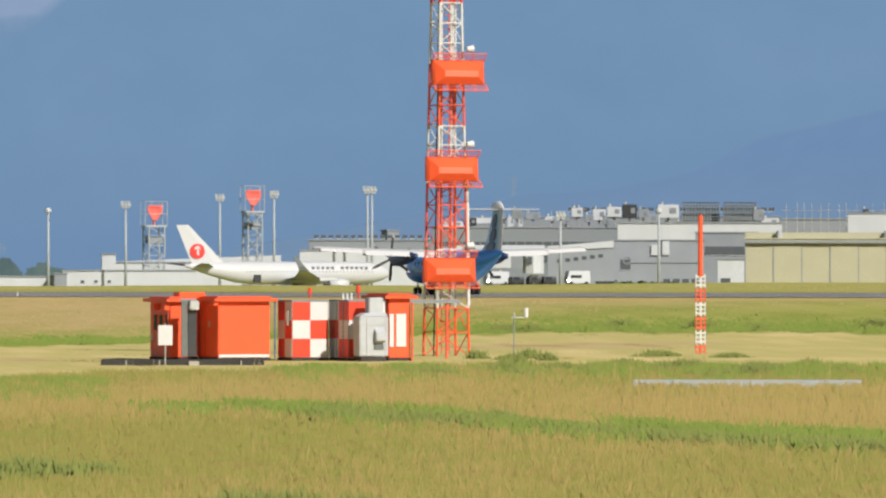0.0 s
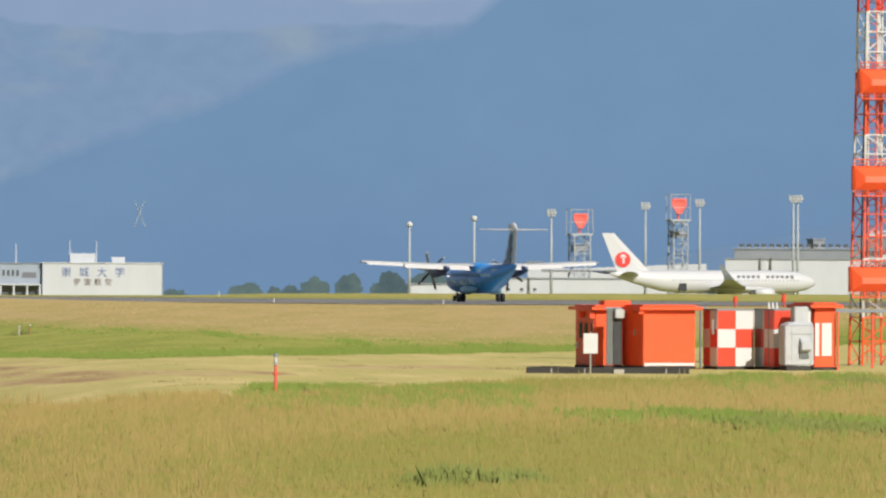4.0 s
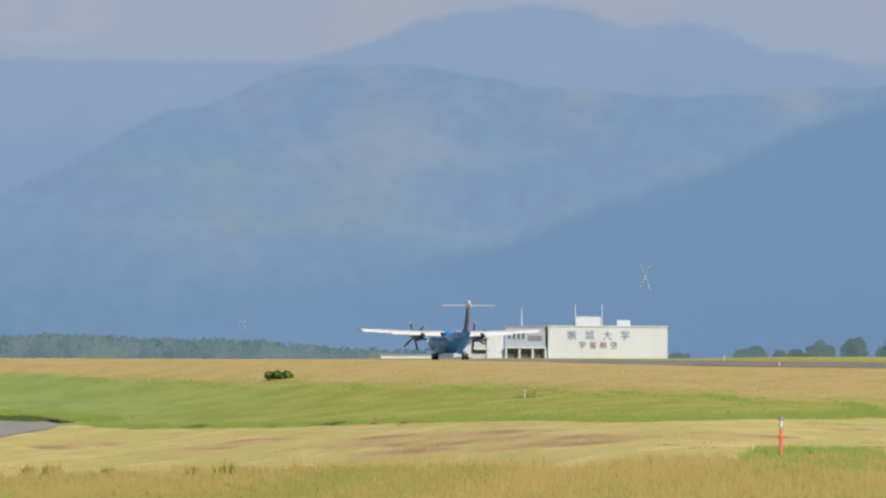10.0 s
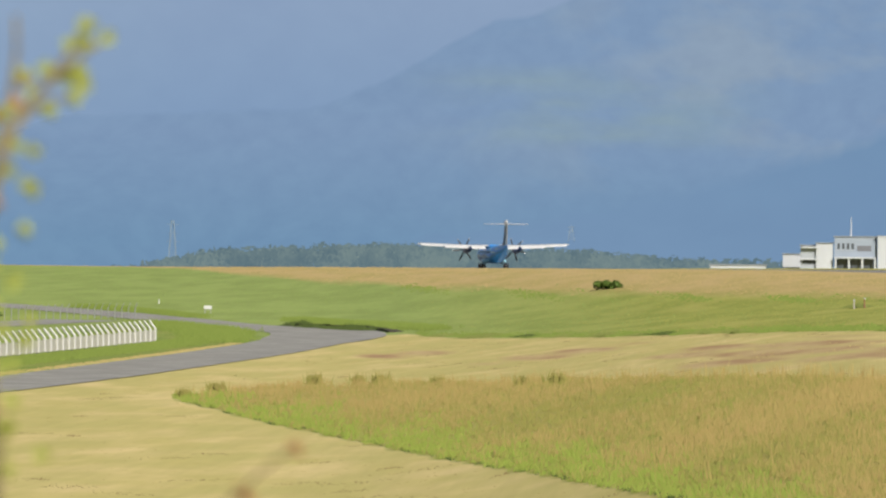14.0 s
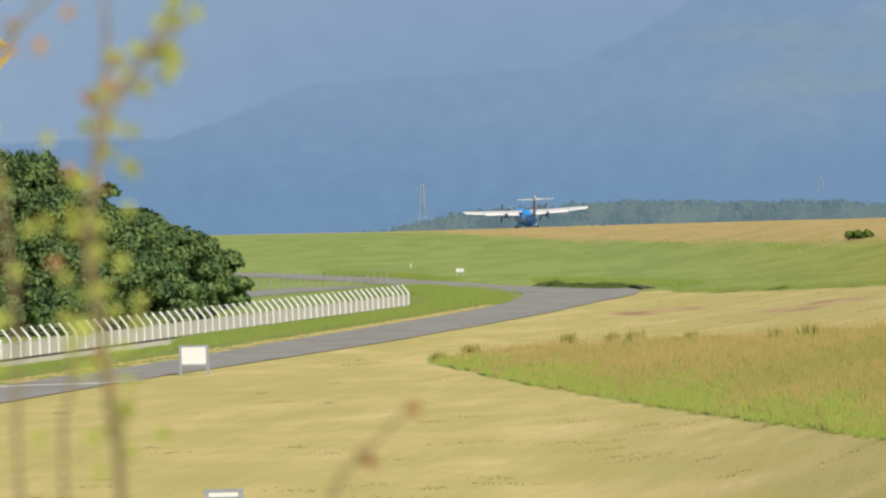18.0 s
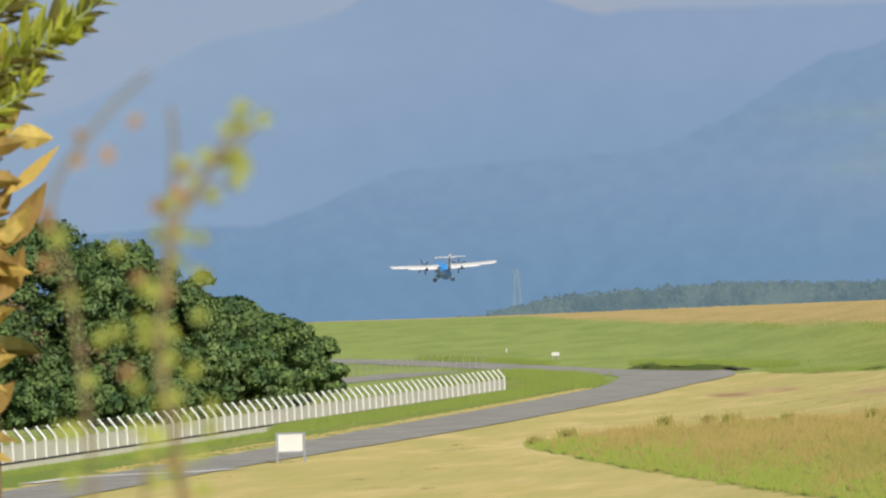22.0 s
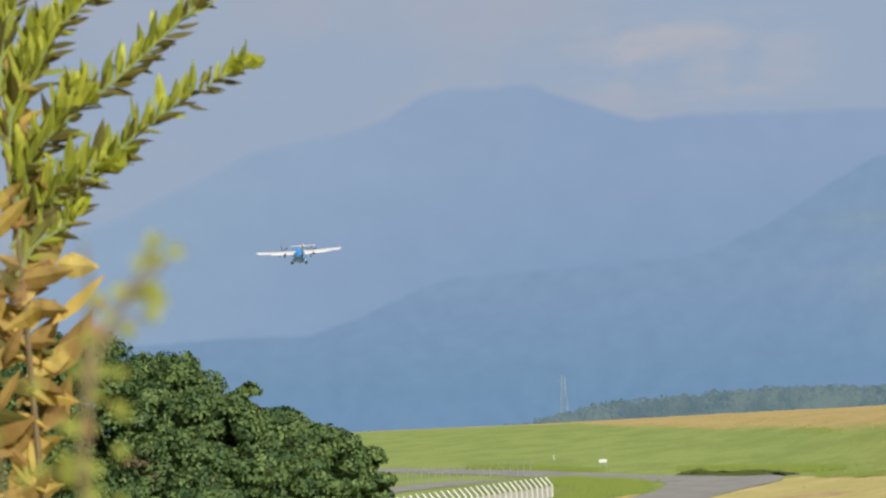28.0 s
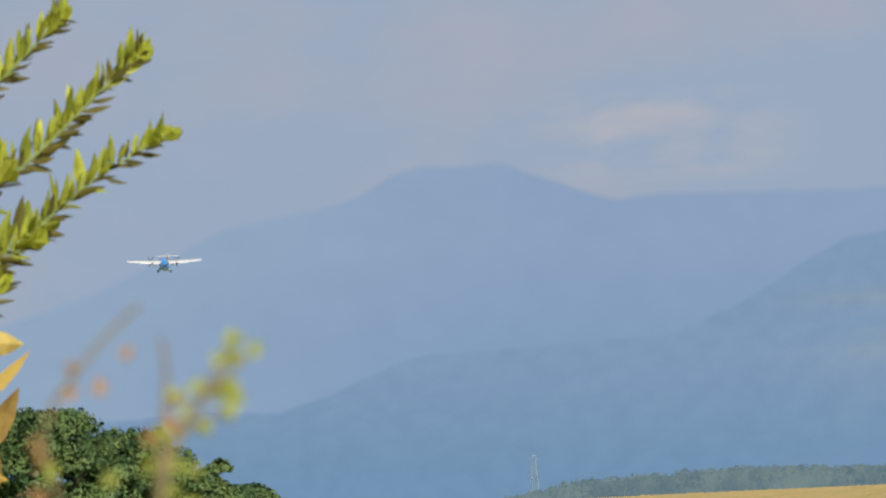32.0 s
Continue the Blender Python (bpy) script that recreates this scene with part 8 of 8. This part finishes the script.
# ---- what moves ----
def motions():
    rows = [
        (0.0, (79.3, 530.6, 1.88, 0.0, 0.0, 11.3)),
        (1.0, (74.1, 552.2, 1.76, 0.0, 0.0, 11.3)),
        (2.0, (68.2, 575.9, 1.63, 0.0, 0.0, 11.4)),
        (3.0, (61.6, 601.8, 1.49, 0.0, 0.0, 11.4)),
        (3.5, (57.9, 615.5, 1.42, 0.0, 0.0, 11.4)),
        (5.5, (42.5, 675.6, 1.30, 0.0, 0.0, 11.5)),
        (6.0, (38.4, 691.9, 1.22, 0.0, 0.0, 11.5)),
        (6.5, (34.1, 708.7, 1.14, 0.0, 0.0, 11.6)),
        (7.0, (29.6, 726.0, 1.06, 0.0, 0.0, 11.6)),
        (7.5, (24.9, 743.7, 0.97, 0.0, 0.0, 11.7)),
        (8.0, (20.2, 762.0, 0.90, 0.0, 0.0, 11.8)),
        (8.5, (15.6, 780.7, 0.83, 0.0, 0.0, 11.9)),
        (9.0, (10.9, 799.8, 0.76, 0.0, 0.0, 11.9)),
        (9.5, (6.0, 819.5, 0.68, 0.0, 0.0, 12.0)),
        (10.0, (1.0, 839.6, 0.59, 0.0, 0.0, 12.1)),
        (10.5, (-4.7, 860.1, 0.50, 0.0, 0.0, 12.1)),
        (11.0, (-10.0, 881.1, 0.40, 0.0, 0.0, 12.2)),
        (11.5, (-15.3, 902.6, 0.29, 0.0, 0.0, 12.3)),
        (12.0, (-20.9, 924.5, 0.18, 0.0, 0.0, 12.4)),
        (12.5, (-26.6, 946.8, -0.07, 0.0, 0.0, 12.4)),
        (13.0, (-32.5, 969.5, -0.20, 0.0, 0.0, 12.5)),
        (13.5, (-38.7, 992.7, -0.34, 0.0, 0.0, 12.6)),
        (14.0, (-44.6, 1016.2, -0.50, 0.0, 0.0, 12.7)),
        (14.5, (-50.9, 1040.2, -0.67, 0.0, -0.2, 12.8)),
        (15.0, (-56.9, 1064.6, -0.84, 0.0, -0.3, 12.9)),
        (15.5, (-63.0, 1089.4, -1.11, 0.0, -0.5, 13.0)),
        (17.5, (-88.6, 1191.3, -2.27, 6.0, -1.2, 13.5)),
        (18.0, (-95.4, 1217.3, -2.07, 6.0, -1.2, 13.6)),
        (18.5, (-101.9, 1243.5, -1.73, 6.0, -1.2, 13.7)),
        (19.0, (-108.7, 1270.1, -1.08, 6.0, -1.2, 13.8)),
        (19.5, (-115.8, 1296.9, -0.41, 6.0, -1.1, 13.8)),
        (20.0, (-123.0, 1324.0, 0.18, 6.0, -1.1, 13.8)),
        (20.5, (-130.4, 1351.4, 1.25, 6.5, -1.1, 13.8)),
        (21.0, (-138.0, 1379.1, 2.54, 7.0, -1.1, 13.8)),
        (21.5, (-145.4, 1407.0, 3.76, 7.5, -1.1, 13.8)),
        (22.0, (-152.7, 1435.3, 5.41, 8.0, -1.1, 13.8)),
        (22.5, (-160.2, 1463.8, 7.49, 8.2, -1.1, 13.8)),
        (23.0, (-167.3, 1492.5, 9.96, 8.5, -1.1, 13.8)),
        (23.5, (-174.8, 1521.6, 12.70, 8.8, -1.0, 13.8)),
        (24.0, (-182.1, 1550.9, 15.53, 9.0, -1.0, 13.8)),
        (24.5, (-189.8, 1580.4, 18.69, 9.2, -1.0, 13.8)),
        (25.0, (-197.4, 1610.3, 21.81, 9.4, -1.0, 13.8)),
        (25.5, (-204.8, 1640.4, 25.15, 9.6, -1.0, 13.8)),
        (27.5, (-236.2, 1763.7, 40.35, 10.3, -1.2, 13.8)),
        (28.0, (-244.1, 1795.2, 44.11, 10.5, -1.2, 13.8)),
        (28.5, (-252.4, 1827.0, 48.05, 10.5, -1.4, 13.8)),
        (29.0, (-260.6, 1859.0, 51.88, 10.5, -1.7, 13.8)),
        (29.5, (-268.6, 1891.3, 55.82, 10.5, -2.0, 13.8)),
        (30.0, (-277.9, 1923.9, 59.68, 10.5, -2.2, 13.8)),
        (30.5, (-286.3, 1956.8, 63.45, 10.5, -1.5, 13.8)),
        (31.0, (-295.9, 1989.9, 67.31, 10.5, -0.8, 13.8)),
        (31.5, (-304.6, 2023.3, 70.36, 10.5, 0.0, 13.8)),
        (32.0, (-313.9, 2057.0, 73.96, 10.5, 0.8, 13.8)),
    ]
    walk(PLANE, [(t, pose(x, y, z, pitch, bank, turn)) for t, (x, y, z, pitch, bank, turn) in rows])
    for k, prop in enumerate(o for o in PLANE.children if o.name.startswith("propeller")):
        base = prop.location.copy()
        walk(prop, [(i * 0.1, pose(*base, 0, (i * 73.0 + 20 * k) % 360, 0)) for i in range(321)])
    # wind: lean in degrees about the root, and a little bob
    thin = [
        (0.0, 2.88, -0.008), (12.5, 2.88, -0.008), (13.0, 2.84, -0.007), (13.5, 2.41, 0.001), (14.0, 1.98, 0.005), (14.5, 1.73, 0.003), (15.0, 1.61, 0.009), (15.5, 0.80, 0.002), (17.5, -1.11, -0.002), (18.0, -0.39, 0.001), (18.5, 0.15, -0.001), (19.0, 0.00, 0.000), (19.5, -0.39, -0.003), (20.0, -0.87, -0.003), (20.5, -0.82, -0.007), (21.0, -0.53, -0.007), (21.5, -0.35, -0.008), (22.0, -0.79, -0.008), (22.5, -1.41, -0.010), (23.0, -1.86, -0.012), (23.5, -1.79, -0.004), (24.0, -1.47, -0.006), (24.5, -1.61, -0.011), (25.0, -1.34, -0.015), (25.5, -1.52, -0.014), (27.5, -2.61, -0.015), (28.0, -2.83, -0.014), (28.5, -2.63, -0.016), (29.0, -1.95, -0.013), (29.5, -1.52, -0.017), (30.0, -1.64, -0.021), (30.5, -1.74, -0.022), (31.0, -1.69, -0.027), (31.5, -1.67, -0.028), (32.0, -1.20, -0.029)
    ]
    walk(THIN, [(t, pose(-0.416, 3.173, 3.208 + dz, 0, lean, 7.478)) for t, lean, dz in thin])
    tall = [
        (0.0, 2.4, 0.03), (10.0, 2.0, 0.03), (18.5, 2.32, 0.032), (19.0, 1.76, 0.035), (19.5, 1.66, 0.022), (20.0, 0.20, 0.026), (20.5, 0.65, 0.028), (21.0, 1.15, 0.030), (21.5, 0.37, 0.039), (22.0, 0.01, 0.040), (22.5, -0.63, 0.022), (23.0, -0.62, 0.028), (23.5, -0.72, 0.033), (24.0, -0.14, 0.027), (24.5, -0.34, 0.023), (25.0, -0.14, 0.028), (25.5, -0.40, 0.032), (27.5, -0.46, -0.002), (28.0, 0.00, 0.000), (28.5, -1.50, 0.017), (29.0, 0.87, -0.036), (29.5, -0.13, -0.014), (30.0, -0.83, -0.025), (30.5, -0.21, -0.078), (31.0, -1.02, -0.042), (31.5, 0.13, -0.047), (32.0, -2.32, 0.020)
    ]
    walk(TALL, [(t, pose(-2.252, 15.841, 2.440 + dz, 0, lean, 8.09)) for t, lean, dz in tall])


build_ground()
build_paving()
build_distance()
glide_tower()
glide_station()
PLANE = turboprop()
jet_airliner()
terminal()
campus()
boundary_fence()
field_things()
woods()
TALL = leafy_weed()
THIN = thin_weed()
meadow()
motions()
